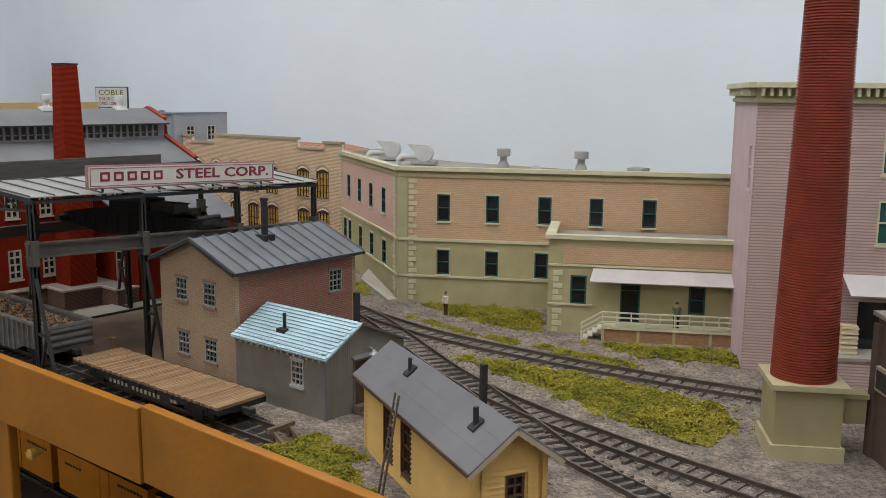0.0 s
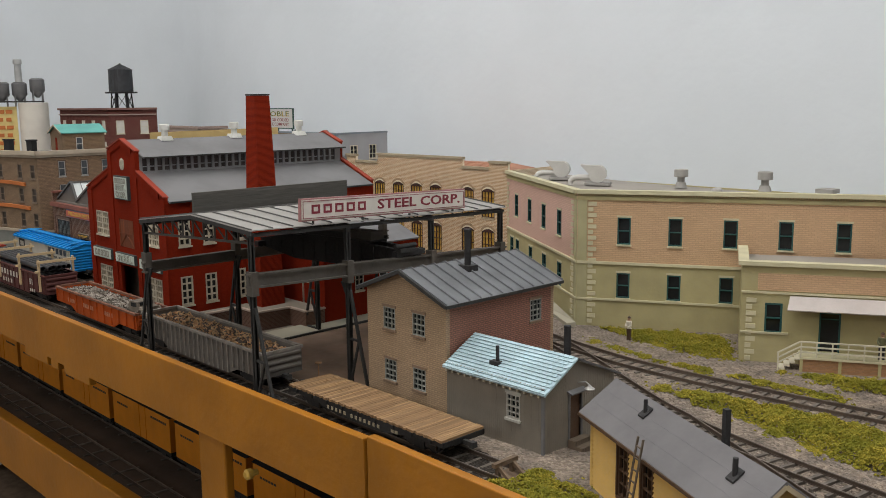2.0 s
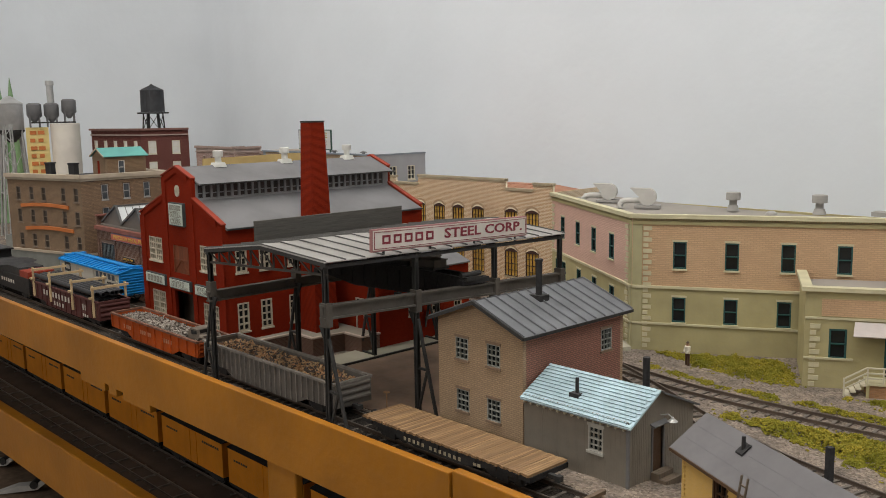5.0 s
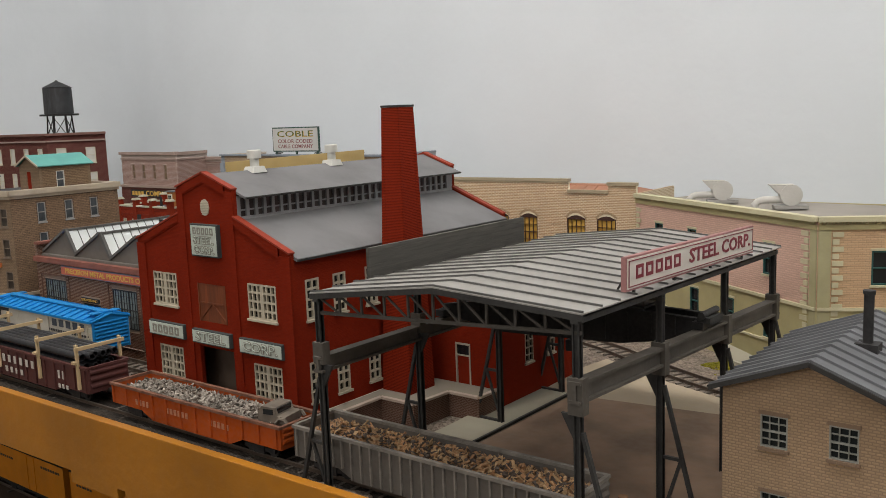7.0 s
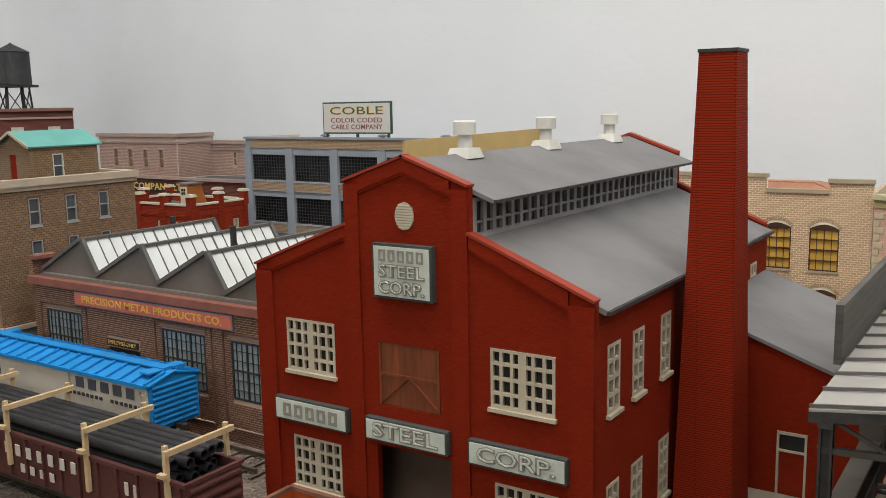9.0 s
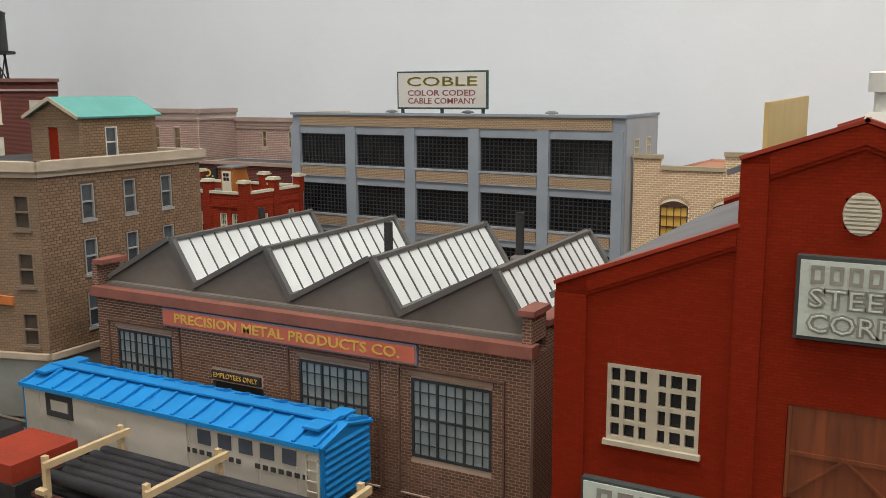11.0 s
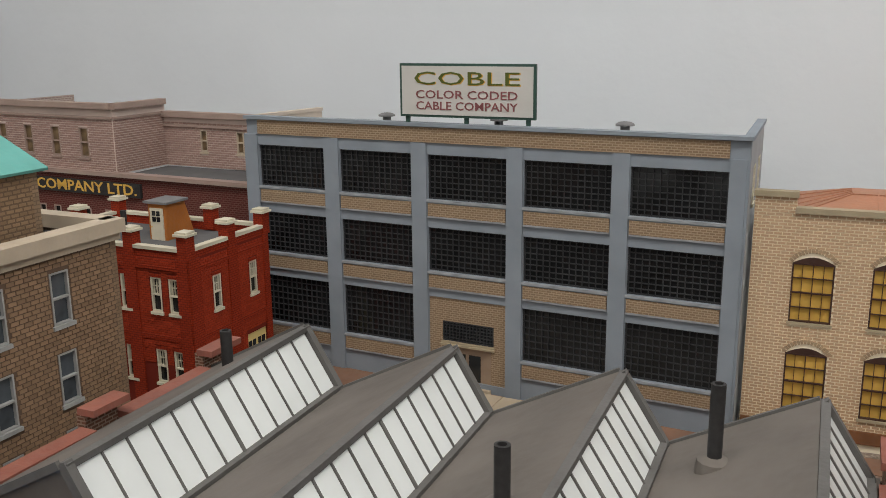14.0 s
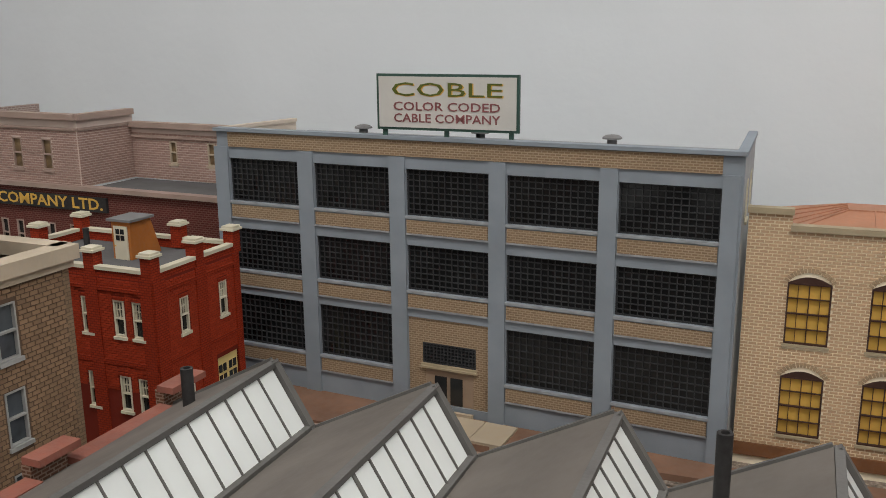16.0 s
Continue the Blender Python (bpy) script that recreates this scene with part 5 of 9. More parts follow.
    for k in range(15):
        u = 0.002 + (W - 0.004) * k / 14
        part("rafter_tail", Mesh().box(u - 0.0006, u + 0.0006, -o + 0.0004, -0.0003, ze - 0.0050, ze - 0.0038), "beige", b)
    p1 = part("smoke_pipe", Mesh().lathe(0.0335, 0.010, [(0.052, 0.0011), (0.0645, 0.0011)], 10), "black", b, "thin black vent pipe", smooth=True)
    part("pipe_base", Mesh().box(0.0300, 0.0370, 0.0065, 0.0135, 0.0520, 0.0555), "black", p1)
    part("smoke_pipe", Mesh().lathe(0.0575, 0.046, [(0.045, 0.0022), (0.0745, 0.0022)], 12), "black", b, "black stove pipe", smooth=True)
    return b


corrugated_shed()


M["depot_pale"] = paint("pale_barge_board", (0.42, 0.34, 0.22), 0.65, 0.1)


def depot():
    """Yellow clapboard depot, its ridge running askew to the tracks."""
    yaw = -26.8
    b = thing("depot", "yellow clapboard depot with grey tar-paper roof and roof pipes", "depot", -0.2814, 0.3191, 0, yaw)
    # own frame: x along the ridge, y across
    L, hw, ze, zr = 0.138, 0.0157, 0.0522, 0.0640
    o = 0.0065
    b.matrix_world = pose(-0.2814, 0.3191, 0, 0, 0, yaw) @ pose(o, -hw, 0)
    gable = [(0, ze), (hw, zr - 0.0012), (2 * hw, ze)]
    gs = [(0.0, ze), (hw - 0.003, zr - 0.0012), (2 * hw - 0.006, ze)]
    Lw = L - 2 * o
    fh = [(0.0280, 0.0380, 0.018, 0.0450), (0.0510, 0.0610, 0.018, 0.0450)]
    gh = [(0.0110, 0.0195, 0.0250, 0.0428)]
    ms = four_walls(b, Lw, 2 * hw, [ze, gs, ze, gs], ["depot"] * 4, [fh, gh, (), ()])
    for h in fh:
        window(b, ms[0], h[0], h[2], h[1] - h[0], h[3] - h[2], 2, 4, "brown_trim", "pane", 0.0010, 0.0006, "brown_trim", rail=0.0009)
    window(b, ms[1], gh[0][0], gh[0][2], 0.0085, 0.0178, 2, 4, "brown_trim", "pane", 0.0010, 0.0006, "brown_trim", rail=0.0009)
    # clapboards
    z = 0.008
    k = 0
    while z < zr - 0.004:
        zt = z + 0.0024
        for m, ln, hs, gab in ((ms[0], Lw, fh, False), (ms[1], 2 * hw - 0.006, gh, True)):
            a, e = 0.0, ln
            if zt > ze:
                if not gab:
                    continue
                f = (zt - ze) / (zr - ze)
                a, e = ln / 2 * f, ln - ln / 2 * f
            cuts = sorted((h[0] - 0.0012, h[1] + 0.0012) for h in hs if h[2] - 0.0020 < zt and h[3] + 0.001 > z)
            for c0, c1 in cuts + [(e, e)]:
                if c0 - a > 0.001:
                    part("clapboard", Mesh().add([(a, -0.0013, z), (c0, -0.0013, z), (c0, -0.0001, zt), (a, -0.0001, zt), (a, 0.0002, z), (c0, 0.0002, z)], [(0, 1, 2, 3), (0, 4, 5, 1), (0, 3, 4), (1, 5, 2)]), "depot", b, "", m)
                a = c1
        z, k = zt, k + 1
    tr = Mesh()
    tr.box(-0.0012, 0.0012, -0.0012, 0.0012, 0.008, ze).box(Lw - 0.0012, Lw + 0.0012, -0.0012, 0.0012, 0.008, ze).box(Lw - 0.0012, Lw + 0.0012, 2 * hw - 0.0012, 2 * hw + 0.0012, 0.008, ze)
    part("corner_board", tr, "depot", b)
    for h in fh:
        part("window_trim", Mesh().box(h[0] - 0.0012, h[0], -0.0012, 0, h[2], h[3]).box(h[1], h[1] + 0.0012, -0.0012, 0, h[2], h[3]).box(h[0] - 0.0015, h[1] + 0.0015, -0.0014, 0, h[3], h[3] + 0.0014), "brown_trim", b, "", ms[0])
    ov = 0.0055
    zo = ze - (zr - ze) * ov / hw
    for s in (-1, 1):
        ye = -ov if s < 0 else 2 * hw + ov
        part("roof", Mesh().slab([(-o, ye, zo + 0.0014), (Lw + o, ye, zo + 0.0014), (Lw + o, hw, zr + 0.0014), (-o, hw, zr + 0.0014)], 0.0012), "depot_roof", b, "grey tar-paper roof")
        part("roof_edge", Mesh().bar((-o, ye, zo + 0.0004), (Lw + o, ye, zo + 0.0004), 0.0010, 0.0016), "brown_trim", b)
        for u in (Lw + o - 0.0004, -o + 0.0004):
            part("barge_board", Mesh().bar((u, ye, zo - 0.0008), (u, hw, zr - 0.0008), 0.0010, 0.0020), "depot_pale", b)
        for f0 in (0.34, 0.67):
            yy, zz = ye + (hw - ye) * f0, zo + (zr - zo) * f0
            part("roof_lap", Mesh().bar((-o, yy, zz + 0.0014), (Lw + o, yy, zz + 0.0014), 0.0003, 0.0001), "depot_roof", b)
    for k in range(16):
        u = 0.003 + (Lw - 0.006) * k / 15
        part("rafter_tail", Mesh().bar((u, -ov + 0.001, zo - 0.0009), (u, 0, ze - 0.0009), 0.0013, 0.0018), "cream_trim", b)
    for u, f, h, r in ((0.0356, 0.70, 0.0085, 0.0010), (0.1100, 0.63, 0.0095, 0.0012)):
        y, zz = -ov + (hw + ov) * f, zo + (zr - zo) * f
        p1 = part("smoke_pipe", Mesh().lathe(u, y, [(zz, r), (zz + h, r), (zz + h + 0.0002, r * 0.7)], 10), "black", b, "black vent pipe", smooth=True)
        part("pipe_base", Mesh().add([(u + i * 0.0026, y + j * 0.0026, zz + 0.0018 + j * 0.0026 * (zr - ze) / hw + l) for l in (0, 0.0009) for i, j in ((-1, -1), (1, -1), (1, 1), (-1, 1))], [(3, 2, 1, 0), (4, 5, 6, 7), (0, 1, 5, 4), (1, 2, 6, 5), (2, 3, 7, 6), (3, 0, 4, 7)]), "black", p1)
    part("chimney_pipe", Mesh().box(0.0640, 0.0668, hw + 0.0166, hw + 0.0194, 0.046, 0.0702), "black", b, "square black chimney pipe")
    return b


depot()
ld = thing("ladder", "grey wooden ladder leaning beside the depot wall", "ladder", -0.2370, 0.2610, 0.0098, -26.8)
for k in (0, 1):
    part("rail", Mesh().bar((k * 0.0046, 0, 0), (k * 0.0046, 0.0087, 0.0502), 0.0008), "wood_grey", ld)
for k in range(9):
    f = (k + 0.7) / 9.5
    part("rung", Mesh().bar((0, 0.0087 * f, 0.0502 * f), (0.0046, 0.0087 * f, 0.0502 * f), 0.0006), "wood_grey", ld)


# ---------------------------------------------------------------- laid bricks
def single_brick(name, col, vary=0.22):
    """Face of one brick: its own tone, fine grain and some dust."""
    m, nt, N, L, b = nodes_of(name)
    add = N.new("ShaderNodeMath")
    L.new(N.new("ShaderNodeNewGeometry").outputs["Random Per Island"], add.inputs[0])
    L.new(N.new("ShaderNodeObjectInfo").outputs["Random"], add.inputs[1])
    fr = N.new("ShaderNodeMath")
    fr.operation = "FRACT"
    L.new(add.outputs[0], fr.inputs[0])
    tc = N.new("ShaderNodeTexCoord").outputs["Object"]
    c = mix_colour(nt, fr.outputs[0], dark(col, 1 - vary), dark(col, 1 + vary * 0.6))
    f = noise_fac(nt, tc, 25.0)
    mm = N.new("ShaderNodeMath")
    mm.operation = "MULTIPLY"
    L.new(f, mm.inputs[0])
    mm.inputs[1].default_value = 0.18
    c = mix_colour(nt, mm.outputs[0], c, dark(col, 0.68))
    L.new(c, b.inputs["Base Color"])
    b.inputs["Roughness"].default_value = 0.75
    b.inputs["Specular IOR Level"].default_value = 0.25
    return m


M["cream_brick"], M["cream_mortar"] = single_brick("cream_single_brick", (0.52, 0.36, 0.225), 0.12), paint("cream_mortar", (0.84, 0.76, 0.59), 0.8, 0.08, 40, 0.1)
M["pm_single"], M["pm_mortar"] = single_brick("brown_single_brick", (0.155, 0.075, 0.048), 0.28), paint("grey_tan_mortar", (0.42, 0.32, 0.25), 0.8, 0.1, 40, 0.1)
M["tan_single"], M["tan_mortar"] = single_brick("tan_single_brick", (0.275, 0.178, 0.110), 0.20), paint("dark_tan_mortar", (0.135, 0.09, 0.062), 0.8, 0.1, 40, 0.1)
M["cren_single"], M["cren_dark"] = single_brick("scarlet_single_brick", (0.33, 0.036, 0.011), 0.15), paint("dark_red_joint", (0.16, 0.016, 0.007), 0.8, 0.1, 40, 0.1)
M["mauve_single"] = single_brick("mauve_single_brick", (0.34, 0.225, 0.195), 0.15)
M["mauve_mortar"] = paint("pale_mauve_mortar", (0.60, 0.50, 0.45), 0.8, 0.08, 40, 0.1)
M["curtain"] = paint("dim_curtained_pane", (0.20, 0.135, 0.07), 0.4, 0.5, 120, 0.2, 0, 0)
M["pane_pale"] = paint("pale_blue_pane", (0.28, 0.335, 0.345), 0.2, 0.25, 35, 0.15, 0, 0)
M["dull_pane"] = paint("dull_dark_pane", (0.085, 0.068, 0.055), 0.3, 0.3, 40, 0.2, 0, 0)
M["dull_sash"] = paint("dull_brown_sash", (0.20, 0.15, 0.11), 0.65, 0.15)


def brick_skin(parent, m, length, top, holes, bw, bh, joint, mat, z0=0.0, near=None, proud=0.00028):
    """Bricks in stretcher bond, proud of the mortar face of a wall at m; those of the near stretch are parts of their own."""
    line = [(0, top), (length, top)] if isinstance(top, (int, float)) else top
    k = bw - joint

    def block(mb, ua, ub, za, zb):
        mb.add([(ua, 0.0001, za), (ub, 0.0001, za), (ub, 0.0001, zb), (ua, 0.0001, zb), (ua, -proud, za), (ub, -proud, za), (ub, -proud, zb), (ua, -proud, zb)],
               [(4, 5, 6, 7), (0, 1, 5, 4), (1, 2, 6, 5), (2, 3, 7, 6), (3, 0, 4, 7)])

    one = Mesh()
    block(one, 0, k, 0, bh - joint)
    single, rest, count, row, z = one.data("brick", M[mat]), Mesh(), 0, 0, z0 + joint
    while z + bh - joint < max(q for _, q in line) - 0.0002:
        zb = z + bh - joint
        solid = [(a[0], c[0]) for a, c in zip(line, line[1:]) if c[0] > a[0] and min(a[1], c[1]) >= zb]
        u = -bw * 0.5 * (row % 2)
        while u < length:
            spans = [(max(u, a, 0.0002), min(u + k, c, length - 0.0002)) for a, c in solid]
            for h in holes:
                if h[2] < zb and h[3] > z:
                    spans = [p for a, c in spans for p in ((a, min(c, h[0])), (max(a, h[1]), c)) if p[1] > p[0]]
            for a, c in spans:
                if c - a < 0.0006:
                    continue
                if near and count < 300 and c - a > k - 1e-6 and near[0] <= a and c <= near[1] and near[2] <= z and zb <= near[3]:
                    part("brick", single, None, parent, "", m @ pose(a, 0, z))
                    count += 1
                else:
                    block(rest, a, c, z, zb)
            u += bw
        z, row = z + bh, row + 1
    me = bpy.data.meshes.new("brickwork")
    me.from_pydata(rest.v, [], rest.f)
    me.materials.append(M[mat])
    tagged(part("brickwork", me, None, parent, "", m), kind="stuff")


def long_mill():
    """Two-storey mill with a bent front, a low annex and a railed porch."""
    b = thing("long_mill", "long two-storey mill, tan brick above, olive green below", "mill", 0, 0, 0)
    yaw, L, zt = 29.0, 0.308, 0.1245
    f = place(-0.5276, 0.5992, yaw)
    up = [(u, u + 0.0118, 0.0785, 0.1030) for u in (0.0365, 0.0815, 0.1285, 0.1740, 0.2200)]
    lw = [(u, u + 0.0118, 0.0290, 0.0520) for u in (0.0365, 0.0815, 0.1265, 0.174, 0.220)]
    wall(b, "upper_wall", f, L, zt, "lw_tan", up, 0.003, 0.0612, "tan brick upper wall")
    wall(b, "lower_wall", f, L, 0.0612, "lw_green", lw, 0.003, 0.0, "olive green lower wall")
    for h in up + lw:
        window(b, f, h[0], h[2], h[1] - h[0], h[3] - h[2], 1, 2, "teal", "pane", 0.0011, 0.0006, "lw_trim", rail=0.0009, lintel="lw_trim", sill_out=0.0016)
    # wing bending back to the left
    wl = 0.2435
    g = place(-0.7334, 0.7294, -32.32)
    wu = [(u, u + 0.0125, 0.0785, 0.1030) for u in (0.0335, 0.0850, 0.1350, 0.1855)]
    wd = [(u, u + 0.0125, 0.0290, 0.0520) for u in (0.0140, 0.0375, 0.0890, 0.1375, 0.1870)]
    wall(b, "upper_wall", g, wl, zt, "lw_pink", wu, 0.003, 0.0612, "pink brick upper wall")
    wall(b, "lower_wall", g, wl, 0.0612, "lw_green", wd, 0.003, 0.0, "pale green lower wall")
    for h in wu + wd:
        window(b, g, h[0], h[2], h[1] - h[0], h[3] - h[2], 1, 2, "teal", "pane", 0.0011, 0.0006, "lw_trim", rail=0.0009, lintel="lw_trim", sill_out=0.0016)
    for m, ln in ((f, L), (g, wl)):
        strip(b, m, 0.0004, ln - 0.0004, 0.0598, 0.0622, 0.0016, "lw_trim")
        strip(b, m, 0.0004, ln - 0.0004, 0.0260, 0.0278, 0.0014, "lw_trim")
        strip(b, m, 0.0004, ln - 0.0004, 0.1185, 0.1220, 0.0012, "lw_green", "frieze")
        strip(b, m, 0.0, ln, 0.1242, 0.1278, 0.0034, "lw_trim", "cornice", 0.004)
        dn = Mesh()
        for k in range(int(ln / 0.0022)):
            dn.box(0.001 + k * 0.0022, 0.0021 + k * 0.0022, -0.0024, -0.0004, 0.1225, 0.1240)
        tagged(part("dentils", dn, "lw_green", b, "", m), kind="stuff")
    strip(b, f, 0.0004, 0.009, 0.0, 0.1182, 0.0007, "lw_trim_dark", "corner_pier")
    strip(b, g, wl - 0.007, wl - 0.0004, 0.0, 0.1182, 0.0007, "lw_trim_dark", "corner_pier")
    strip(b, f, L - 0.012, L - 0.0004, 0.0, 0.1182, 0.0007, "lw_trim_dark", "corner_pier")
    quoins(b, f, 0.0100, 0.004, 0.118, "lw_trim"), quoins(b, g, wl - 0.0085, 0.004, 0.118, "lw_trim", -1), quoins(b, f, L - 0.0125, 0.064, 0.118, "lw_tan", -1)
    quoins(b, g, 0.0015, 0.064, 0.118, "lw_trim")
    part("roof", Mesh().prism([(-0.729, 0.7325), (-0.5270, 0.6030), (-0.257, 0.7515), (-0.300, 0.758), (-0.373, 0.750), (-0.430, 0.741), (-0.577, 0.755), (-0.70, 0.790)], 0.1190, 0.1210), "mill_roof", b, "flat brownish roof")
    wall(b, "back_wall", place(-0.30, 0.770, 180), 0.36, 0.1200, "lw_green", (), 0.003)
    # roof fittings
    for x, y, s in ((-0.497, 0.722, 1.0), (-0.420, 0.742, 1.0)):
        v = Mesh().lathe(x, y, [(0.1222, 0.0062), (0.1275, 0.0045), (0.1276, 0.0036), (0.1330, 0.0036), (0.1331, 0.0068), (0.1400, 0.0068), (0.1404, 0.0060)], 14)
        part("roof_vent", v, "vent_grey", b, "round grey roof ventilator", smooth=True)
    part("roof_hatch", Mesh().box(-0.378, -0.362, 0.755, 0.770, 0.1222, 0.1262), "vent_grey", b)
    part("roof_dome", Mesh().lathe(-0.452, 0.712, [(0.1222, 0.0055), (0.1245, 0.0048), (0.1258, 0.0025)], 12), "vent_grey", b, smooth=True)
    for x, y in ((-0.646, 0.722), (-0.578, 0.696)):
        ux, uy = 0.874, 0.486
        a = [(x - 0.028 * ux, y - 0.028 * uy, 0.1220), (x - 0.028 * ux, y - 0.028 * uy, 0.1255), (x - 0.0255 * ux, y - 0.0255 * uy, 0.1285), (x - 0.021 * ux, y - 0.021 * uy, 0.1295), (x, y, 0.1295)]
        d1 = part("duct", Mesh().tube(a, 0.0030, 12), "duct_beige", b, "pale grey blower duct", smooth=True)
        n = 18
        rim = [(0.0088 * math.cos(2 * math.pi * k / n), 0.1335 + 0.0088 * math.sin(2 * math.pi * k / n)) for k in range(n)]
        part("blower", Mesh().prism(rim, -0.0055, 0.0055, "y"), "duct_beige", d1, "", pose(x, y, 0, 0, 0, yaw), smooth=True)
        part("outlet", Mesh().prism([(-0.0020, 0.1335), (-0.0020, 0.1420), (-0.0175, 0.1425), (-0.0095, 0.1345)], -0.0048, 0.0048, "y"), "duct_beige", d1, "", pose(x, y, 0, 0, 0, yaw))
        part("blower_base", Mesh().box(-0.013, 0.013, -0.008, 0.008, 0.1222, 0.1250), "vent_grey", d1, "", pose(x, y, 0, 0, 0, yaw))
    # annex
    an = thing("mill_annex", "low olive and tan annex with awning and railed porch", "annex", -0.360, 0.594, 0, yaw)
    A, D = 0.158, 0.0785
    m0 = place(0, 0, 0)
    hs = [(0.018, 0.031, 0.0260, 0.0500), (0.0590, 0.0725, 0.0135, 0.0440), (0.1110, 0.1238, 0.0225, 0.0450)]
    wall(an, "lower_wall", m0, A, 0.0585, "lw_green", hs, 0.003, 0.0)
    wall(an, "upper_wall", m0, A, 0.0795, "lw_green", (), 0.003, 0.0585)
    part("brick_panel", Mesh().box(0.012, A - 0.010, -0.0007, 0.0003, 0.0600, 0.0735), "lw_tan", an)
    for h in (hs[0], hs[2]):
        window(an, m0, h[0], h[2], h[1] - h[0], h[3] - h[2], 1, 2, "teal", "pane", 0.0014, 0.0006, "", rail=0.0009)
    # dark plate closes the opening; the annex's inner shade is its colour
    part("doorway", Mesh().box(0.0592, 0.0723, 0.0016, 0.0024, 0.0135, 0.0438), "pane", an, "dark plate for the shade in the open doorway")
    part("door_frame", Mesh().box(0.0580, 0.0592, -0.0004, 0.002, 0.0135, 0.0448).box(0.0723, 0.0735, -0.0004, 0.002, 0.0135, 0.0448).box(0.0592, 0.0723, -0.0004, 0.002, 0.0436, 0.0448).box(0.0592, 0.0723, 0.0002, 0.0015, 0.0390, 0.0396), "teal", an)
    wall(an, "side_wall", place(0, D, -90), D - 0.003, 0.0795, "lw_green", (), 0.003)
    strip(an, m0, 0.0, A, 0.0574, 0.0590, 0.0012, "lw_trim"), strip(an, m0, 0.0, 0.036, 0.0252, 0.0268, 0.0014, "lw_trim")
    strip(an, m0, -0.003, A, 0.0795, 0.0828, 0.0032, "lw_trim", "cornice", 0.005)
    part("cornice", Mesh().box(-0.003, 0.005, 0.0052, D, 0.0795, 0.0828), "lw_trim", an)
    quoins(an, m0, 0.0040, 0.003, 0.056, "lw_trim")
    quoins(an, m0, A - 0.008, 0.0615, 0.073, "lw_trim", -1)
    part("roof", Mesh().box(0.005, A, 0.005, D, 0.0735, 0.0752), "mill_roof", an)
    part("awning", Mesh().slab([(0.036, -0.0014, 0.0565), (A - 0.001, -0.0014, 0.0565), (A - 0.001, -0.0180, 0.0490), (0.0335, -0.0180, 0.0490)], 0.0009), "awning", an, "pale corrugated awning")
    px0, px1, po, pz = 0.0440, 0.1555, 0.0205, 0.0135
    part("porch_floor", Mesh().box(px0, px1, -po, -0.0002, pz - 0.0016, pz), "lw_trim", an)
    part("porch_wall", Mesh().box(px0 + 0.001, px1 - 0.001, -po + 0.0012, -0.0004, 0, pz - 0.0016), "porch_brick", an, "orange brick porch base")
    for k in range(5):
        u = px0 + (px1 - px0 - 0.0022) * k / 4
        part("porch_post", Mesh().box(u, u + 0.0022, -po + 0.0002, -po + 0.0014, 0, pz - 0.0016), "lw_green", an)
    for k in range(11):
        u = px0 + 0.0006 + (px1 - px0 - 0.0012) * k / 10
        part("rail_post", Mesh().box(u - 0.0005, u + 0.0005, -po + 0.0002, -po + 0.0012, pz, 0.0255), "cream_trim", an)
    for z in (0.0175, 0.0215, 0.0255):
        part("hand_rail", Mesh().box(px0, px1, -po, -po + 0.0012, z - 0.0006, z + 0.0004), "cream_trim", an)
    for k, z in enumerate((0.0175, 0.0215, 0.0255)):
        part("stair_rail", Mesh().bar((px0, -po + 0.0006, z), (px0 - 0.0155, -po + 0.0006, z - 0.0095), 0.0010), "cream_trim", an)
    part("stair_post", Mesh().box(px0 - 0.0162, px0 - 0.0150, -po, -po + 0.0012, 0, 0.0165), "cream_trim", an)
    for k in range(4):
        part("stair_tread", Mesh().box(px0 - 0.0145 + k * 0.0036, px0 - 0.0105 + k * 0.0036, -po + 0.0014, -0.004, 0.0022 + k * 0.0028, 0.0032 + k * 0.0028), "cream_trim", an)
    return b


M["lw_trim_dark"] = paint("olive_pier", (0.40, 0.37, 0.21), 0.7, 0.12, 50, 0.2)
M["mill_roof"] = paint("dusty_flat_roof", (0.30, 0.275, 0.245), 0.85, 0.1, 20, 0.2)
M["vent_grey"] = paint("grey_vent", (0.34, 0.33, 0.31), 0.6, 0.15)
M["duct_beige"] = paint("pale_grey_duct", (0.50, 0.49, 0.46), 0.55, 0.1)
M["awning"] = paint("pale_awning_tin", (0.50, 0.46, 0.44), 0.6, 0.1, 60, 0.2)
M["porch_brick"] = brick("orange_porch_brick", (0.40, 0.215, 0.11), (0.30, 0.20, 0.12), 0.0026, 0.0011, 0.08, 0.75, 0.2, 0.0002, 0.2)
long_mill()


M["pink_trim"] = paint("plain_pink_panel", (0.56, 0.42, 0.42), 0.7, 0.08, 40, 0.1)


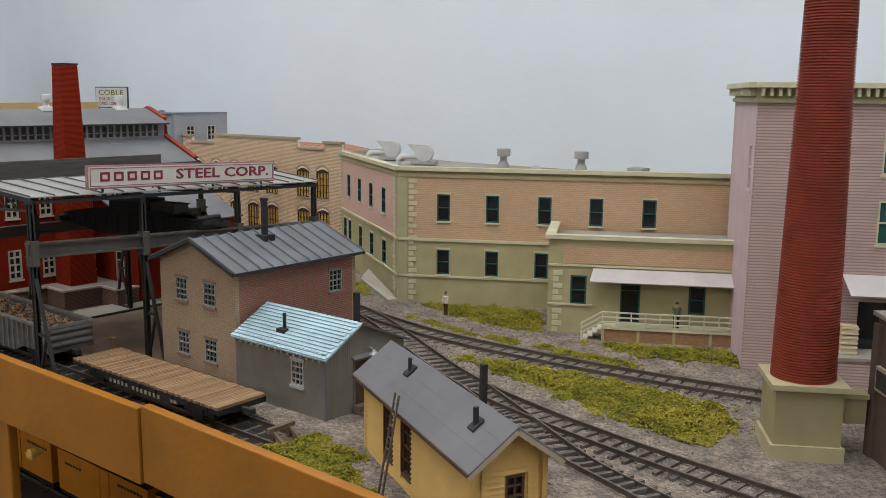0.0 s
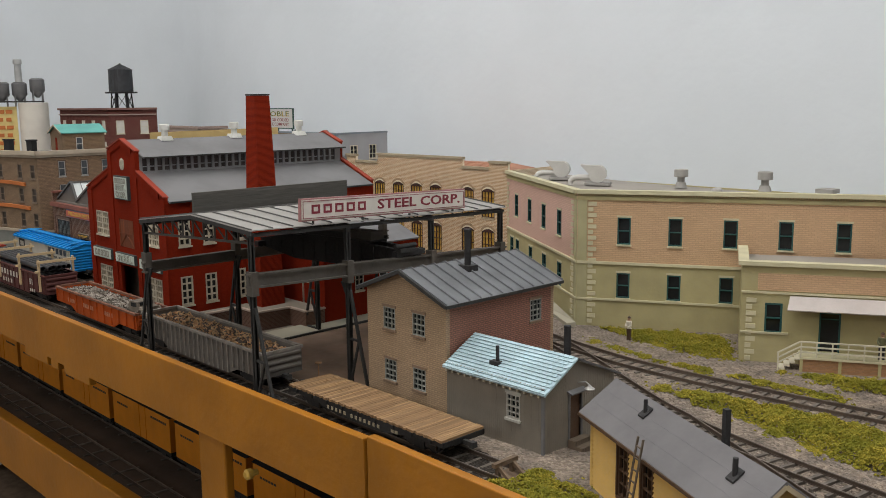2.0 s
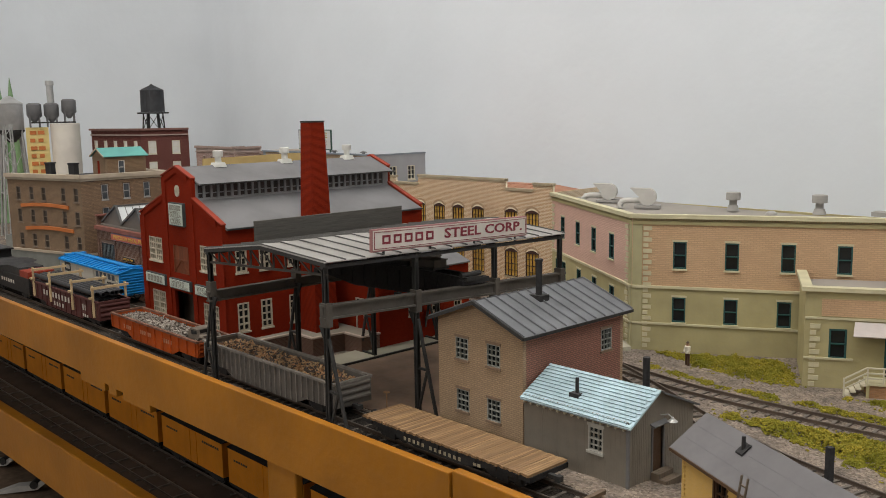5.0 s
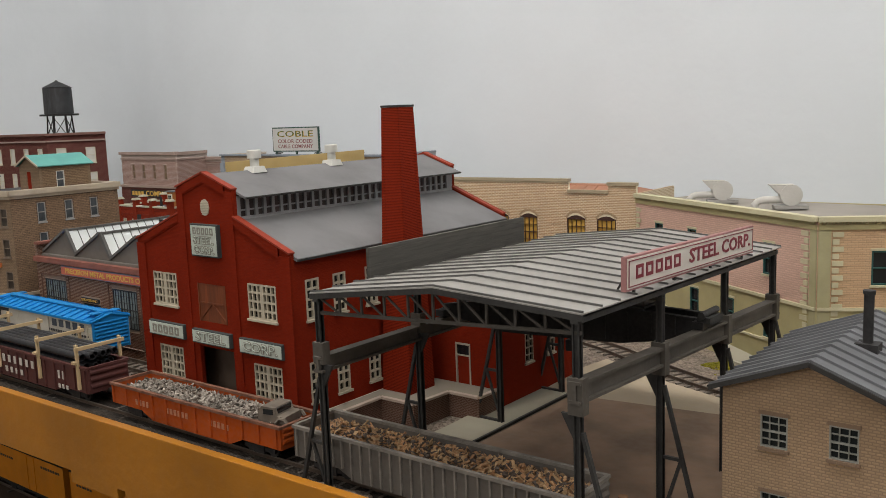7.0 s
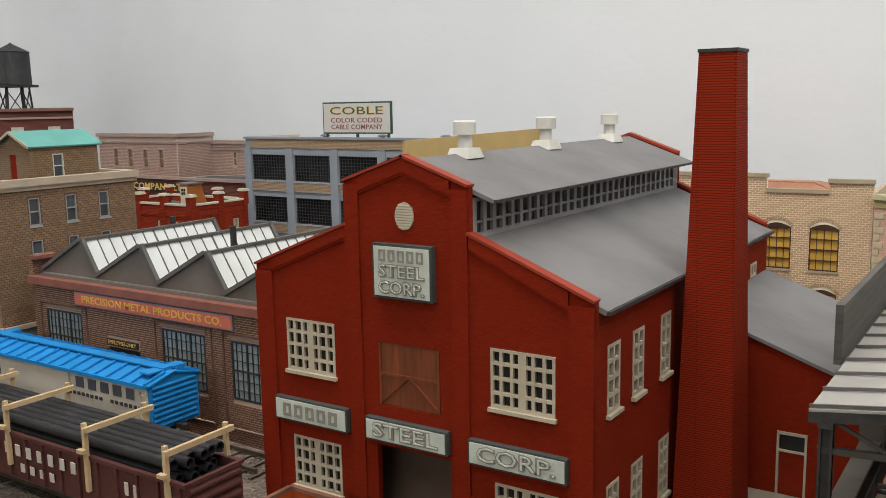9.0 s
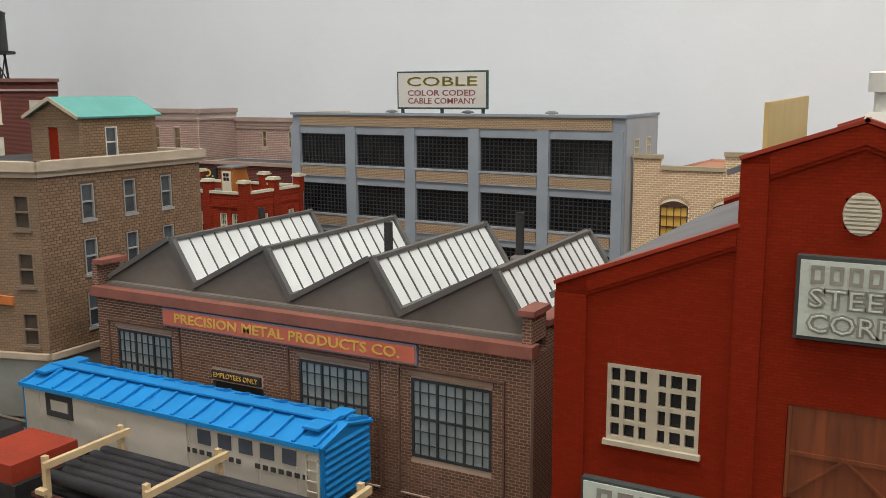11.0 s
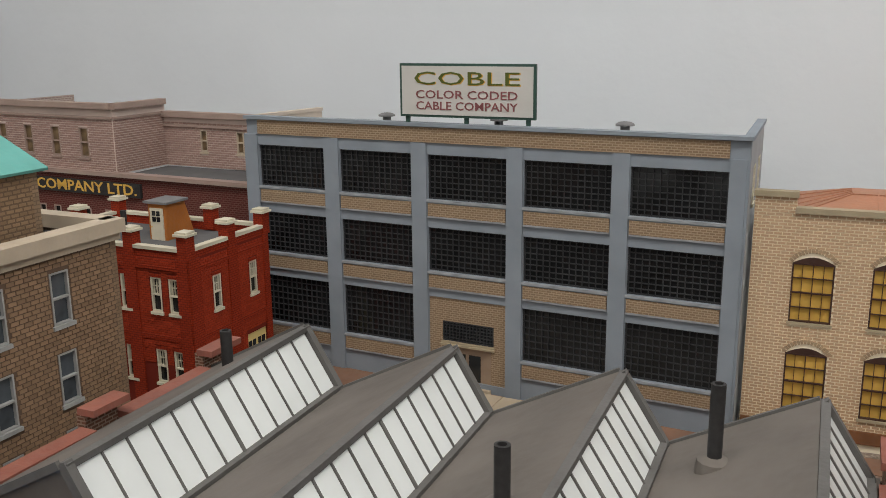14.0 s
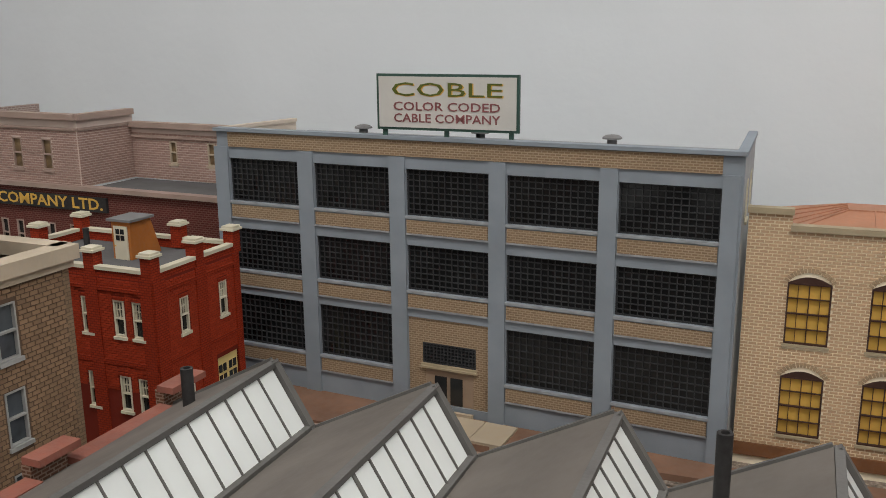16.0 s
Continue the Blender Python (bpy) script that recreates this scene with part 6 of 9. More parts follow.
def pink_warehouse():
    b = thing("pink_warehouse", "tall pink brick warehouse with bracketed green cornice", "warehouse", -0.1985, 0.5965, 0, 29)
    W, D = 0.30, 0.112
    m = place(0, 0, 0)
    hs = [(0.082, 0.098, 0.0945, 0.1245), (0.082, 0.098, 0.142, 0.172), (0.132, 0.148, 0.0945, 0.1245), (0.132, 0.148, 0.142, 0.172), (0.0745, 0.096, 0.0212, 0.0545)]
    wall(b, "wall", m, W, 0.189, "pink", hs, 0.003)
    for h in hs[:4]:
        window(b, m, h[0], h[2], 0.016, 0.030, 1, 2, "lw_trim", "teal", 0.0012, 0.0006, "lw_trim", rail=0.0010)
    # dark plate in the hole paints the unlit inside of the warehouse
    part("doorway", Mesh().box(0.0747, 0.0958, 0.002, 0.0028, 0.0212, 0.0543), "pane", b, "dark plate for the shade in the loading doorway")
    lf = place(0, D, -90)
    wall(b, "side_wall", lf, D - 0.0031, 0.189, "pink_trim", [(0.088, 0.100, 0.128, 0.160)], 0.003)
    window(b, lf, 0.088, 0.128, 0.012, 0.032, 1, 2, "pink_trim", "pink_trim", 0.0012, 0.0006, "pink_trim")
    for mm, ln in ((m, W), (lf, D)):
        strip(b, mm, 0, ln, 0.1890, 0.1918, 0.0025, "lw_trim_dark", "frieze", 0.003), strip(b, mm, -0.002, ln + 0.002, 0.1990, 0.2025, 0.0075, "lw_trim", "cornice", 0.003)
        strip(b, mm, 0, ln, 0.1918, 0.1990, 0.0010, "lw_green", "frieze", 0.003)
        for k in range(int(ln / 0.0055)):
            part("bracket", Mesh().box(0.001 + k * 0.0055, 0.0033 + k * 0.0055, -0.0055, -0.0010, 0.1935, 0.1990), "lw_trim", b, "", mm)
    part("roof", Mesh().prism([(0.003, 0.004), (W, 0.004), (W, D), (0.003, D)], 0.195, 0.197), "mill_roof", b)
    wall(b, "back_wall", place(W, D + 0.0031, 180), W, 0.199, "pink", (), 0.003)
    part("awning", Mesh().slab([(0.0625, -0.0004, 0.0736), (0.190, -0.0004, 0.0736), (0.190, -0.020, 0.0625), (0.0645, -0.020, 0.0625)], 0.001), "awning", b, "pale tin awning")
    part("dock", Mesh().box(0.0560, 0.1700, -0.0240, -0.0004, 0, 0.0190), "pink", b, "pink brick loading dock")
    part("dock_slab", Mesh().box(0.0550, 0.1710, -0.0252, -0.0004, 0.0191, 0.0211), "concrete", b)
    return b


pink_warehouse()
for k in range(3):
    z = 0.0212 + k * 0.0067
    cr = thing("crate", "small yellow wooden crate stacked on the loading dock", "crate", -0.1391, 0.6157, z, 29, "crates on the dock")
    part("box", Mesh().box(0, 0.0105, -0.004, 0.004, 0, 0.0062), "stake", cr)
    for zz in (0.0006, 0.0042):
        part("slat", Mesh().box(-0.0004, 0.0109, -0.0044, -0.0040, zz, zz + 0.0010), "cream_trim", cr)


def round_stack():
    b = thing("round_stack", "tall round red brick chimney stack on a square olive base", "chimney", -0.1178, 0.4705, 0.004, 31)
    s, h = 0.0172, 0.0365
    part("base", Mesh().box(-s, s, -s, s, 0.006, h), "stack_base", b, "olive plastered base")
    part("base_foot", Mesh().box(-s - 0.0018, s + 0.0018, -s - 0.0018, s + 0.0018, -0.004, 0.0062), "stack_cap", b)
    part("base_cap", Mesh().box(-s - 0.0026, s + 0.0026, -s - 0.0026, s + 0.0026, h, h + 0.0030), "stack_cap", b)
    rings = []
    z, k, H = h + 0.0032, 0, 0.250
    while z < H:
        f = (z - h) / (H - h)
        r = 0.0170 - 0.0042 * f
        rings += [(z, r), (z + 0.0008, r), (z + 0.0009, r - 0.0009), (z + 0.00145, r - 0.0009)]
        z += 0.0015
    part("shaft", Mesh().lathe(0, 0, rings, 40), "stack_red", b, "tapered red brick shaft", smooth=False)
    part("duct", Mesh().box(s, s + 0.0150, -0.006, 0.006, 0.016, 0.030).box(s, s + 0.0158, -0.007, 0.007, 0.030, 0.0325), "stack_base", b, "olive flue duct")
    return b


M["stack_cap"] = paint("pale_olive_coping", (0.44, 0.38, 0.225), 0.7, 0.12, 40, 0.2)
M["stack_base"] = paint("olive_plaster", (0.34, 0.285, 0.15), 0.7, 0.12, 40, 0.2)
round_stack()


def brown_shop():
    b = thing("brown_shop", "dark brown plastered shop with a framed shop sign", "shop", -0.0865, 0.4880, 0, -52.7)
    L, D, H = 0.095, 0.075, 0.0790
    wins = [(0.0130, 0.0300, 0.0585, 0.0735), (0.0480, 0.0650, 0.0585, 0.0735)]
    wall(b, "wall", place(0, 0, 0), L, H, "shop_brown", wins, 0.003)
    wall(b, "wall", place(0, D, -90), D - 0.0002, H, "shop_brown", (), 0.003)
    wall(b, "wall", place(L, 0.0032, 90), D - 0.0034, H, "shop_brown", (), 0.003)
    part("roof", Mesh().box(0.0032, L - 0.0032, 0.0032, D, H - 0.004, H - 0.002), "roof_dark", b)
    part("pilaster", Mesh().box(-0.0006, 0.0060, -0.0020, -0.0001, 0.0, H - 0.004), "shop_brown", b)
    part("coping", Mesh().box(-0.0012, L + 0.0012, -0.0026, 0.0040, H + 0.0001, H + 0.0024), "concrete", b, "pale coping")
    for h in wins:
        window(b, place(0, 0, 0), h[0], h[2], 0.0170, 0.0150, 3, 3, "teal", "pane_blue", 0.001, 0.0005)
    sg = part("sign_board", Mesh().box(0.0068, 0.0440, -0.0022, -0.0002, 0.0405, 0.0535), "depot_pale", b, "dark sign in a pale wooden frame")
    part("sign_face", Mesh().box(0.0084, 0.0424, -0.0026, -0.0021, 0.0421, 0.0519), "black", sg)


M["shop_brown"] = paint("brown_plaster", (0.13, 0.088, 0.062), 0.8, 0.2, 40, 0.3)

brown_shop()


def cream_factory():
    """Cream brick factory with stepped parapet and yellow arched windows."""
    b = thing("cream_factory", "cream brick factory with stepped parapet and arched yellow windows", "factory", -1.0302, 0.7220, 0, 1.9)
    W = 0.296
    top = [(0, 0.1345), (0.0205, 0.1345), (0.0205, 0.1265), (0.0655, 0.1265), (0.0655, 0.1375), (0.2225, 0.1375), (0.2225, 0.1265), (0.2660, 0.1265), (0.2660, 0.1345), (W, 0.1345)]
    m = place(0, 0, 0)
    cols = [0.0205, 0.0585, 0.095, 0.130, 0.165, 0.2205, 0.2540]
    hs = [(u, u + 0.0205, v, v + 0.0315) for u in cols for v in (0.0690, 0.0200)]
    wall(b, "wall", m, W, top, "cream_mortar", hs, 0.003, 0.0)
    arched = [(h[0] + k, h[1] - k, h[2] - 0.0017 if k < 0 else h[3], h[3] + e) for h in hs for k, e in ((-0.0001, 0.0018), (0.0020, 0.0042), (0.0055, 0.0056))]
    brick_skin(b, m, W, top, arched, 0.0042, 0.00166, 0.00050, "cream_brick", 0.013, (0.0, 0.062, 0.055, 0.125))
    for h in hs:
        window(b, m, h[0], h[2], 0.0205, 0.0315, 4, 4, "brown_frame", "pane_yellow", 0.0008, 0.00028, "cream_cap", arch=0.0024, lintel="cream_arch", rail=0.0007, mid=1.6)
        part("arch_fill", Mesh().prism([(h[0] + 0.0205 * k / 8, h[3] + 0.0034 * math.sin(math.pi * k / 8)) for k in range(9)], 0.0, 0.0002, "y"), "brown_frame", b, "", m @ pose(0, -0.0002, 0))
    for (ua, za), (ub, zb) in zip(top, top[1:]):
        if ub > ua:
            strip(b, m, ua - 0.0006, ub + 0.0006, za, za + 0.0030, 0.0018, "cream_cap", "coping", 0.0042)
    strip(b, m, 0.0004, W - 0.0004, 0.006, 0.013, 0.0012, "brown_base", "plinth")
    wall(b, "side_wall", place(W, 0.003, 90), 0.09, 0.127, "cream", (), 0.003)
    part("roof", Mesh().box(0.003, W - 0.003, 0.004, 0.10, 0.118, 0.120), "mill_roof", b)
    lo, hi = [(0.014, 0.010), (0.282, 0.010), (0.282, 0.092), (0.014, 0.092)], [(0.047, 0.040), (0.249, 0.040), (0.249, 0.062), (0.047, 0.062)]
    rf = part("hipped_roof", Mesh().add([(u, y, 0.1215) for u, y in lo] + [(u, y, 0.1308) for u, y in hi], [(0, 1, 5, 4), (1, 2, 6, 5), (2, 3, 7, 6), (3, 0, 4, 7), (4, 5, 6, 7), (3, 2, 1, 0)]), "copper", b, "salmon standing-seam hipped roof")
    for k in range(17):
        f = k / 16
        part("roof_seam", Mesh().bar((0.047 + 0.202 * f, 0.040, 0.1311), (0.047 + 0.202 * f if 0 < k < 16 else (0.014 if k == 0 else 0.282), 0.010, 0.1218), 0.0007), "copper", rf)
    for k in range(1, 5):
        f = k / 5
        part("roof_seam", Mesh().bar((0.014, 0.010 + 0.082 * f, 0.1218), (0.047, 0.040 + 0.022 * f, 0.1311), 0.0007), "copper", rf)
    part("roof_seam", Mesh().bar((0.047, 0.040, 0.1310), (0.249, 0.040, 0.1310), 0.0009), "copper", rf)


M["cream_arch"] = paint("tan_arch_brick", (0.43, 0.31, 0.19), 0.7, 0.2, 200, 0.3)
M["brown_frame"] = paint("dark_brown_sash", (0.055, 0.025, 0.018), 0.55, 0.2)
M["brown_base"] = paint("rust_brown_base", (0.20, 0.085, 0.035), 0.7, 0.2)
cream_factory()


# slightly paler than the wall's blue-grey
M["cb_edge"] = paint("pale_blue_grey_ledge", (0.28, 0.305, 0.335), 0.65, 0.3, 120, 0.4)


def cable_works():
    """Three-storey concrete-frame factory with gridded windows."""
    yaw = -2.47
    b = thing("cable_works", "three-storey blue-grey concrete factory with dark gridded windows", "factory", -1.3451, 0.7208, 0, yaw)
    W, D = 0.3130, 0.090
    m = place(0, 0, 0)
    us = [0.0087, 0.0703, 0.1314, 0.1922, 0.2528]
    ww = 0.0505
    rows = [(0.1212, 0.0266), (0.0775, 0.0266), (0.0292, 0.0322)]
    hs = [(u, u + ww, v, v + h) for k, u in enumerate(us) for r, (v, h) in enumerate(rows) if not (k == 2 and r == 2)]
    ent = (us[2], us[2] + ww, 0.010, 0.0615)
    wall(b, "wall", m, W, 0.1640, "cb_blue", hs + [ent], 0.003)
    for h in hs:
        window(b, m, h[0], h[2], ww, h[3] - h[2], 13, 8, "coal", "pane", 0.0009, 0.00052, "cb_edge", 0.0026, proud=-0.0016)
        part("spandrel", Mesh().box(h[0] + 0.0004, h[1] - 0.0004, -0.0009, 0.0003, h[2] - 0.0100, h[2] - 0.0024), "cb_brick", b, "", m)
        part("spandrel_ledge", Mesh().box(h[0], h[1], -0.0013, 0.0003, h[2] - 0.0110, h[2] - 0.0101), "cb_edge", b, "", m)
    part("brick_band", Mesh().box(0.0090, W - 0.0100, -0.0009, 0.0003, 0.1548, 0.1636), "cb_brick", b, "buff brick parapet band", m)
    for k in range(6):
        u = [-0.0016] + [us[i] + ww + 0.0003 for i in range(4)] + [us[4] + ww + 0.0003]
        e = [us[0] - 0.0003] + [us[i] - 0.0003 for i in range(1, 5)] + [W - 0.0012]
        part("pier", Mesh().box(u[k], e[k], -0.0014, 0.0003, 0.004, 0.1545), "cb_blue", b, "", m)
    part("coping", Mesh().box(-0.001, W + 0.001, -0.0022, 0.0045, 0.1641, 0.1662), "cb_blue", b)
    e0, e1 = us[2], us[2] + ww
    wall(b, "entrance_wall", m @ pose(e0, 0.0008, 0), ww, 0.0612, "cb_brick", [(0.0090, 0.0425, 0.0345, 0.0468), (0.0105, 0.0410, 0.0, 0.0315)], 0.002, 0.006)
    window(b, m @ pose(e0, 0.0008, 0), 0.0090, 0.0345, 0.0335, 0.0123, 15, 6, "coal", "pane", 0.0008, 0.0005, "cream_cap")
    d = part("entrance", Mesh().box(e0 + 0.0105, e0 + 0.0410, 0.0012, 0.0020, 0.004, 0.0315), "ent_tan", b, "tan double door with glass panels", m)
    for u in (0.0165, 0.0265):
        part("door_pane", Mesh().box(e0 + u, e0 + u + 0.0075, 0.0004, 0.0013, 0.0105, 0.0270), "pane", d)
    part("door_hood", Mesh().box(e0 + 0.008, e0 + 0.0435, -0.0012, 0.001, 0.0318, 0.0330), "cream_cap", b)
    for u in (0.012, 0.0315, 0.0510):
        part("slab", Mesh().box(e0 + u, e0 + u + 0.0191, -0.030, -0.0040, 0.0, 0.0062), "apron", b, "pale concrete entrance slab")
    part("step", Mesh().box(e0 + 0.010, e0 + 0.042, -0.0038, -0.0016, 0.0, 0.0078), "apron", b)
    r = place(W, 0.003, 94.3)
    rh = [(0.020, 0.034, 0.128, 0.148), (0.055, 0.069, 0.128, 0.148)]
    wall(b, "side_wall", r, 0.0905, 0.1640, "cb_side", rh, 0.003, 0, "pale grey side wall")
    for h in rh:
        window(b, r, h[0], h[2], 0.014, 0.020, 2, 3, "cream_trim", "pane", 0.001, 0.0006, "cream_trim")
    wall(b, "back_wall", place(W - 0.0075, D, 180), W - 0.016, 0.1560, "cb_side", (), 0.003)
    wall(b, "side_wall", place(0.0106, 0.0668, -99.0), 0.0645, 0.1640, "cb_beige", (), 0.003)
    part("coping", Mesh().box(0.0016, 0.0905, -0.001, 0.004, 0.1641, 0.1662), "cb_blue", b, "", r)
    part("coping", Mesh().box(0.0, 0.0622, -0.001, 0.004, 0.1641, 0.1662), "cb_beige", b, "", place(0.0106, 0.0668, -99.0))
    part("roof", Mesh().prism([(0.004, 0.004), (W - 0.004, 0.004), (W - 0.011, D - 0.001), (0.0150, D - 0.001), (0.0135, 0.066)], 0.1490, 0.1525), "cb_roof", b)
    for u, y in ((0.0873, 0.030), (0.1641, 0.030), (0.2405, 0.030)):
        part("roof_vent", Mesh().lathe(u, y, [(0.1525, 0.0030), (0.1658, 0.0026), (0.1659, 0.0054), (0.1668, 0.0052), (0.1678, 0.0036), (0.1682, 0.0012)], 14), "iron_light", b, "grey mushroom roof vent", smooth=True)
    # billboard
    s = thing("billboard", "white roof billboard with green frame and coloured letters", "billboard", -1.2299, 0.7146, 0.1697, 0.6)
    Wb, Hb = 0.0826, 0.0304
    bb = part("board", Mesh().box(0, Wb, -0.0010, 0.0012, 0, Hb), "bb_green", s, "dark green framed board")
    part("face", Mesh().box(0.0014, Wb - 0.0014, -0.0014, -0.0008, 0.0014, Hb - 0.0014), "sign_white", bb)
    lettering(bb, "COBLE", pose(Wb / 2, -0.0015, 0.0218), 0.0105, "bb_olive", 0.064, 0.0002)
    lettering(bb, "COBLE", pose(Wb / 2 + 0.0004, -0.00135, 0.0215), 0.0105, "gold", 0.0645, 0.00015, 0.0001)
    lettering(bb, "COLOR CODED", pose(Wb / 2, -0.0015, 0.0128), 0.0066, "bb_maroon", 0.062, 0.0002, 0.00005)
    lettering(bb, "CABLE COMPANY", pose(Wb / 2, -0.0015, 0.0064), 0.0066, "bb_maroon", 0.062, 0.0002, 0.00005)
    for u in (0.004, 0.041, 0.078):
        part("leg", Mesh().box(u - 0.0012, u + 0.0012, 0.0, 0.0016, -0.0034, 0.0), "bb_green", s)


M["ent_tan"] = paint("dusty_tan_door", (0.30, 0.215, 0.15), 0.65, 0.2, 60, 0.3)
M["cb_roof"] = paint("pale_flat_roof", (0.30, 0.31, 0.32), 0.85, 0.05, 15, 0.1)
M["cb_beige"] = paint("bare_beige_side", (0.56, 0.48, 0.41), 0.7, 0.08, 30, 0.15)
M["coal"] = paint("coal_black_sash", (0.034, 0.037, 0.041), 0.45, 0.3, 60, 0.3)
M["cb_side"] = paint("pale_grey_side_wall", (0.34, 0.36, 0.38), 0.7, 0.08, 30, 0.15)
M["bb_green"] = paint("dark_green_frame", (0.035, 0.085, 0.07), 0.5, 0.2)
M["sign_white"] = paint("sign_white", (0.54, 0.54, 0.52), 0.5, 0.05)
M["bb_olive"] = paint("olive_letters", (0.10, 0.12, 0.02), 0.5, 0.1)
M["bb_maroon"] = paint("maroon_letters", (0.25, 0.085, 0.09), 0.5, 0.1)
cable_works()


def sawtooth_works():
    """Single-storey works with a sawtooth roof of white skylights."""
    x0, x1, y0, y1 = -1.2120, -0.9650, 0.3818, 0.519
    b = thing("sawtooth_works", "brown brick works with sawtooth skylight roof and terracotta coping", "factory", x0, y0, 0)
    W, D = x1 - x0, y1 - y0
    m = place(0, 0, 0)
    wu = [(-1.1980, -1.1598), (-1.0803, -1.0421), (-1.0205, -0.9823)]
    hs = [(a - x0, c - x0, 0.0285, 0.0638) for a, c in wu] + [(-1.1340 - x0, -1.1020 - x0, 0.0, 0.0455)]
    wall(b, "wall", m, W, 0.0800, "pm_mortar", hs, 0.003)
    skip = [(h[0] - 0.0001, h[1] + 0.0001, h[2] - 0.0018, 0.0674) for h in hs[:3]] + [(hs[3][0], hs[3][1], 0.0, 0.0515), (-1.1634 - x0, -1.0164 - x0, 0.0698, 0.0792)]
    brick_skin(b, m, W, 0.0800, skip, 0.0033, 0.00140, 0.00046, "pm_single", 0.0005, (0.0, 0.075, 0.050, 0.080))
    for h in hs[:3]:
        win = window(b, m, h[0], h[2], 0.0382, 0.0353, 9, 6, "coal", "pane_pale", 0.0012, 0.00026, deep=0.0004, rail=0.0010)
        for k in (1, 2):
            part("mullion", Mesh().box(0.01273 * k - 0.0005, 0.01273 * k + 0.0005, -0.0005, 0.0004, 0.0010, 0.0343), "coal", win)
        for u in (h[0] - 0.0061, h[1] + 0.0055):
            part("panel_edge", Mesh().box(u, u + 0.0006, -0.0011, 0.0002, 0.0113, 0.0676), "pm_frame", b)
        part("panel_edge", Mesh().box(h[0] - 0.0061, h[1] + 0.0061, -0.0011, 0.0002, 0.0677, 0.0686), "pm_frame", b)
        part("panel_ledge", Mesh().box(h[0] - 0.0055, h[1] + 0.0055, -0.0010, 0.0002, 0.0105, 0.0112), "pm_ledge", b)
        part("soldier_course", Mesh().box(h[0] - 0.001, h[1] + 0.001, -0.0007, 0.0002, 0.0648, 0.0673), "pm_soldier", b)
    dr = hs[3]
    # black plate paints the shade of the door recess
    part("doorway", Mesh().box(dr[0], dr[1], 0.002, 0.0026, 0.009, 0.0453), "black", b, "black plate for the shade in the recessed doorway")
    part("door", Mesh().box(dr[0] + 0.004, dr[0] + 0.015, 0.0010, 0.0020, 0.009, 0.040), "brown_trim", b).matrix_local = pose(0, 0, 0)
    sg = part("door_sign", Mesh().box(-1.1330 - x0, -1.1030 - x0, -0.0016, -0.0002, 0.0468, 0.0512), "black", b, "small black sign with yellow letters")
    lettering(sg, "EMPLOYEES ONLY", pose(-1.1180 - x0, -0.0017, 0.0490), 0.0036, "gold", 0.0275, 0.0001)
    s2 = part("sign_board", Mesh().box(-1.1632 - x0, -1.0166 - x0, -0.0020, -0.0002, 0.0700, 0.0790), "sign_blue", b, "long salmon sign with golden letters")
    part("sign_face", Mesh().box(-1.1624 - x0, -1.0174 - x0, -0.0024, -0.0018, 0.0707, 0.0781), "pm_sign", s2)
    lettering(s2, "PRECISION METAL PRODUCTS CO.", pose(-1.0899 - x0, -0.0025, 0.0744), 0.0066, "gold", 0.130, 0.0001, 0.00012)
    part("cornice", Mesh().box(-0.0015, W + 0.0015, -0.0028, 0.0045, 0.0800, 0.0850), "pm_cap", b, "terracotta cornice")
    # stepped side parapets
    for s in (0, 1):
        xs = 0.0 if s == 0 else W - 0.0048
        steps = [(0.000, 0.016, 0.0965), (0.0165, 0.058, 0.0895), (0.0585, 0.074, 0.0965), (0.0745, 0.119, 0.0895), (0.1195, D, 0.0965)]
        mm = place(W, 0.003, 90) if s else place(0, D - 0.003, -90)
        wall(b, "side_wall", mm, D - 0.006, 0.0800, "pm_brick", (), 0.003)
        for a, c, z in steps:
            part("parapet", Mesh().box(0.001, c - a - 0.0002, 0.0, 0.0040, 0.0801 if a > 0.001 else 0.0851, z), "pm_brick", b, "", place(xs + (0.0044 if s else 0.0004), a, 90))
            part("coping", Mesh().box(xs - 0.0012, xs + 0.0060, a - 0.0006, c + 0.0006, z, z + 0.0024), "pm_cap", b)
    wall(b, "back_wall", place(W, D, 180), W, 0.086, "pm_brick", (), 0.003)
    part("roof", Mesh().box(0.005, W - 0.005, 0.003, D - 0.003, 0.0835, 0.0868), "pm_roof", b, "brown-grey flat roof edge")
    part("roof_curb", Mesh().box(0.005, W - 0.005, 0.0035, 0.0066, 0.0851, 0.0872), "pm_roof", b)
    tops, bots = [-1.1642, -1.1041, -1.0450, -0.9853], [-1.1498, -1.0900, -1.0300, -0.9705]
    starts = [-1.2085] + bots[:3]
    zt, zb, ya, yb = 0.1120, 0.0888, 0.0068, 0.1242
    lean = lambda y: -0.026 * (y - ya)  # the teeth run slightly askew to the front
    for xs, xt, xe in zip(starts, tops, bots):
        xs, xt, xe = xs - x0, xt - x0, xe - x0
        for y in (ya, yb - 0.0015):
            k = lean(y)
            part("gable", Mesh().prism([(xs + k, zb - 0.004), (xe + k, zb - 0.004), (xe + k, zb), (xt + k, zt), (xs + k, zb)], y, y + 0.0015, "y"), "pm_roof", b, "dark grey sawtooth end")
        slope = [(xs, ya - 0.001, zb + 0.0008), (xt, ya - 0.001, zt + 0.0008), (xt, yb + 0.001, zt + 0.0008), (xs, yb + 0.001, zb + 0.0008)]
        part("roof_slope", Mesh().slab([(x + lean(y), y, z) for x, y, z in slope], 0.0012), "pm_roof", b, "dusty grey sawtooth slope")
        for y in (ya - 0.0012, yb + 0.0012):
            k = lean(y)
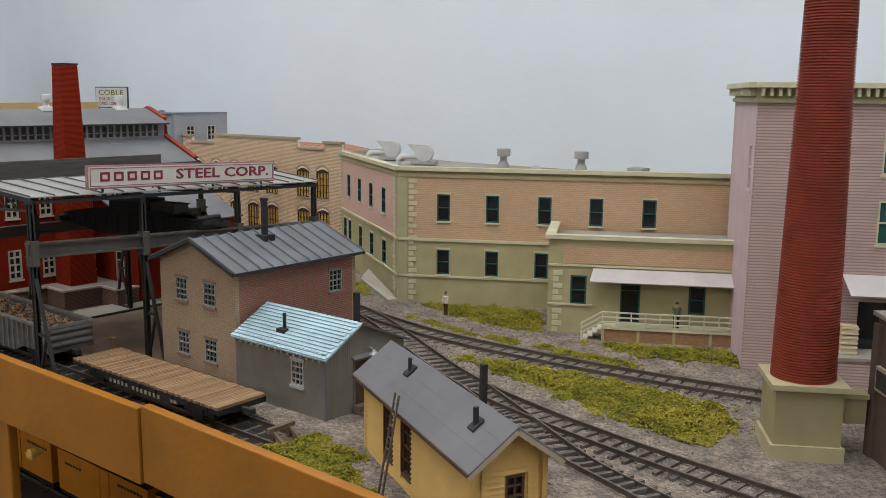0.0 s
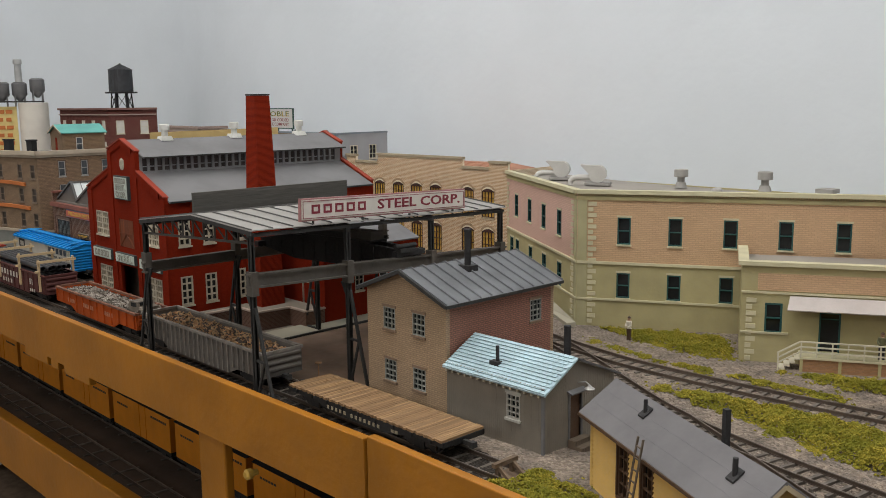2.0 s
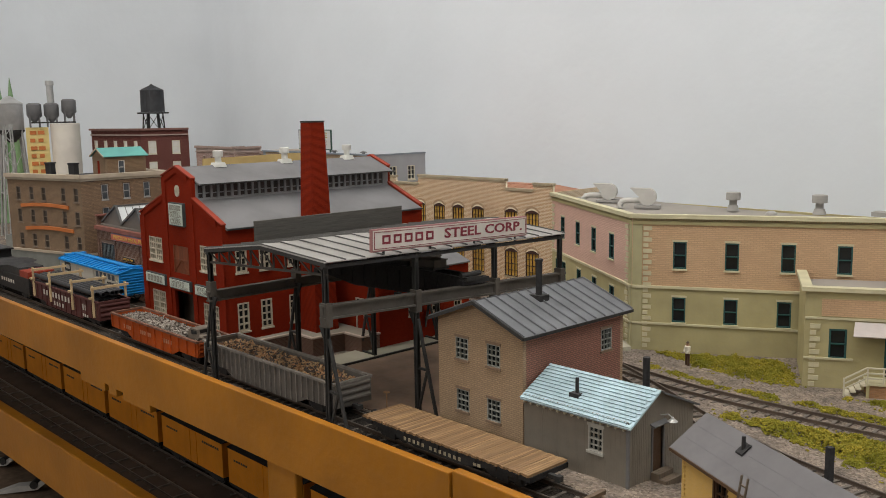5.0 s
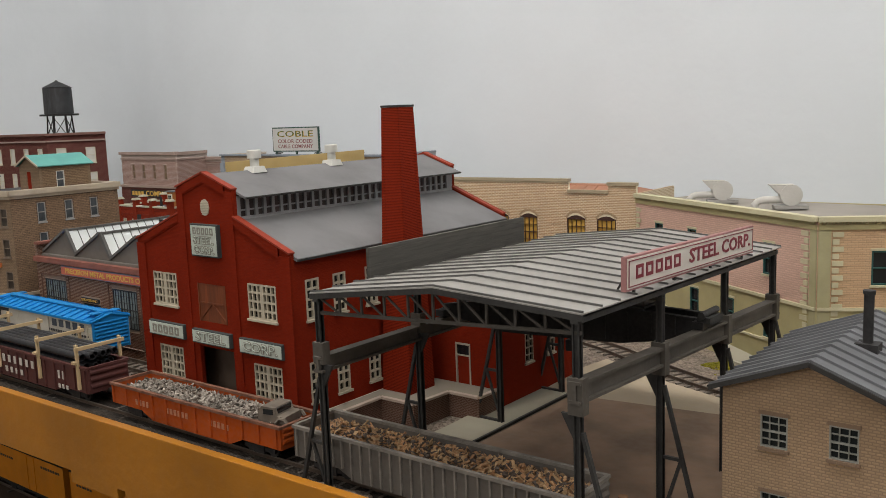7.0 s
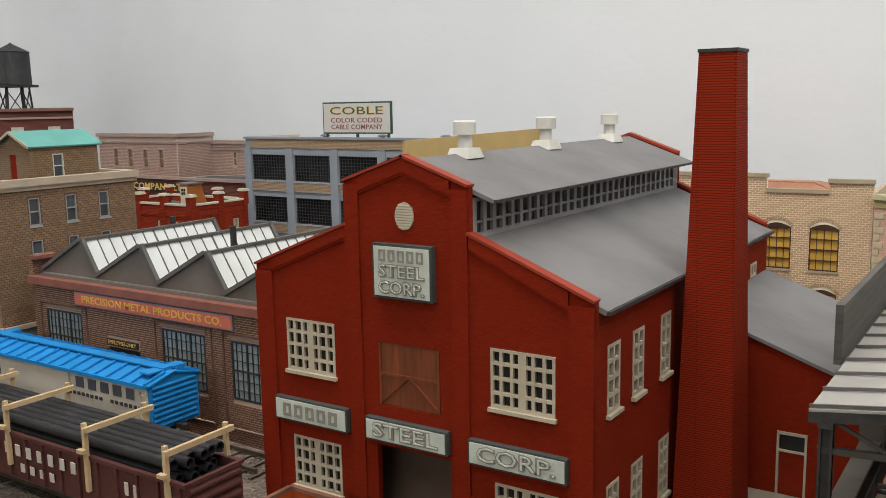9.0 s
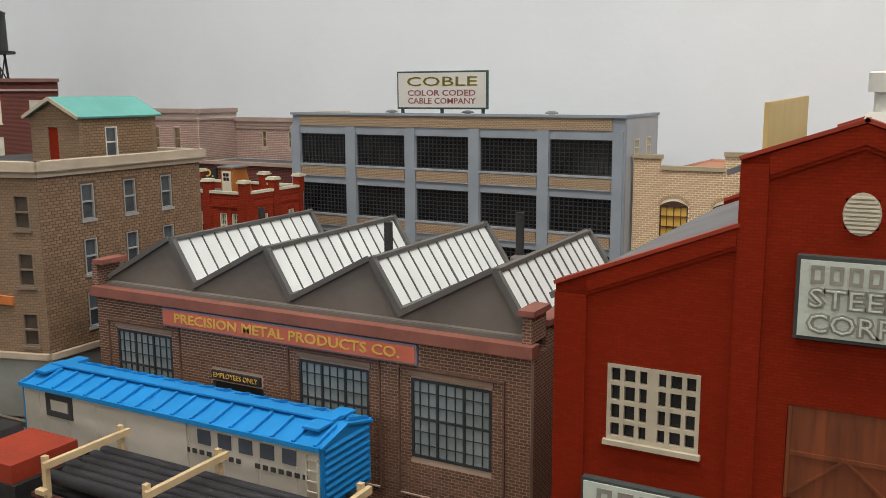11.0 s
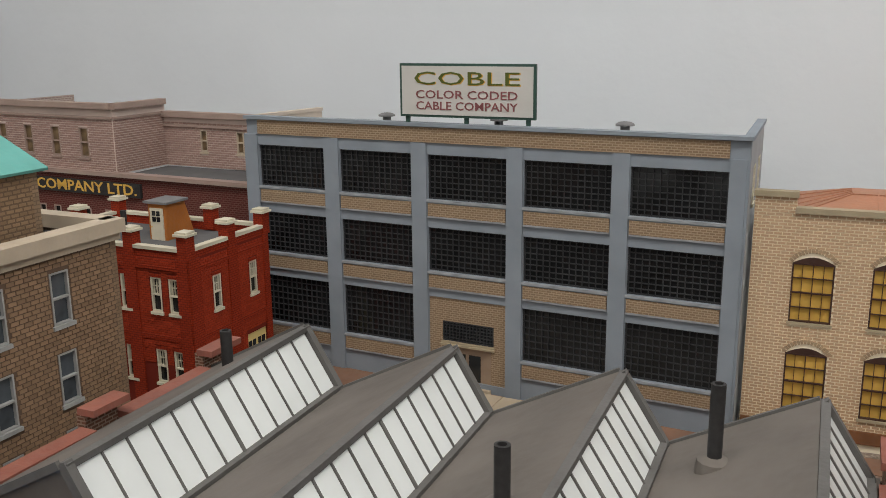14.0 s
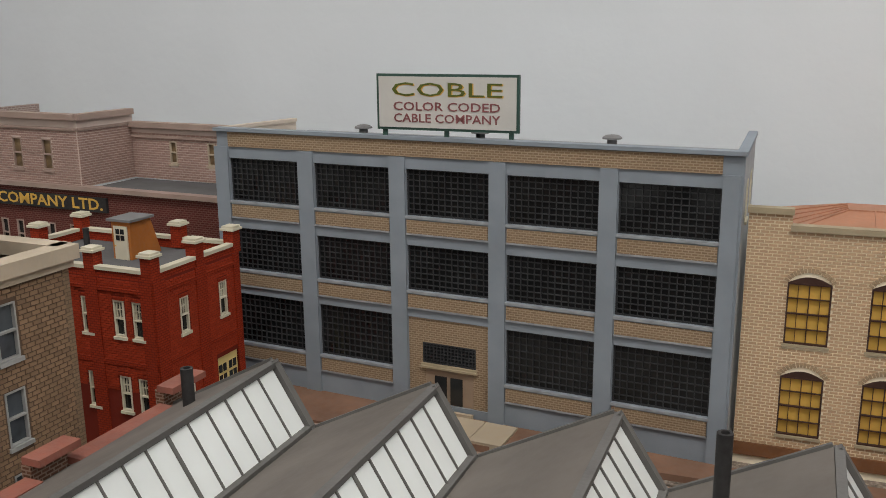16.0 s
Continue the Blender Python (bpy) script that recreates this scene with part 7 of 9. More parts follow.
            part("edge_trim", Mesh().bar((xs + k, y, zb + 0.0004), (xt + k, y, zt + 0.0006), 0.0012, 0.0024), "edge_grey", b)
        # glass side: frame, mullions and panes
        nn = Vector((zt - zb, 0, xe - xt)).normalized()
        top, bot = Vector((xt, 0, zt + 0.0006)), Vector((xe, 0, zb + 0.0006))
        at = lambda f, y, o=0.0: tuple(top + (bot - top) * f + nn * o + Vector((lean(y), y, 0)))
        part("skylight_backing", Mesh().slab([at(0, ya + 0.001), at(0, yb - 0.001), at(1, yb - 0.001), at(1, ya + 0.001)], 0.0006), "pm_roof", b)
        for f in (0.04, 0.96):
            part("skylight_frame", Mesh().bar(at(f, ya - 0.001, 0.0010), at(f, yb + 0.001, 0.0010), 0.0026, 0.0020), "edge_grey", b)
        for y in (ya, yb):
            part("skylight_frame", Mesh().bar(at(0.0, y, 0.0008), at(1.0, y, 0.0008), 0.0028, 0.0030), "edge_grey", b)
        K = 12
        for k in range(K):
            y_a, y_b = ya + 0.002 + (yb - ya - 0.004) * k / K, ya + 0.002 + (yb - ya - 0.004) * (k + 1) / K
            part("skylight_pane", Mesh().slab([at(0.07, y_a, 0.0007), at(0.07, y_b, 0.0007), at(0.93, y_b, 0.0007), at(0.93, y_a, 0.0007)], 0.0005), "skylight", b)
            if k:
                w = 0.0012 if k == K // 2 else 0.0006
                part("mullion", Mesh().bar(at(0.06, y_a, 0.0009), at(0.94, y_a, 0.0009), w, 0.0008), "edge_grey", b)
    for x, y, z0, z1, r in ((-1.0566, 0.4225, 0.1068, 0.1232, 0.0021), (-1.0144, 0.4806, 0.0995, 0.1236, 0.0021), (-1.1846, 0.4832, 0.0985, 0.1160, 0.0021)):
        p1 = part("smoke_pipe", Mesh().lathe(x - x0, y - y0, [(z0, r), (z1, r), (z1 + 0.0001, r * 0.6), (z1 - 0.002, r * 0.6)], 12), "black", b, "black roof pipe", smooth=True)
        part("pipe_base", Mesh().lathe(x - x0, y - y0, [(z0 - 0.004, 0.0055), (z0 + 0.0010, 0.0048), (z0 + 0.0022, 0.0024)], 12), "pm_roof", p1, smooth=True)


M["pm_ledge"] = paint("pale_panel_ledge", (0.40, 0.29, 0.23), 0.75, 0.2, 200, 0.2)
M["pm_frame"] = paint("brown_brick_frame", (0.145, 0.078, 0.055), 0.75, 0.25, 300, 0.3)
M["pm_soldier"] = brick("soldier_brown_brick", (0.16, 0.08, 0.055), (0.25, 0.175, 0.135), 0.0012, 0.0030, 0.14, 0.75, 0.2, 0.0003, 0.2, 0.0)
M["edge_grey"] = paint("slate_grey_trim", (0.115, 0.112, 0.108), 0.6, 0.15, 60, 0.3)
sawtooth_works()


M["grey_sash"] = paint("greyed_white_sash", (0.34, 0.345, 0.34), 0.55, 0.15, 80, 0.25)


def tan_hotel():
    b = thing("tan_hotel", "tall tan brick building with pale cornice and green-roofed penthouse", "building", 0, 0, 0)
    r = place(-1.250, 0.380, 90)
    D, t = 0.1212, 0.003
    wy = [0.0275, 0.0580, 0.0870]
    hs = [(u, u + 0.0088, v, v + 0.0200) for u in wy for v in (0.1140, 0.0828, 0.0520)]
    wall(b, "wall", r, D - t, 0.1430, "tan_mortar", hs, t, 0.0)
    brick_skin(b, r, D - t, 0.1400, [(h[0] - 0.0008, h[1] + 0.0008, h[2] - 0.0017, h[3] + 0.0002) for h in hs], 0.0038, 0.0018, 0.00046, "tan_single", 0.0434, (0.0, 0.070, 0.085, 0.140))
    for h in hs:
        window(b, r, h[0], h[2], 0.0088, 0.0200, 1, 2, "grey_sash", "pane_grey", 0.0007, 0.0005, "grey_sash", rail=0.0008)
    fl = 0.158
    f = place(-1.4019, 0.3364, 16.0)
    fu = [0.0186, 0.0474, 0.0740, 0.1158, 0.1424]
    fh = [(u, u + 0.0098, v, v + 0.0185) for u in fu for v in (0.1120, 0.0805, 0.0470)]
    wall(b, "wall", f, fl, 0.1430, "tan_plain", fh, t, 0.0)
    for h in fh:
        window(b, f, h[0], h[2], 0.0098, 0.0185, 1, 2, "dull_sash", "dull_pane", 0.0008, 0.0005, "dull_sash", rail=0.0009)
    for z, ua in ((0.1040, 0.029), (0.0722, 0.036)):
        arc = [(ua + 0.102 * k / 10, z + 0.0024 * math.sin(math.pi * k / 10)) for k in range(11)]
        part("orange_band", Mesh().prism([(u, q - 0.0022) for u, q in arc] + [(u, q + 0.0024) for u, q in arc[::-1]], -0.0022, 0.0002, "y"), "orange_band", b, "orange sign band", f)
    for m, ln in ((r, D), (f, fl)):
        strip(b, m, -0.001, ln + 0.001, 0.1400, 0.1432, 0.0020, "tan_trim", "cornice"), strip(b, m, -0.002, ln + 0.002, 0.1432, 0.1485, 0.0042, "tan_trim", "cornice", 0.0045)
        strip(b, m, 0.0, ln, 0.006, 0.0400, 0.0014, "grey_base", "stone_base"), strip(b, m, 0, ln, 0.0400, 0.0432, 0.0030, "tan_trim")
    wall(b, "wall", place(-1.250, 0.5012, 180), 0.15, 0.1430, "tan_plain", (), t)
    part("cornice", Mesh().box(0, 0.15, -0.003, 0.0045, 0.1430, 0.1485), "tan_trim", b, "", place(-1.250, 0.5012, 180))
    part("roof", Mesh().prism([(-1.398, 0.342), (-1.2545, 0.384), (-1.2545, 0.4965), (-1.398, 0.4965)], 0.1405, 0.1420), "black", b, "black flat roof")
    # penthouse
    px0, px1, py0, py1 = -1.305, -1.2635, 0.4205, 0.4790
    ph = thing("penthouse", "small tan brick penthouse with sea-green gable roof", "penthouse", px0, py0, 0.1420)
    W, Dp = px1 - px0, py1 - py0
    gab = [(0, 0.0290), (W / 2, 0.0390), (W, 0.0290)]
    ms = four_walls(ph, W, Dp, [gab, 0.029, gab, 0.029], ["tan_plain", "tan", "tan_plain", "tan_plain"], [[(0.015, 0.0235, 0.0, 0.0225)], [(0.0155, 0.0245, 0.0045, 0.0225)], (), ()])
    window(ph, ms[1], 0.0155, 0.0045, 0.009, 0.018, 1, 2, "white", "pane_grey", 0.0007, 0.0005, "white", rail=0.0008)
    part("door", Mesh().box(0.0152, 0.0233, 0.0006, 0.0016, 0.0, 0.0223), "steel_red_plain", ph, "small red door")
    o = 0.003
    for s in (0, 1):
        e = W + o if s else -o
        part("roof", Mesh().slab([(W / 2, -o, 0.0402), (e, -o, 0.0402 - 0.010 * (W / 2 + o) / (W / 2)), (e, Dp + o, 0.0402 - 0.010 * (W / 2 + o) / (W / 2)), (W / 2, Dp + o, 0.0402)], 0.0012), "teal_roof", ph, "sea-green roof")
    part("rake_board", Mesh().bar((-o, -o, 0.0282), (W / 2, -o, 0.0392), 0.0008, 0.0020).bar((W / 2, -o, 0.0392), (W + o, -o, 0.0282), 0.0008, 0.0020), "tan_trim", ph)
    for k in range(2):
        c = thing("roof_chimney", "small black chimney on the flat roof", "chimney", -1.335 + 0.055 * k * -1, 0.405 - 0.012 * k, 0.1420, 16, "roof chimneys")
        part("shaft", Mesh().box(-0.006, 0.006, -0.004, 0.004, 0, 0.017).box(-0.007, 0.007, -0.005, 0.005, 0.017, 0.019), "black", c)


M["orange_band"] = paint("orange_sign_paint", (0.56, 0.17, 0.04), 0.55, 0.12)
tan_hotel()


def fire_hall():
    b = thing("fire_hall", "scarlet brick hall with crenellated parapet and cream caps", "building", -1.4180, 0.6040, 0, 0)
    W, D, z = 0.1155, 0.0735, 0.1012
    fu = [0.0120, 0.0320, 0.0680, 0.0893, 0.1017]
    fh = [(a, a + 0.0070, v, v + 0.0195) for a in fu for v in (0.0705, 0.0292)]
    ru = [0.0165, 0.0500]
    rh = [(a, a + 0.0068, 0.0687, 0.0882) for a in ru] + [(0.0170, 0.0238, 0.0245, 0.0440), (0.0450, 0.0640, 0.0, 0.0448)]
    ms = four_walls(b, W, D, [z, z, z, z], ["cren_dark", "cren_dark", "cren", "cren"], [fh, rh, (), ()])
    brick_skin(b, ms[0], W, z, [(h[0] - 0.0009, h[1] + 0.0009, h[2] - 0.0017, h[3] + 0.0019) for h in fh], 0.0029, 0.00135, 0.00030, "cren_single", 0.04, (0.06, 0.1155, 0.07, 0.105))
    brick_skin(b, ms[1], D - 0.006, z, [(h[0] - 0.0009, h[1] + 0.0009, h[2] - 0.0017, h[3] + 0.0019) for h in rh], 0.0029, 0.00135, 0.00030, "cren_single", 0.0)
    for m, group, w in ((ms[0], fh, 0.0070), (ms[1], rh[:3], 0.0068)):
        for h in group:
            wn = window(b, m, h[0], h[2], w, 0.0195, 1, 2, "cream_trim", "pane", 0.0009, 0.0005, "cream_trim", rail=0.0009, lintel="cren")
            mu = Mesh()
            for k in range(1, 4):
                mu.box(w * k / 4 - 0.0002, w * k / 4 + 0.0002, 0.0003, 0.0011, 0.0100, 0.0187)
            mu.box(0.0008, w - 0.0008, 0.0004, 0.0010, 0.0142, 0.0146)
            part("glazing_bar", mu, "cream_trim", wn)
    d = part("engine_door", Mesh().box(0.0452, 0.0638, 0.0008, 0.0018, 0.0, 0.0446), "silo_sign", b, "cream yellow double door with small panes", ms[1])
    for i in range(2):
        for j in range(3):
            for k in range(2):
                part("door_pane", Mesh().box(0.0464 + i * 0.0092 + k * 0.0038, 0.0492 + i * 0.0092 + k * 0.0038, 0.0004, 0.0009, 0.023 + j * 0.0062, 0.0275 + j * 0.0062), "pane", d)
    # merlons at the corners and in the middle of each side, low parapet between
    q = 0.0033
    mx, my = [-0.0008, 0.0365, 0.0727, W - 2 * q + 0.0008], [-0.0008, 0.0345, D - 2 * q + 0.0008]
    spots = [(x, my[0]) for x in mx] + [(x, my[2]) for x in mx] + [(mx[0], my[1]), (mx[3], my[1])]
    for x, y in spots:
        ml = part("merlon", Mesh().box(x, x + 2 * q, y, y + 2 * q, z, z + 0.0128), "cren", b)
        part("merlon_cap", Mesh().box(x - 0.0012, x + 2 * q + 0.0012, y - 0.0012, y + 2 * q + 0.0012, z + 0.0129, z + 0.0142).box(x - 0.0004, x + 2 * q + 0.0004, y - 0.0004, y + 2 * q + 0.0004, z + 0.0142, z + 0.0154), "cream_trim", ml, "cream stone cap")
    for a, c in zip(mx, mx[1:]):
        for y in (0.0, D - 0.003):
            pr = part("parapet", Mesh().box(a + 2 * q, c, y, y + 0.003, z, z + 0.0040), "cren", b)
            part("coping", Mesh().box(a + 2 * q + 0.0001, c - 0.0001, y - 0.0008, y + 0.0038, z + 0.0041, z + 0.0060), "cream_trim", pr)
    for a, c in zip(my, my[1:]):
        for x in (0.0, W - 0.003):
            pr = part("parapet", Mesh().box(x, x + 0.003, a + 2 * q, c, z, z + 0.0040), "cren", b)
            part("coping", Mesh().box(x - 0.0008, x + 0.0038, a + 2 * q + 0.0001, c - 0.0001, z + 0.0041, z + 0.0060), "cream_trim", pr)
    for m, spans, ln in ((ms[0], ((0.0, 0.0075), (0.0355, 0.0440), (0.0717, 0.0802), (W - 0.0075, W)), W), (ms[1], ((-0.003, 0.0060), (0.0305, 0.0390), (0.0640, 0.0675)), 0.0675)):
        for a, c in spans:
            strip(b, m, a, c, 0.0, z, 0.0010, "cren", "pilaster")
        strip(b, m, 0.0, ln, 0.0545, 0.0570, 0.0007, "cren", "belt_course"), strip(b, m, 0, ln, 0.0945, 0.0965, 0.0009, "cren", "belt_course")
    part("roof", Mesh().box(0.003, W - 0.003, 0.003, D - 0.003, z - 0.003, z - 0.0012), "roof_dark", b)
    h = thing("roof_hatch_house", "orange roof stair house with cream door", "hatch", -1.3610, 0.6420, z - 0.0012, 0)
    part("body", Mesh().prism([(0, 0), (0.0240, 0), (0.0165, 0.0215), (0, 0.0215)], 0, 0.0130, "x"), "orange", h)
    part("cap", Mesh().box(-0.0020, 0.0150, -0.0018, 0.0180, 0.0216, 0.0230), "roof_grey", h)
    dd = part("door", Mesh().box(0.0018, 0.0112, -0.0008, -0.0001, 0.0, 0.0190), "cream_trim", h, "cream door with four small panes")
    for i in range(2):
        for j in range(2):
            part("door_pane", Mesh().box(0.0036 + i * 0.0032, 0.0060 + i * 0.0032, -0.0012, -0.0007, 0.0110 + j * 0.0036, 0.0138 + j * 0.0036), "pane", dd)
    part("door_knob", Mesh().box(0.0024, 0.0030, -0.0014, -0.0007, 0.0075, 0.0081), "gold", dd)
    part("roof_pipe", Mesh().lathe(0.028, 0.048, [(z - 0.002, 0.0018), (z + 0.012, 0.0018)], 10), "black", b, "thin dark roof pipe", smooth=True)


fire_hall()


def mauve_block():
    b = thing("mauve_block", "mauve brick block over a dark brick shop front", "building", 0, 0, 0)
    hs = [(u, u + 0.0098, 0.1268, 0.1495) for u in (0.0300, 0.0600, 0.0905, 0.1214)]
    f = place(-1.6421, 0.7575, -3.5)
    wall(b, "upper_wall", f, 0.1575, 0.1635, "mauve_mortar", hs, 0.003, 0.116)
    for h in hs:
        window(b, f, h[0], h[2], 0.0098, 0.0227, 1, 2, "mauve_trim", "curtain", 0.0010, 0.0006, "mauve_trim", rail=0.0010)
    s = place(-1.4845, 0.7478, 88)
    wall(b, "side_wall", s, 0.0545, 0.1635, "mauve_mortar", (), 0.003, 0.116)
    g = place(-1.4838, 0.8005, -3)
    gh = [(0.0375, 0.0445, 0.1283, 0.1450), (0.0730, 0.0800, 0.1283, 0.1450)]
    wall(b, "upper_wall", g, 0.145, 0.1540, "mauve_mortar", gh, 0.003, 0.116)
    for h in gh:
        window(b, g, h[0], h[2], 0.0070, 0.0167, 1, 2, "tan_trim", "curtain", 0.0010, 0.0006, "tan_trim", rail=0.0010)
    wall(b, "side_wall", place(-1.6390, 0.860, -91.5), 0.1020, 0.1635, "mauve", (), 0.003, 0.116)
    skip = lambda hh: [(h[0] - 0.0001, h[1] + 0.0001, h[2] - 0.0017, h[3] + 0.0001) for h in hh]
    for m, ln, hh, top in ((f, 0.1575, hs, 0.156), (s, 0.0545, (), 0.156), (g, 0.145, gh, 0.151)):
        brick_skin(b, m, ln, top, skip(hh), 0.0042, 0.00180, 0.00046, "mauve_single", 0.1160, (0.0, 0.05, 0.13, 0.158) if m is f else None)
    for m, ln, z in ((f, 0.1575, 0.1638), (s, 0.052, 0.1638), (g, 0.145, 0.1542)):
        strip(b, m, -0.001 if m is not g else 0.001, ln + 0.001, z, z + 0.0042, 0.0036, "mauve_trim", "cornice", 0.004), strip(b, m, 0.0, ln, z - 0.0074, z - 0.0056, 0.0016, "mauve_trim")
    part("roof", Mesh().prism([(-1.636, 0.762), (-1.49, 0.753), (-1.484, 0.805), (-1.34, 0.80), (-1.34, 0.86), (-1.636, 0.86)], 0.140, 0.142), "roof_dark", b)
    # lower shop storey in front
    lo = place(-1.640, 0.7520, -1.6)
    lh = [(u, u + 0.0075, 0.066, 0.088) for u in (0.070, 0.086, 0.118, 0.140, 0.20, 0.23)]
    wall(b, "lower_wall", lo, 0.285, 0.114, "darkbrick", lh, 0.003, 0.0)
    for h in lh:
        window(b, lo, h[0], h[2], 0.0075, 0.022, 1, 2, "mauve_trim", "pane", 0.0010, 0.0006, "mauve_trim", rail=0.0010)
    strip(b, lo, 0.0, 0.285, 0.1140, 0.1172, 0.0030, "mauve_trim", "cornice", 0.0045)
    part("lower_roof", Mesh().prism([(-1.48, 0.752), (-1.35, 0.748), (-1.35, 0.798), (-1.48, 0.799)], 0.1140, 0.1155), "roof_dark", b)
    sg = part("sign_board", Mesh().box(0.030, 0.1790, -0.0024, -0.0002, 0.0995, 0.1100), "black", b, "black sign board with yellow letters", lo)
    lettering(sg, "COMPANY LTD.", pose(0.1240, -0.0025, 0.1047), 0.0112, "gold", 0.103, 0.0001, 0.0002)
    bars(sg, pose(0.0500, -0.0024, 0.1047), blocks(4, 0.0085, 0.7), 0.0066, "gold")


mauve_block()


def tank_hotel():
    b = thing("dark_red_block", "dark red brick block with pale windows far behind", "building", 0, 0, 0)
    segs = [((-1.985, 0.697), (-1.80, 0.722)), ((-1.80, 0.722), (-1.757, 0.803))]
    for i, (a, c) in enumerate(segs):
        ln = math.dist(a, c)
        m = place(a[0], a[1], math.degrees(math.atan2(c[1] - a[1], c[0] - a[0])))
        n = 5 if i == 0 else 2
        wds = [(ln * (k + 0.28) / n, ln * (k + 0.62) / n, v, v + 0.026) for k in range(n) for v in (0.150, 0.108)]
        wall(b, "wall", m, ln, 0.197, "darkbrick", wds, 0.003, 0.0)
        for h in wds:
            window(b, m, h[0], h[2], h[1] - h[0], 0.026, 1, 2, "cream_trim", "white", 0.0012, 0.0007, "cream_trim")
        strip(b, m, 0, ln, 0.1865, 0.1890, 0.0030, "mauve_trim"), strip(b, m, -0.001, ln + 0.001, 0.1970, 0.2010, 0.0050, "mauve_dark", "cornice", 0.004)
    part("roof", Mesh().prism([(-1.985, 0.70), (-1.80, 0.725), (-1.76, 0.803), (-1.985, 0.82)], 0.188, 0.190), "roof_dark", b)
    t = thing("water_tank", "black roof water tank on a braced steel stand", "water tank", -1.828, 0.764, 0.1905)
    part("tank", Mesh().lathe(0, 0, [(0.043, 0.0238), (0.0865, 0.0232), (0.0868, 0.0245), (0.0975, 0.0030), (0.0995, 0.0010)], 22), "tank_black", t, "black staved tank with conical lid", smooth=True)
    part("platform", Mesh().lathe(0, 0, [(0.0395, 0.0315), (0.0425, 0.0315)], 18), "black", t)
    for k in range(6):
        a = k * math.pi / 3
        part("leg", Mesh().bar((0.022 * math.cos(a), 0.022 * math.sin(a), 0), (0.019 * math.cos(a), 0.019 * math.sin(a), 0.0395), 0.0026), "black", t)
        c = a + math.pi / 3
        part("brace", Mesh().bar((0.022 * math.cos(a), 0.022 * math.sin(a), 0.004), (0.019 * math.cos(c), 0.019 * math.sin(c), 0.036), 0.0012), "black", t)


M["mauve_dark"] = paint("brown_cornice", (0.20, 0.10, 0.08), 0.65, 0.12)
M["tank_black"] = planks("black_tank_staves", (0.035, 0.037, 0.042), 0.003, 0.6, 0.25, 0, (60, 300), 0.0002)
tank_hotel()


def silos():
    b = thing("grain_silo", "white concrete silo with a pale yellow painted bin", "silo", -2.0518, 0.668, 0)
    part("cylinder", Mesh().lathe(0, 0, [(0, 0.0296), (0.2125, 0.0296), (0.2135, 0.0280)], 32), "silo", b, "white concrete cylinder", smooth=True)
    m = pose(-0.0187, -0.0527, 0, 0, 0, 70.5)
    pn = part("yellow_bin", Mesh().box(-0.0224, 0.0224, 0.0, 0.030, 0.0, 0.2055), "silo_sign", b, "pale yellow panelled bin with orange marks", m)
    for k in range(6):
        part("bin_rib", Mesh().box(-0.0215 + k * 0.0086 - 0.0008, -0.0215 + k * 0.0086 + 0.0008, -0.0010, 0.0, 0.0, 0.2055), "silo_sign", pn)
    for j in range(8):
        for i in range(2):
            part("mark", Mesh().box(-0.015 + i * 0.016, -0.005 + i * 0.016 + 0.003 * (j % 2), -0.0018, -0.0009, 0.075 + j * 0.0165, 0.083 + j * 0.0165), "orange_band", pn)
    for k, (x, y) in enumerate(((-2.0715, 0.6124), (-2.0601, 0.6446), (-2.0484, 0.6777))):
        t = thing("silo_hopper", "grey metal hopper on legs above the silo", "hopper", x, y, 0.2137 if k == 2 else 0.2056, 0, "silo hoppers")
        part("bin", Mesh().lathe(0, 0, [(0.010, 0.003), (0.024, 0.0150), (0.048, 0.0150), (0.051, 0.011)], 16), "iron_light", t, smooth=True)
        for i in range(4):
            a = i * math.pi / 2 + 0.5
            part("leg", Mesh().bar((0.013 * math.cos(a), 0.013 * math.sin(a), 0), (0.013 * math.cos(a), 0.013 * math.sin(a), 0.028), 0.0024), "iron_light", t)
        if k == 1:
            part("stack", Mesh().lathe(0, 0, [(0.050, 0.0075), (0.088, 0.0070), (0.0885, 0.0090), (0.098, 0.0085)], 14), "silver", t, smooth=True)
    part("catwalk", Mesh().bar((-0.022, -0.062, 0.2155), (0.010, 0.020, 0.2155), 0.020, 0.0030), "iron", b)
    w = thing("water_tower", "silver water tower on four tall legs", "water tower", -1.8703, 0.4985, 0.0)
    part("tank", Mesh().lathe(0, 0, [(0.183, 0.006), (0.190, 0.014), (0.202, 0.0234), (0.252, 0.0234), (0.2525, 0.0250), (0.267, 0.003)], 22), "silver", w, "silver tank with cone lid", smooth=True)
    part("tank_bottom", Mesh().lathe(0, 0, [(0.180, 0.006), (0.1895, 0.0145), (0.2015, 0.0237), (0.2035, 0.0237)], 22), "iron", w, "dark bowl-shaped bottom", smooth=True)
    for i in range(4):
        a = i * math.pi / 2 + 0.6
        part("leg", Mesh().bar((0.040 * math.cos(a), 0.040 * math.sin(a), 0), (0.022 * math.cos(a), 0.022 * math.sin(a), 0.204), 0.0034), "silver", w)
        c = a + math.pi / 2
        part("strut", Mesh().bar((0.033 * math.cos(a), 0.033 * math.sin(a), 0.085), (0.033 * math.cos(c), 0.033 * math.sin(c), 0.085), 0.0022), "silver", w)
        part("brace", Mesh().bar((0.033 * math.cos(a), 0.033 * math.sin(a), 0.085), (0.025 * math.cos(c), 0.025 * math.sin(c), 0.170), 0.0010), "silver", w)
    part("riser", Mesh().lathe(0, 0, [(0, 0.004), (0.166, 0.004)], 10), "silver", w, smooth=True)
    lt = thing("lattice_mast", "tall slender grey lattice mast", "mast", -1.66, 0.425, 0.0)
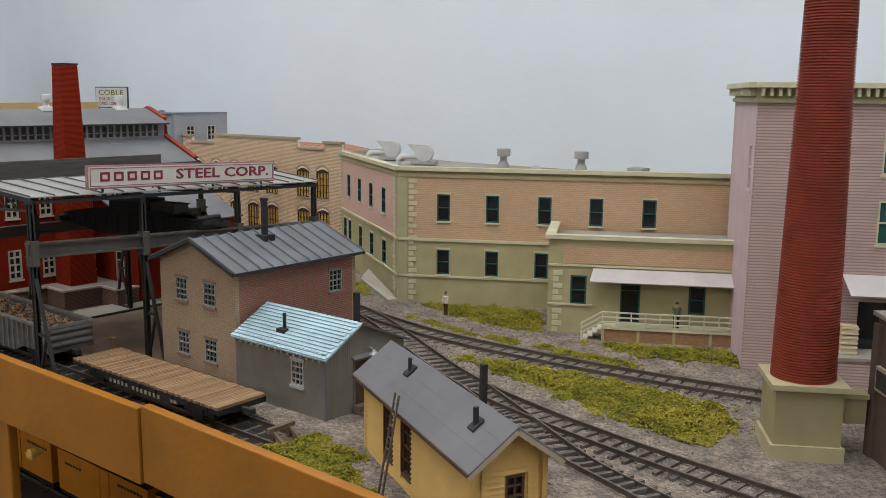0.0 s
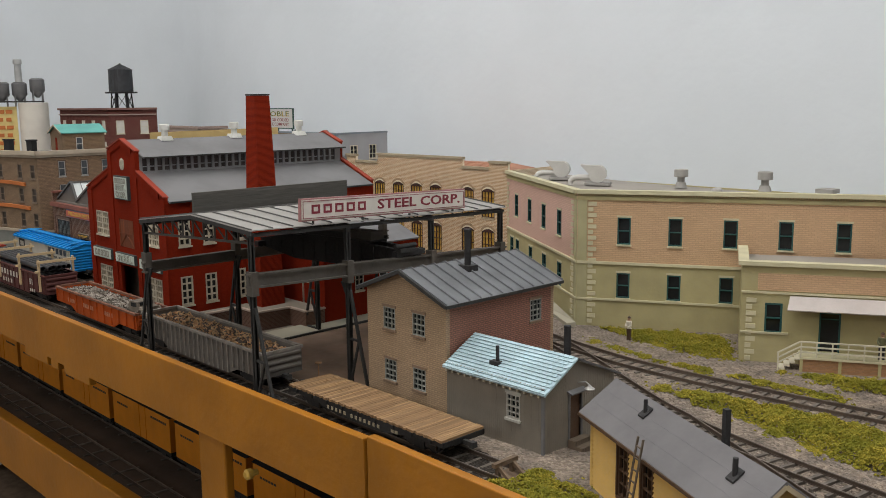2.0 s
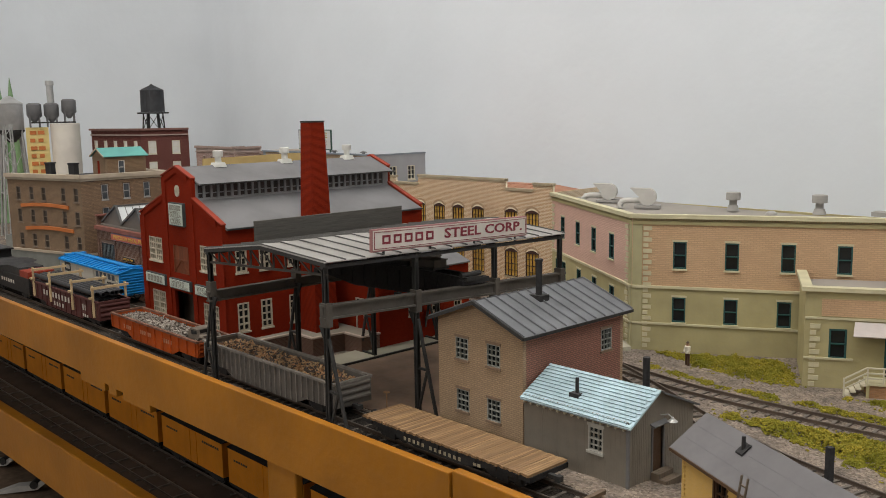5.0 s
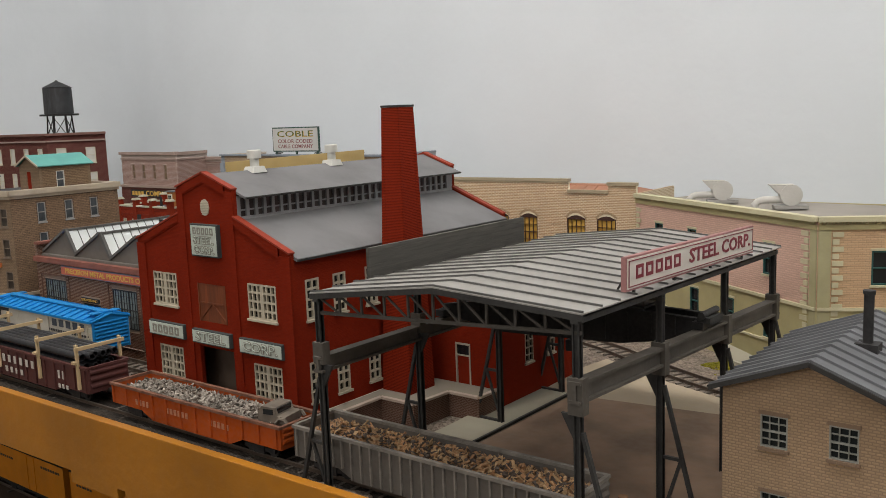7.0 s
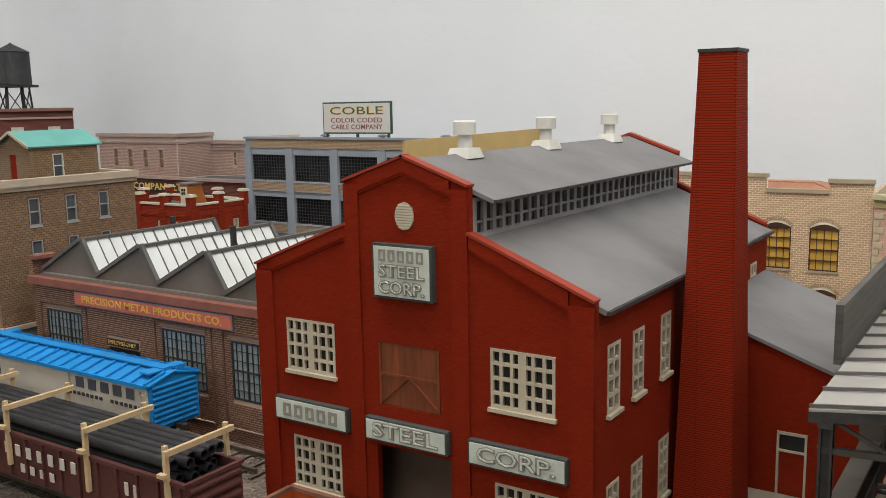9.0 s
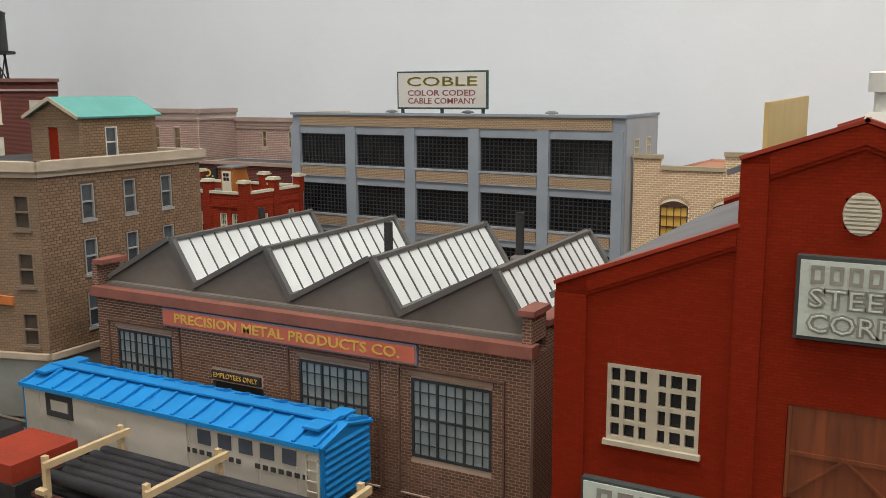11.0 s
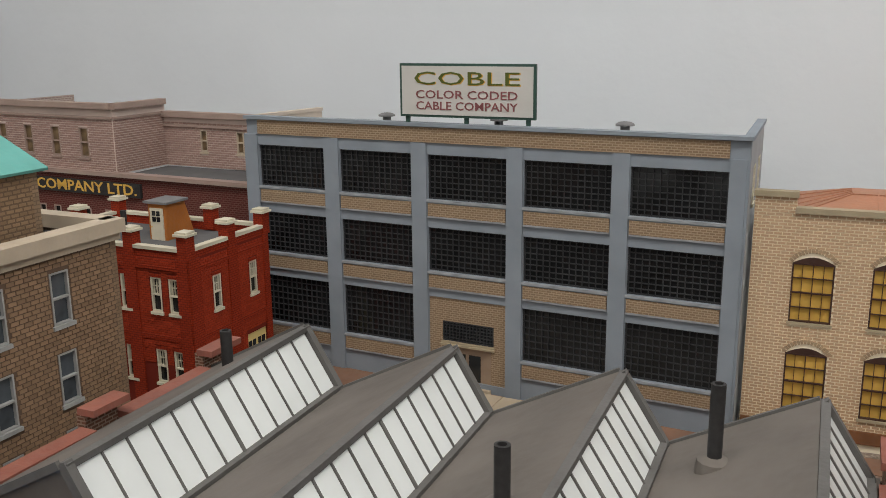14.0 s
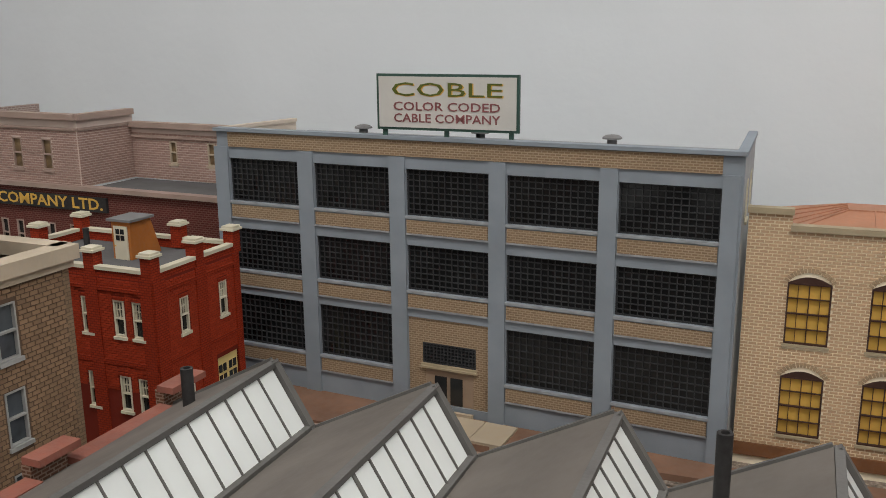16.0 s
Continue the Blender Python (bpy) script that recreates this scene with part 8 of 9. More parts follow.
    for i in range(4):
        sx, sy = ((-1, -1), (1, -1), (1, 1), (-1, 1))[i]
        part("post", Mesh().bar((sx * 0.007, sy * 0.007, 0), (sx * 0.005, sy * 0.005, 0.215), 0.0018), "silver", lt)
    for k in range(12):
        z = 0.01 + k * 0.017
        s = 1 if k % 2 else -1
        part("lacing", Mesh().bar((-0.0065 * s, -0.0066, z), (0.0065 * s, -0.0066, z + 0.016), 0.0012).bar((0.0066, -0.0065 * s, z), (0.0066, 0.0065 * s, z + 0.016), 0.0012), "silver", lt)
    for x, y, h in ((-2.138, 0.5655, 0.310), (-2.1306, 0.5866, 0.312)):
        part_ob = thing("spire", "slender green spire far behind", "spire", x, y, 0)
        part("cone", Mesh().lathe(0, 0, [(0.0, 0.020), (0.20, 0.012), (0.2555, 0.0072), (h, 0.0006)], 10), "spire_green", part_ob, smooth=True)
    g = thing("grey_block", "low grey flat-roofed block beside the silos", "building", -1.62, 0.395, 0, 12)
    four_walls(g, 0.10, 0.10, [0.036] * 4, ["grey_base"] * 4)
    part("roof", Mesh().box(0.003, 0.097, 0.003, 0.097, 0.034, 0.0365), "roof_dark", g)


M["spire_green"] = paint("pale_green_spire", (0.20, 0.34, 0.17), 0.6, 0.15)
silos()


# ---------------------------------------------------------------- tracks
def resample(path, step):
    P = [Vector((x, y, 0)) for x, y in path]
    dense = []
    for i in range(len(P) - 1):
        p0, p1, p2, p3 = P[max(0, i - 1)], P[i], P[i + 1], P[min(len(P) - 1, i + 2)]
        for k in range(40):
            t = k / 40
            dense.append(0.5 * ((2 * p1) + (p2 - p0) * t + (2 * p0 - 5 * p1 + 4 * p2 - p3) * t * t + (3 * p1 - p0 - 3 * p2 + p3) * t ** 3))
    dense.append(P[-1])
    out, acc = [dense[0]], 0.0
    for a, b in zip(dense, dense[1:]):
        acc += (b - a).length
        if acc >= step:
            out.append(b)
            acc = 0.0
    return out


TIE = Mesh().box(-0.00110, 0.00110, -0.0142, 0.0142, -0.0020, 0.0004).data("tie", M["tie"])


def track(path, zfun, label, lift=0.0, first=0):
    b = tagged(thing("track", label, "track"), kind="structure")
    P = resample(path, 0.0088)
    rnd = random.Random(len(P))
    for i, p in enumerate(P):
        d = P[min(i + 1, len(P) - 1)] - P[max(i - 1, 0)]
        if i >= first:
            part("tie", TIE, None, b, "", pose(p.x, p.y, zfun(p.x, p.y) + 0.0006 + lift, 0, 0, math.degrees(math.atan2(d.y, d.x)) + rnd.uniform(-2.0, 2.0)))
    for s in (-1, 1):
        rail, head = Mesh(), Mesh()
        for mb, w, z0, z1 in ((rail, 0.0005, 0.0007, 0.0028), (rail, 0.0010, 0.00035, 0.00085), (head, 0.0008, 0.0025, 0.0031)):
            vs = []
            for i, p in enumerate(P):
                d = (P[min(i + 1, len(P) - 1)] - P[max(i - 1, 0)]).normalized()
                nn = Vector((-d.y, d.x, 0))
                c = p + nn * s * 0.00865
                z = zfun(c.x, c.y) + 0.0006 + lift
                vs += [(c.x - nn.x * w / 2, c.y - nn.y * w / 2, z + z0), (c.x + nn.x * w / 2, c.y + nn.y * w / 2, z + z0), (c.x + nn.x * w / 2, c.y + nn.y * w / 2, z + z1), (c.x - nn.x * w / 2, c.y - nn.y * w / 2, z + z1)]
            fs = []
            for i in range(len(P) - 1):
                fs += [(4 * i + k, 4 * i + (k + 1) % 4, 4 * i + 4 + (k + 1) % 4, 4 * i + 4 + k) for k in range(4)]
            fs += [(0, 1, 2, 3), (len(vs) - 4, len(vs) - 3, len(vs) - 2, len(vs) - 1)]
            mb.add(vs, fs)
        r = part("rail", rail, "rail", b)
        part("rail_head", head, "rail_top", r, "worn bright rail head")
    return b


MAIN = [(0.30, 0.640), (0.10, 0.598), (-0.05, 0.562), (-0.172, 0.5410), (-0.219, 0.533), (-0.302, 0.524), (-0.404, 0.5215), (-0.474, 0.531), (-0.530, 0.545), (-0.590, 0.563), (-0.648, 0.590), (-0.710, 0.624), (-0.80, 0.657), (-0.95, 0.668), (-1.2, 0.664), (-1.32, 0.655)]
track(MAIN, ground_z, "curving track with dark ties and rusty rails")
BRANCH = [(-0.545, 0.549), (-0.495, 0.5315), (-0.437, 0.5010), (-0.355, 0.4560), (-0.3135, 0.4375), (-0.290, 0.4290), (-0.2433, 0.4168), (-0.2145, 0.4107), (-0.184, 0.4052), (-0.152, 0.4005), (-0.10, 0.3940), (-0.03, 0.386), (0.10, 0.372), (0.30, 0.35)]
track(BRANCH, ground_z, "branch track leaving the curved track by a turnout", 0.0003, 6)
track([(-0.318, 0.4390), (-0.2607, 0.4060), (-0.2352, 0.3910), (-0.2060, 0.3745), (-0.1757, 0.3580), (-0.1500, 0.3455), (-0.10, 0.322), (-0.05, 0.300)], ground_z, "second branch track towards the front edge", 0.0006, 5)
track([(-2.3, 0.2755), (-1.4, 0.2765), (-0.9, 0.2775), (-0.5, 0.2785), (-0.318, 0.2790)], ground_z, "straight front siding with dark ties")
track([(-2.3, 0.335), (-1.5, 0.343), (-1.2, 0.3470), (-0.96, 0.3470)], lambda x, y: 0.0100, "short siding in front of the brown works")
track([(-2.3, 0.3575), (-1.0, 0.3575), (0.3, 0.3575)], lambda x, y: -0.1560, "lower level track under the yellow cars")
track([(-2.3, 0.3045), (-1.0, 0.3045), (0.3, 0.3045)], lambda x, y: -0.1560, "empty lower level track")

RT = 0.0138  # height of the rail heads of the front sidings


def wheel_truck(parent, x, rail=0.0):
    t = part("truck", Mesh().box(x - 0.0135, x + 0.0135, -0.0118, -0.0100, 0.0030, 0.0056).box(x - 0.0135, x + 0.0135, 0.0100, 0.0118, 0.0030, 0.0056).box(x - 0.003, x + 0.003, -0.0118, 0.0118, 0.0030, 0.0070)
             .box(x - 0.0045, x + 0.0045, -0.0124, -0.0098, 0.0014, 0.0066).box(x - 0.0045, x + 0.0045, 0.0098, 0.0124, 0.0014, 0.0066), "black", parent, "black four-wheel truck")
    for dx in (-0.0098, 0.0098):
        n = 14
        for s in (-1, 1):
            w = Mesh().prism([(x + dx + 0.0047 * math.cos(2 * math.pi * k / n), 0.0047 + 0.0047 * math.sin(2 * math.pi * k / n)) for k in range(n)], s * 0.0078, s * 0.0098, "y")
            part("wheel", w, "iron", t)
    return t


def coupler(parent, x, s):
    part("coupler", Mesh().box(x, x + s * 0.0062, -0.0012, 0.0012, 0.0072, 0.0096).box(x + s * 0.0052, x + s * 0.0086, -0.0019, 0.0017, 0.0068, 0.0100), "iron", parent)


def car(name, label, x0, x1, y, z):
    b = thing(name, label, "freight car", (x0 + x1) / 2, y, z, 0.1)
    L = x1 - x0
    for s in (-1, 1):
        wheel_truck(b, s * (L / 2 - 0.024)), coupler(b, s * L / 2, s)
    return b, L


def gondola(label, x0, x1, top, mat, ribs, belly, inner, y=0.278, rim="", edge=""):
    b, L = car("gondola_car", label, x0, x1, y, RT)
    h, hw, lo = L / 2, 0.0160, 0.0085
    ends = [(-h, lo), (-h + 0.034, lo), (-h + 0.046, lo - belly), (h - 0.046, lo - belly), (h - 0.034, lo), (h, lo), (h, top), (-h, top)]
    for s in (-1, 1):
        side = part("side", Mesh().prism(ends, s * hw, s * (hw - 0.0010), "y"), mat, b)
        for k in range(ribs):
            u = -h + 0.003 + (L - 0.006) * k / (ribs - 1)
            z0 = lo - belly if abs(u) < h - 0.044 else lo
            part("rib", Mesh().box(u - 0.0005, u + 0.0005, s * hw, s * (hw + 0.0013), z0 + 0.001, top - 0.0014), rim or mat, side)
        part("top_rail", Mesh().box(-h - 0.0004, h + 0.0004, s * (hw - 0.0013), s * (hw + 0.0011), top - 0.0014, top + 0.0003), edge or rim or mat, side)
        e = part("end", Mesh().box(s * h - s * 0.0010, s * h, -hw + 0.001, hw - 0.001, lo, top), mat, b)
        for k in range(3):
            z = lo + 0.003 + (top - lo - 0.004) * k / 3
            part("end_rib", Mesh().prism([(s * h, z), (s * (h + 0.0014), z + 0.0014), (s * (h + 0.0014), z + 0.0026), (s * h, z + 0.0040)], -hw + 0.0015, hw - 0.0015, "y"), mat, e)
        part("top_rail", Mesh().box(s * (h - 0.0012), s * (h + 0.0009), -hw + 0.0014, hw - 0.0014, top - 0.0014, top + 0.0004), edge or rim or mat, e)
    part("floor", Mesh().box(-h + 0.001, h - 0.001, -hw + 0.001, hw - 0.001, lo, lo + 0.0012), inner, b)
    part("underframe", Mesh().box(-h + 0.004, h - 0.004, -0.0035, 0.0035, 0.0060, lo), "black", b)
    return b, h, hw


def heap(name, label, parent_x, y, z, h, hw, mat, seed, n, tall, mats=None):
    """A load of broken scrap: many small plates, bars and lumps."""
    rnd = random.Random(seed)
    mb = Mesh()
    nx, ny = 40, 8
    vs = []
    for j in range(ny + 1):
        for i in range(nx + 1):
            u, v = -h + 2 * h * i / nx, -hw + 2 * hw * j / ny
            e = min(1, (h - abs(u)) / 0.02) * min(1, (hw - abs(v)) / 0.008)
            vs.append((u, v, z + tall * (0.25 + 0.75 * e) * (0.75 + 0.5 * noise.noise((u * 60, v * 60, seed)))))
    mb.add(vs, [(j * (nx + 1) + i, j * (nx + 1) + i + 1, (j + 1) * (nx + 1) + i + 1, (j + 1) * (nx + 1) + i) for j in range(ny) for i in range(nx)])
    for k in range(n):
        u, v = rnd.uniform(-h + 0.004, h - 0.004), rnd.uniform(-hw + 0.002, hw - 0.002)
        e = min(1, (h - abs(u)) / 0.02) * min(1, (hw - abs(v)) / 0.008)
        zz = z + tall * (0.3 + 0.8 * e) * rnd.uniform(0.75, 1.15)
        m = pose(u, v, zz, rnd.uniform(-50, 50), rnd.uniform(-50, 50), rnd.uniform(0, 360))
        a, b_, c = rnd.choice([(0.0015, 0.0009, 0.0003), (0.0030, 0.0003, 0.0003), (0.0010, 0.0008, 0.0006), (0.0018, 0.0006, 0.0004)])
        s = rnd.uniform(0.6, 1.3)
        q = [m @ Vector((i * a * s, j * b_ * s, l * c * s)) for l in (-1, 1) for i, j in ((-1, -1), (1, -1), (1, 1), (-1, 1))]
        mb.add(q, [(3, 2, 1, 0), (4, 5, 6, 7), (0, 1, 5, 4), (1, 2, 6, 5), (2, 3, 7, 6), (3, 0, 4, 7)])
    me = mb.data(name, M[mat])
    for extra in mats or ():
        me.materials.append(M[extra])
    if mats:
        for i, p in enumerate(me.polygons):
            if i >= nx * ny:
                p.material_index = rnd.randrange(len(mats) + 1) if (i - nx * ny) % 6 == 0 else me.polygons[i - 1].material_index
    ob = new(name, me)
    ob.matrix_world = pose(parent_x, y, 0)
    return tagged(ob, label, "scrap", "", "stuff")


# flat car
def plank_paint():
    """Aged deck boards, each of its own tone."""
    m, nt, N, L, b = nodes_of("aged_deck_plank")
    rn = N.new("ShaderNodeObjectInfo").outputs["Random"]
    tc = N.new("ShaderNodeTexCoord").outputs["Object"]
    mp = N.new("ShaderNodeMapping")
    mp.inputs["Scale"].default_value = (900, 70, 900)
    L.new(tc, mp.inputs["Vector"])
    f = noise_fac(nt, mp.outputs[0], 1.0, 0.3, 0.7)
    c = mix_colour(nt, rn, (0.20, 0.11, 0.048), (0.47, 0.29, 0.14))
    c = mix_colour(nt, f, (0.20, 0.12, 0.06), c)
    L.new(c, b.inputs["Base Color"])
    b.inputs["Roughness"].default_value = 0.75
    bump(nt, f, 0.5, 0.0002, b)
    return m


M["letter_blue"] = paint("slate_blue_letters", (0.075, 0.09, 0.115), 0.6, 0.1)
M["letter_gold"] = paint("dull_cream_letters", (0.36, 0.31, 0.21), 0.6, 0.2)
M["deck_plank"] = plank_paint()
fc, L = car("flat_car", "black flat car with worn plank deck and white lettering", -0.5005, -0.3535, 0.2785, RT)
h = L / 2
for k in range(69):
    u = -h + 0.0006 + (L - 0.0012) * (k + 0.5) / 69
    part("deck_plank", Mesh().box(u - 0.00090, u + 0.00090, -0.0166 + 0.0004 * math.sin(k * 2.3), 0.0166 + 0.0004 * math.cos(k * 1.7), 0.0112, 0.0126 + 0.0001 * math.sin(k * 5.1)), "deck_plank", fc)
for s in (-1, 1):
    sd = part("side_sill", Mesh().prism([(-h, 0.0086), (-h + 0.030, 0.0080), (-h + 0.052, 0.0042), (h - 0.052, 0.0042), (h - 0.030, 0.0080), (h, 0.0086), (h, 0.0113), (-h, 0.0113)], s * 0.0163, s * 0.0150, "y"), "car_black", fc)
    for k in range(9):
        u = -h + 0.010 + (L - 0.020) * k / 8
        part("stake_pocket", Mesh().box(u - 0.0009, u + 0.0009, s * 0.0163, s * 0.0172, 0.0088, 0.0110), "car_black", sd)
    part("end_sill", Mesh().box(s * h - s * 0.0018, s * h, -0.0160, 0.0160, 0.0082, 0.0112), "car_black", fc)
bars(fc, pose(-0.022, -0.0163, 0.0072), blocks(5, 0.0042, 0.45) , 0.0022, "letter_gold")
bars(fc, pose(0.006, -0.0163, 0.0070), blocks(7, 0.0042, 0.45), 0.0022, "letter_gold")
bars(fc, pose(0.033, -0.0163, 0.0075), blocks(2, 0.0034, 0.7), 0.0018, "letter_gold")
part("underframe", Mesh().box(-h + 0.004, h - 0.004, -0.004, 0.004, 0.0055, 0.0112), "car_black", fc)

# grey gondola with rusty scrap
g1, gh, ghw = gondola("weathered grey gondola car full of rusty scrap", -0.7110, -0.5310, 0.0265, "car_grey", 26, 0.0050, "car_grey", rim="car_rim")
heap("scrap_load", "brown rusty scrap heaped in the grey gondola", -0.6210, 0.278, RT + 0.0205, gh - 0.002, ghw - 0.0015, "rust_scrap", 3, 1300, 0.0042, ("scrap_tan", "scrap_dark"))
M["cab_rust"] = paint("rusty_grey_cab", (0.17, 0.14, 0.11), 0.7, 0.4, 90, 0.5)
# orange-red gondola with grey scrap and a wrecked truck cab
g2, gh, ghw = gondola("orange-red gondola car full of grey scrap metal", -0.8940, -0.7230, 0.0225, "car_red", 12, 0.0050, "iron", edge="car_edge")
heap("scrap_load", "grey metal scrap heaped in the orange-red gondola", -0.8120, 0.2776, RT + 0.0170, gh - 0.006, ghw - 0.0015, "grey_scrap", 5, 1400, 0.0042, ("scrap_pale", "scrap_dark", "grey_scrap"))
for u, n in ((-0.050, 4), (-0.012, 6), (0.030, 5)):
    bars(g2, pose(u, -0.0162, 0.0135), blocks(n, 0.0040, 0.6), 0.0036, "faded_orange")
wr = thing("wrecked_truck_cab", "rusty grey wrecked truck cab on the scrap", "truck cab", -0.7400, 0.2770, RT + 0.0205, 12)
part("cab", Mesh().prism([(-0.009, 0), (0.010, 0), (0.010, 0.0042), (0.0045, 0.0046), (0.0030, 0.0092), (-0.0062, 0.0096), (-0.009, 0.0062)], -0.0085, 0.0085, "y"), "cab_rust", wr)
part("cab_window", Mesh().box(-0.0050, 0.0020, -0.0088, -0.0084, 0.0050, 0.0082), "pane", wr)
part("windscreen", Mesh().bar((0.0036, -0.0065, 0.0070), (0.0036, 0.0065, 0.0070), 0.0012, 0.0030), "pane", wr)
for s in (-1, 1):
    part("fender", Mesh().tube([(0.004, s * 0.0088, 0.0005), (0.0065, s * 0.0088, 0.0032), (0.010, s * 0.0088, 0.0030), (0.012, s * 0.0088, 0.0004)], 0.0012, 6), "cab_rust", wr)

# brown gondola with black pipes
g3, gh, ghw = gondola("boxcar-brown gondola car with white lettering", -1.1090, -0.9240, 0.0275, "car_brown", 14, 0.0040, "car_brown")
for u, n in ((-0.018, 9),):
    bars(g3, pose(u, -0.0170, 0.0195), blocks(n, 0.0088, 0.42), 0.0056, "letter_grey")
bars(g3, pose(-0.012, -0.0170, 0.0110), blocks(4, 0.0078, 0.42), 0.0042, "letter_grey")
bars(g3, pose(0.058, -0.0170, 0.0180), blocks(2, 0.0060, 0.4), 0.0060, "letter_grey")
bars(g3, pose(0.060, -0.0170, 0.0095), blocks(3, 0.0052, 0.55), 0.0030, "letter_grey")
pl = tagged(thing("pipe_load", "black plastic pipes stacked in wooden stakes", "pipes", -1.0165, 0.2776, RT), "", "", "pipe loads")
rnd = random.Random(8)
k = 0
for row, n in ((0, 6), (1, 5), (2, 6)):
    for i in range(n):
        yy = (i - (n - 1) / 2) * 0.0050
        zz = 0.0125 + row * 0.0110 if row == 0 else 0.0262 + (row - 1) * 0.0072
        if row == 0:
            continue
        o = rnd.uniform(-0.003, 0.003)
        a, c = -0.088 + o, 0.084 + o
        pp = Mesh()
        nn = 12
        for r in (0.0025, 0.0019):
            pp.add([(x, yy + r * math.cos(2 * math.pi * q / nn), zz + r * math.sin(2 * math.pi * q / nn)) for x in (a, c) for q in range(nn)], [(q, (q + 1) % nn, nn + (q + 1) % nn, nn + q) for q in range(nn)])
        m0 = len(pp.v) - 2 * nn
        for e in (0, 1):
            pp.f += [(e * nn + q, e * nn + (q + 1) % nn, m0 + e * nn + (q + 1) % nn, m0 + e * nn + q) for q in range(nn)]
        part("pipe", pp, "pipe", pl, smooth=True)
part("pipe_bed", Mesh().box(-0.086, 0.082, -0.0142, 0.0142, 0.0100, 0.0232), "pipe", pl)
for x in (-1.100, -1.0500, -0.9880, -0.9335):
    st = thing("wooden_stake_frame", "bare wooden stakes and crossbar holding the pipes", "stake", x, 0.2776, RT, 0, "stakes on the brown gondola")
    for s in (-1, 1):
        part("stake", Mesh().box(-0.0010, 0.0010, s * 0.0170 - 0.0010, s * 0.0170 + 0.0010, 0.0110, 0.0435), "stake", st)
    part("crossbar", Mesh().box(0.0011, 0.0029, -0.0195, 0.0195, 0.0395, 0.0420), "stake", st)
    part("peg", Mesh().box(-0.0022, 0.0022, -0.0205, -0.0181, 0.0300, 0.0318), "stake", st)

# blue and white box car
bc, L = car("box_car", "white box car with bright blue roof and ends", -1.2060, -1.0305, 0.3470, RT - 0.0003)
h, hw, zb, ze, zr = L / 2, 0.0172, 0.0085, 0.0352, 0.0391
for s in (-1, 1):
    sd = part("side", Mesh().box(-h + 0.001, h - 0.001, s * hw - s * 0.001, s * hw, zb, ze), "car_white", bc, "dusty white side")
    for k in range(9):
        u = -h + 0.012 + (L - 0.024) * k / 8
        part("seam", Mesh().box(u - 0.0002, u + 0.0002, s * hw, s * (hw + 0.0003), zb + 0.001, ze - 0.001), "car_white", sd)
    part("door", Mesh().box(-0.018, 0.018, s * hw, s * (hw + 0.0008), zb + 0.001, ze - 0.0015), "car_white", sd)
    part("ladder", Mesh().box(h - 0.0072, h - 0.0066, s * hw, s * (hw + 0.0010), zb, ze - 0.004).box(h - 0.0018, h - 0.0012, s * hw, s * (hw + 0.0010), zb, ze - 0.004), "cream_trim", sd)
    for k in range(5):
        z = zb + 0.003 + k * 0.0044
        part("rung", Mesh().box(h - 0.0072, h - 0.0012, s * (hw + 0.0004), s * (hw + 0.0010), z, z + 0.0006), "cream_trim", sd)
    ed = part("end", Mesh().prism([(-hw, zb), (hw, zb), (hw, ze), (0, zr), (-hw, ze)], s * h - s * 0.0008, s * h, "x"), "car_blue", bc, "bright blue corrugated end")
    for k in range(8):
        z = zb + 0.0015 + k * 0.0031
        part("corrugation", Mesh().prism([(s * h, z), (s * (h + 0.0012), z + 0.0008), (s * (h + 0.0012), z + 0.0014), (s * h, z + 0.0022)], -hw + 0.002, hw - 0.002, "y"), "car_blue", ed)
    rf = part("roof", Mesh().slab([(-h - 0.0012, s * (hw + 0.0012), ze), (h + 0.0012, s * (hw + 0.0012), ze), (h + 0.0012, 0, zr + 0.0006), (-h - 0.0012, 0, zr + 0.0006)], 0.0010), "car_blue", bc, "bright blue ribbed roof")
    for k in range(17):
        u = -h + 0.002 + (L - 0.004) * k / 16
        part("roof_rib", Mesh().bar((u, s * (hw + 0.0012), ze + 0.0006), (u, s * 0.004, zr + 0.0006), 0.0012, 0.0012), "car_blue", rf)
    part("roof_rail", Mesh().box(-h, h, s * (hw + 0.0004), s * (hw + 0.0020), ze - 0.0016, ze + 0.0004), "car_blue", rf)
    part("end_platform", Mesh().box(s * (h - 0.012), s * (h - 0.004), -0.013, 0.013, zr + 0.0004, zr + 0.0014), "car_blue", bc)
part("running_board", Mesh().box(-h + 0.004, h - 0.004, -0.0034, 0.0034, zr + 0.0012, zr + 0.0020), "car_blue", bc)
bars(bc, pose(0.050, -hw - 0.0002, 0.0285), blocks(5, 0.0112, 0.62), 0.0062, "letter_blue")
bars(bc, pose(0.032, -hw - 0.0002, 0.0215), blocks(8, 0.0040, 0.6), 0.0020, "letter_dark"), bars(bc, pose(0.068, -hw - 0.0002, 0.0215), blocks(7, 0.0040, 0.6), 0.0020, "letter_dark")
bars(bc, pose(-0.062, -hw - 0.0002, 0.0270), [(-0.009, 0.009)], 0.0110, "letter_dark", hollow=True)
part("underframe", Mesh().box(-h + 0.004, h - 0.004, -0.008, 0.008, 0.0060, zb), "car_black", bc)

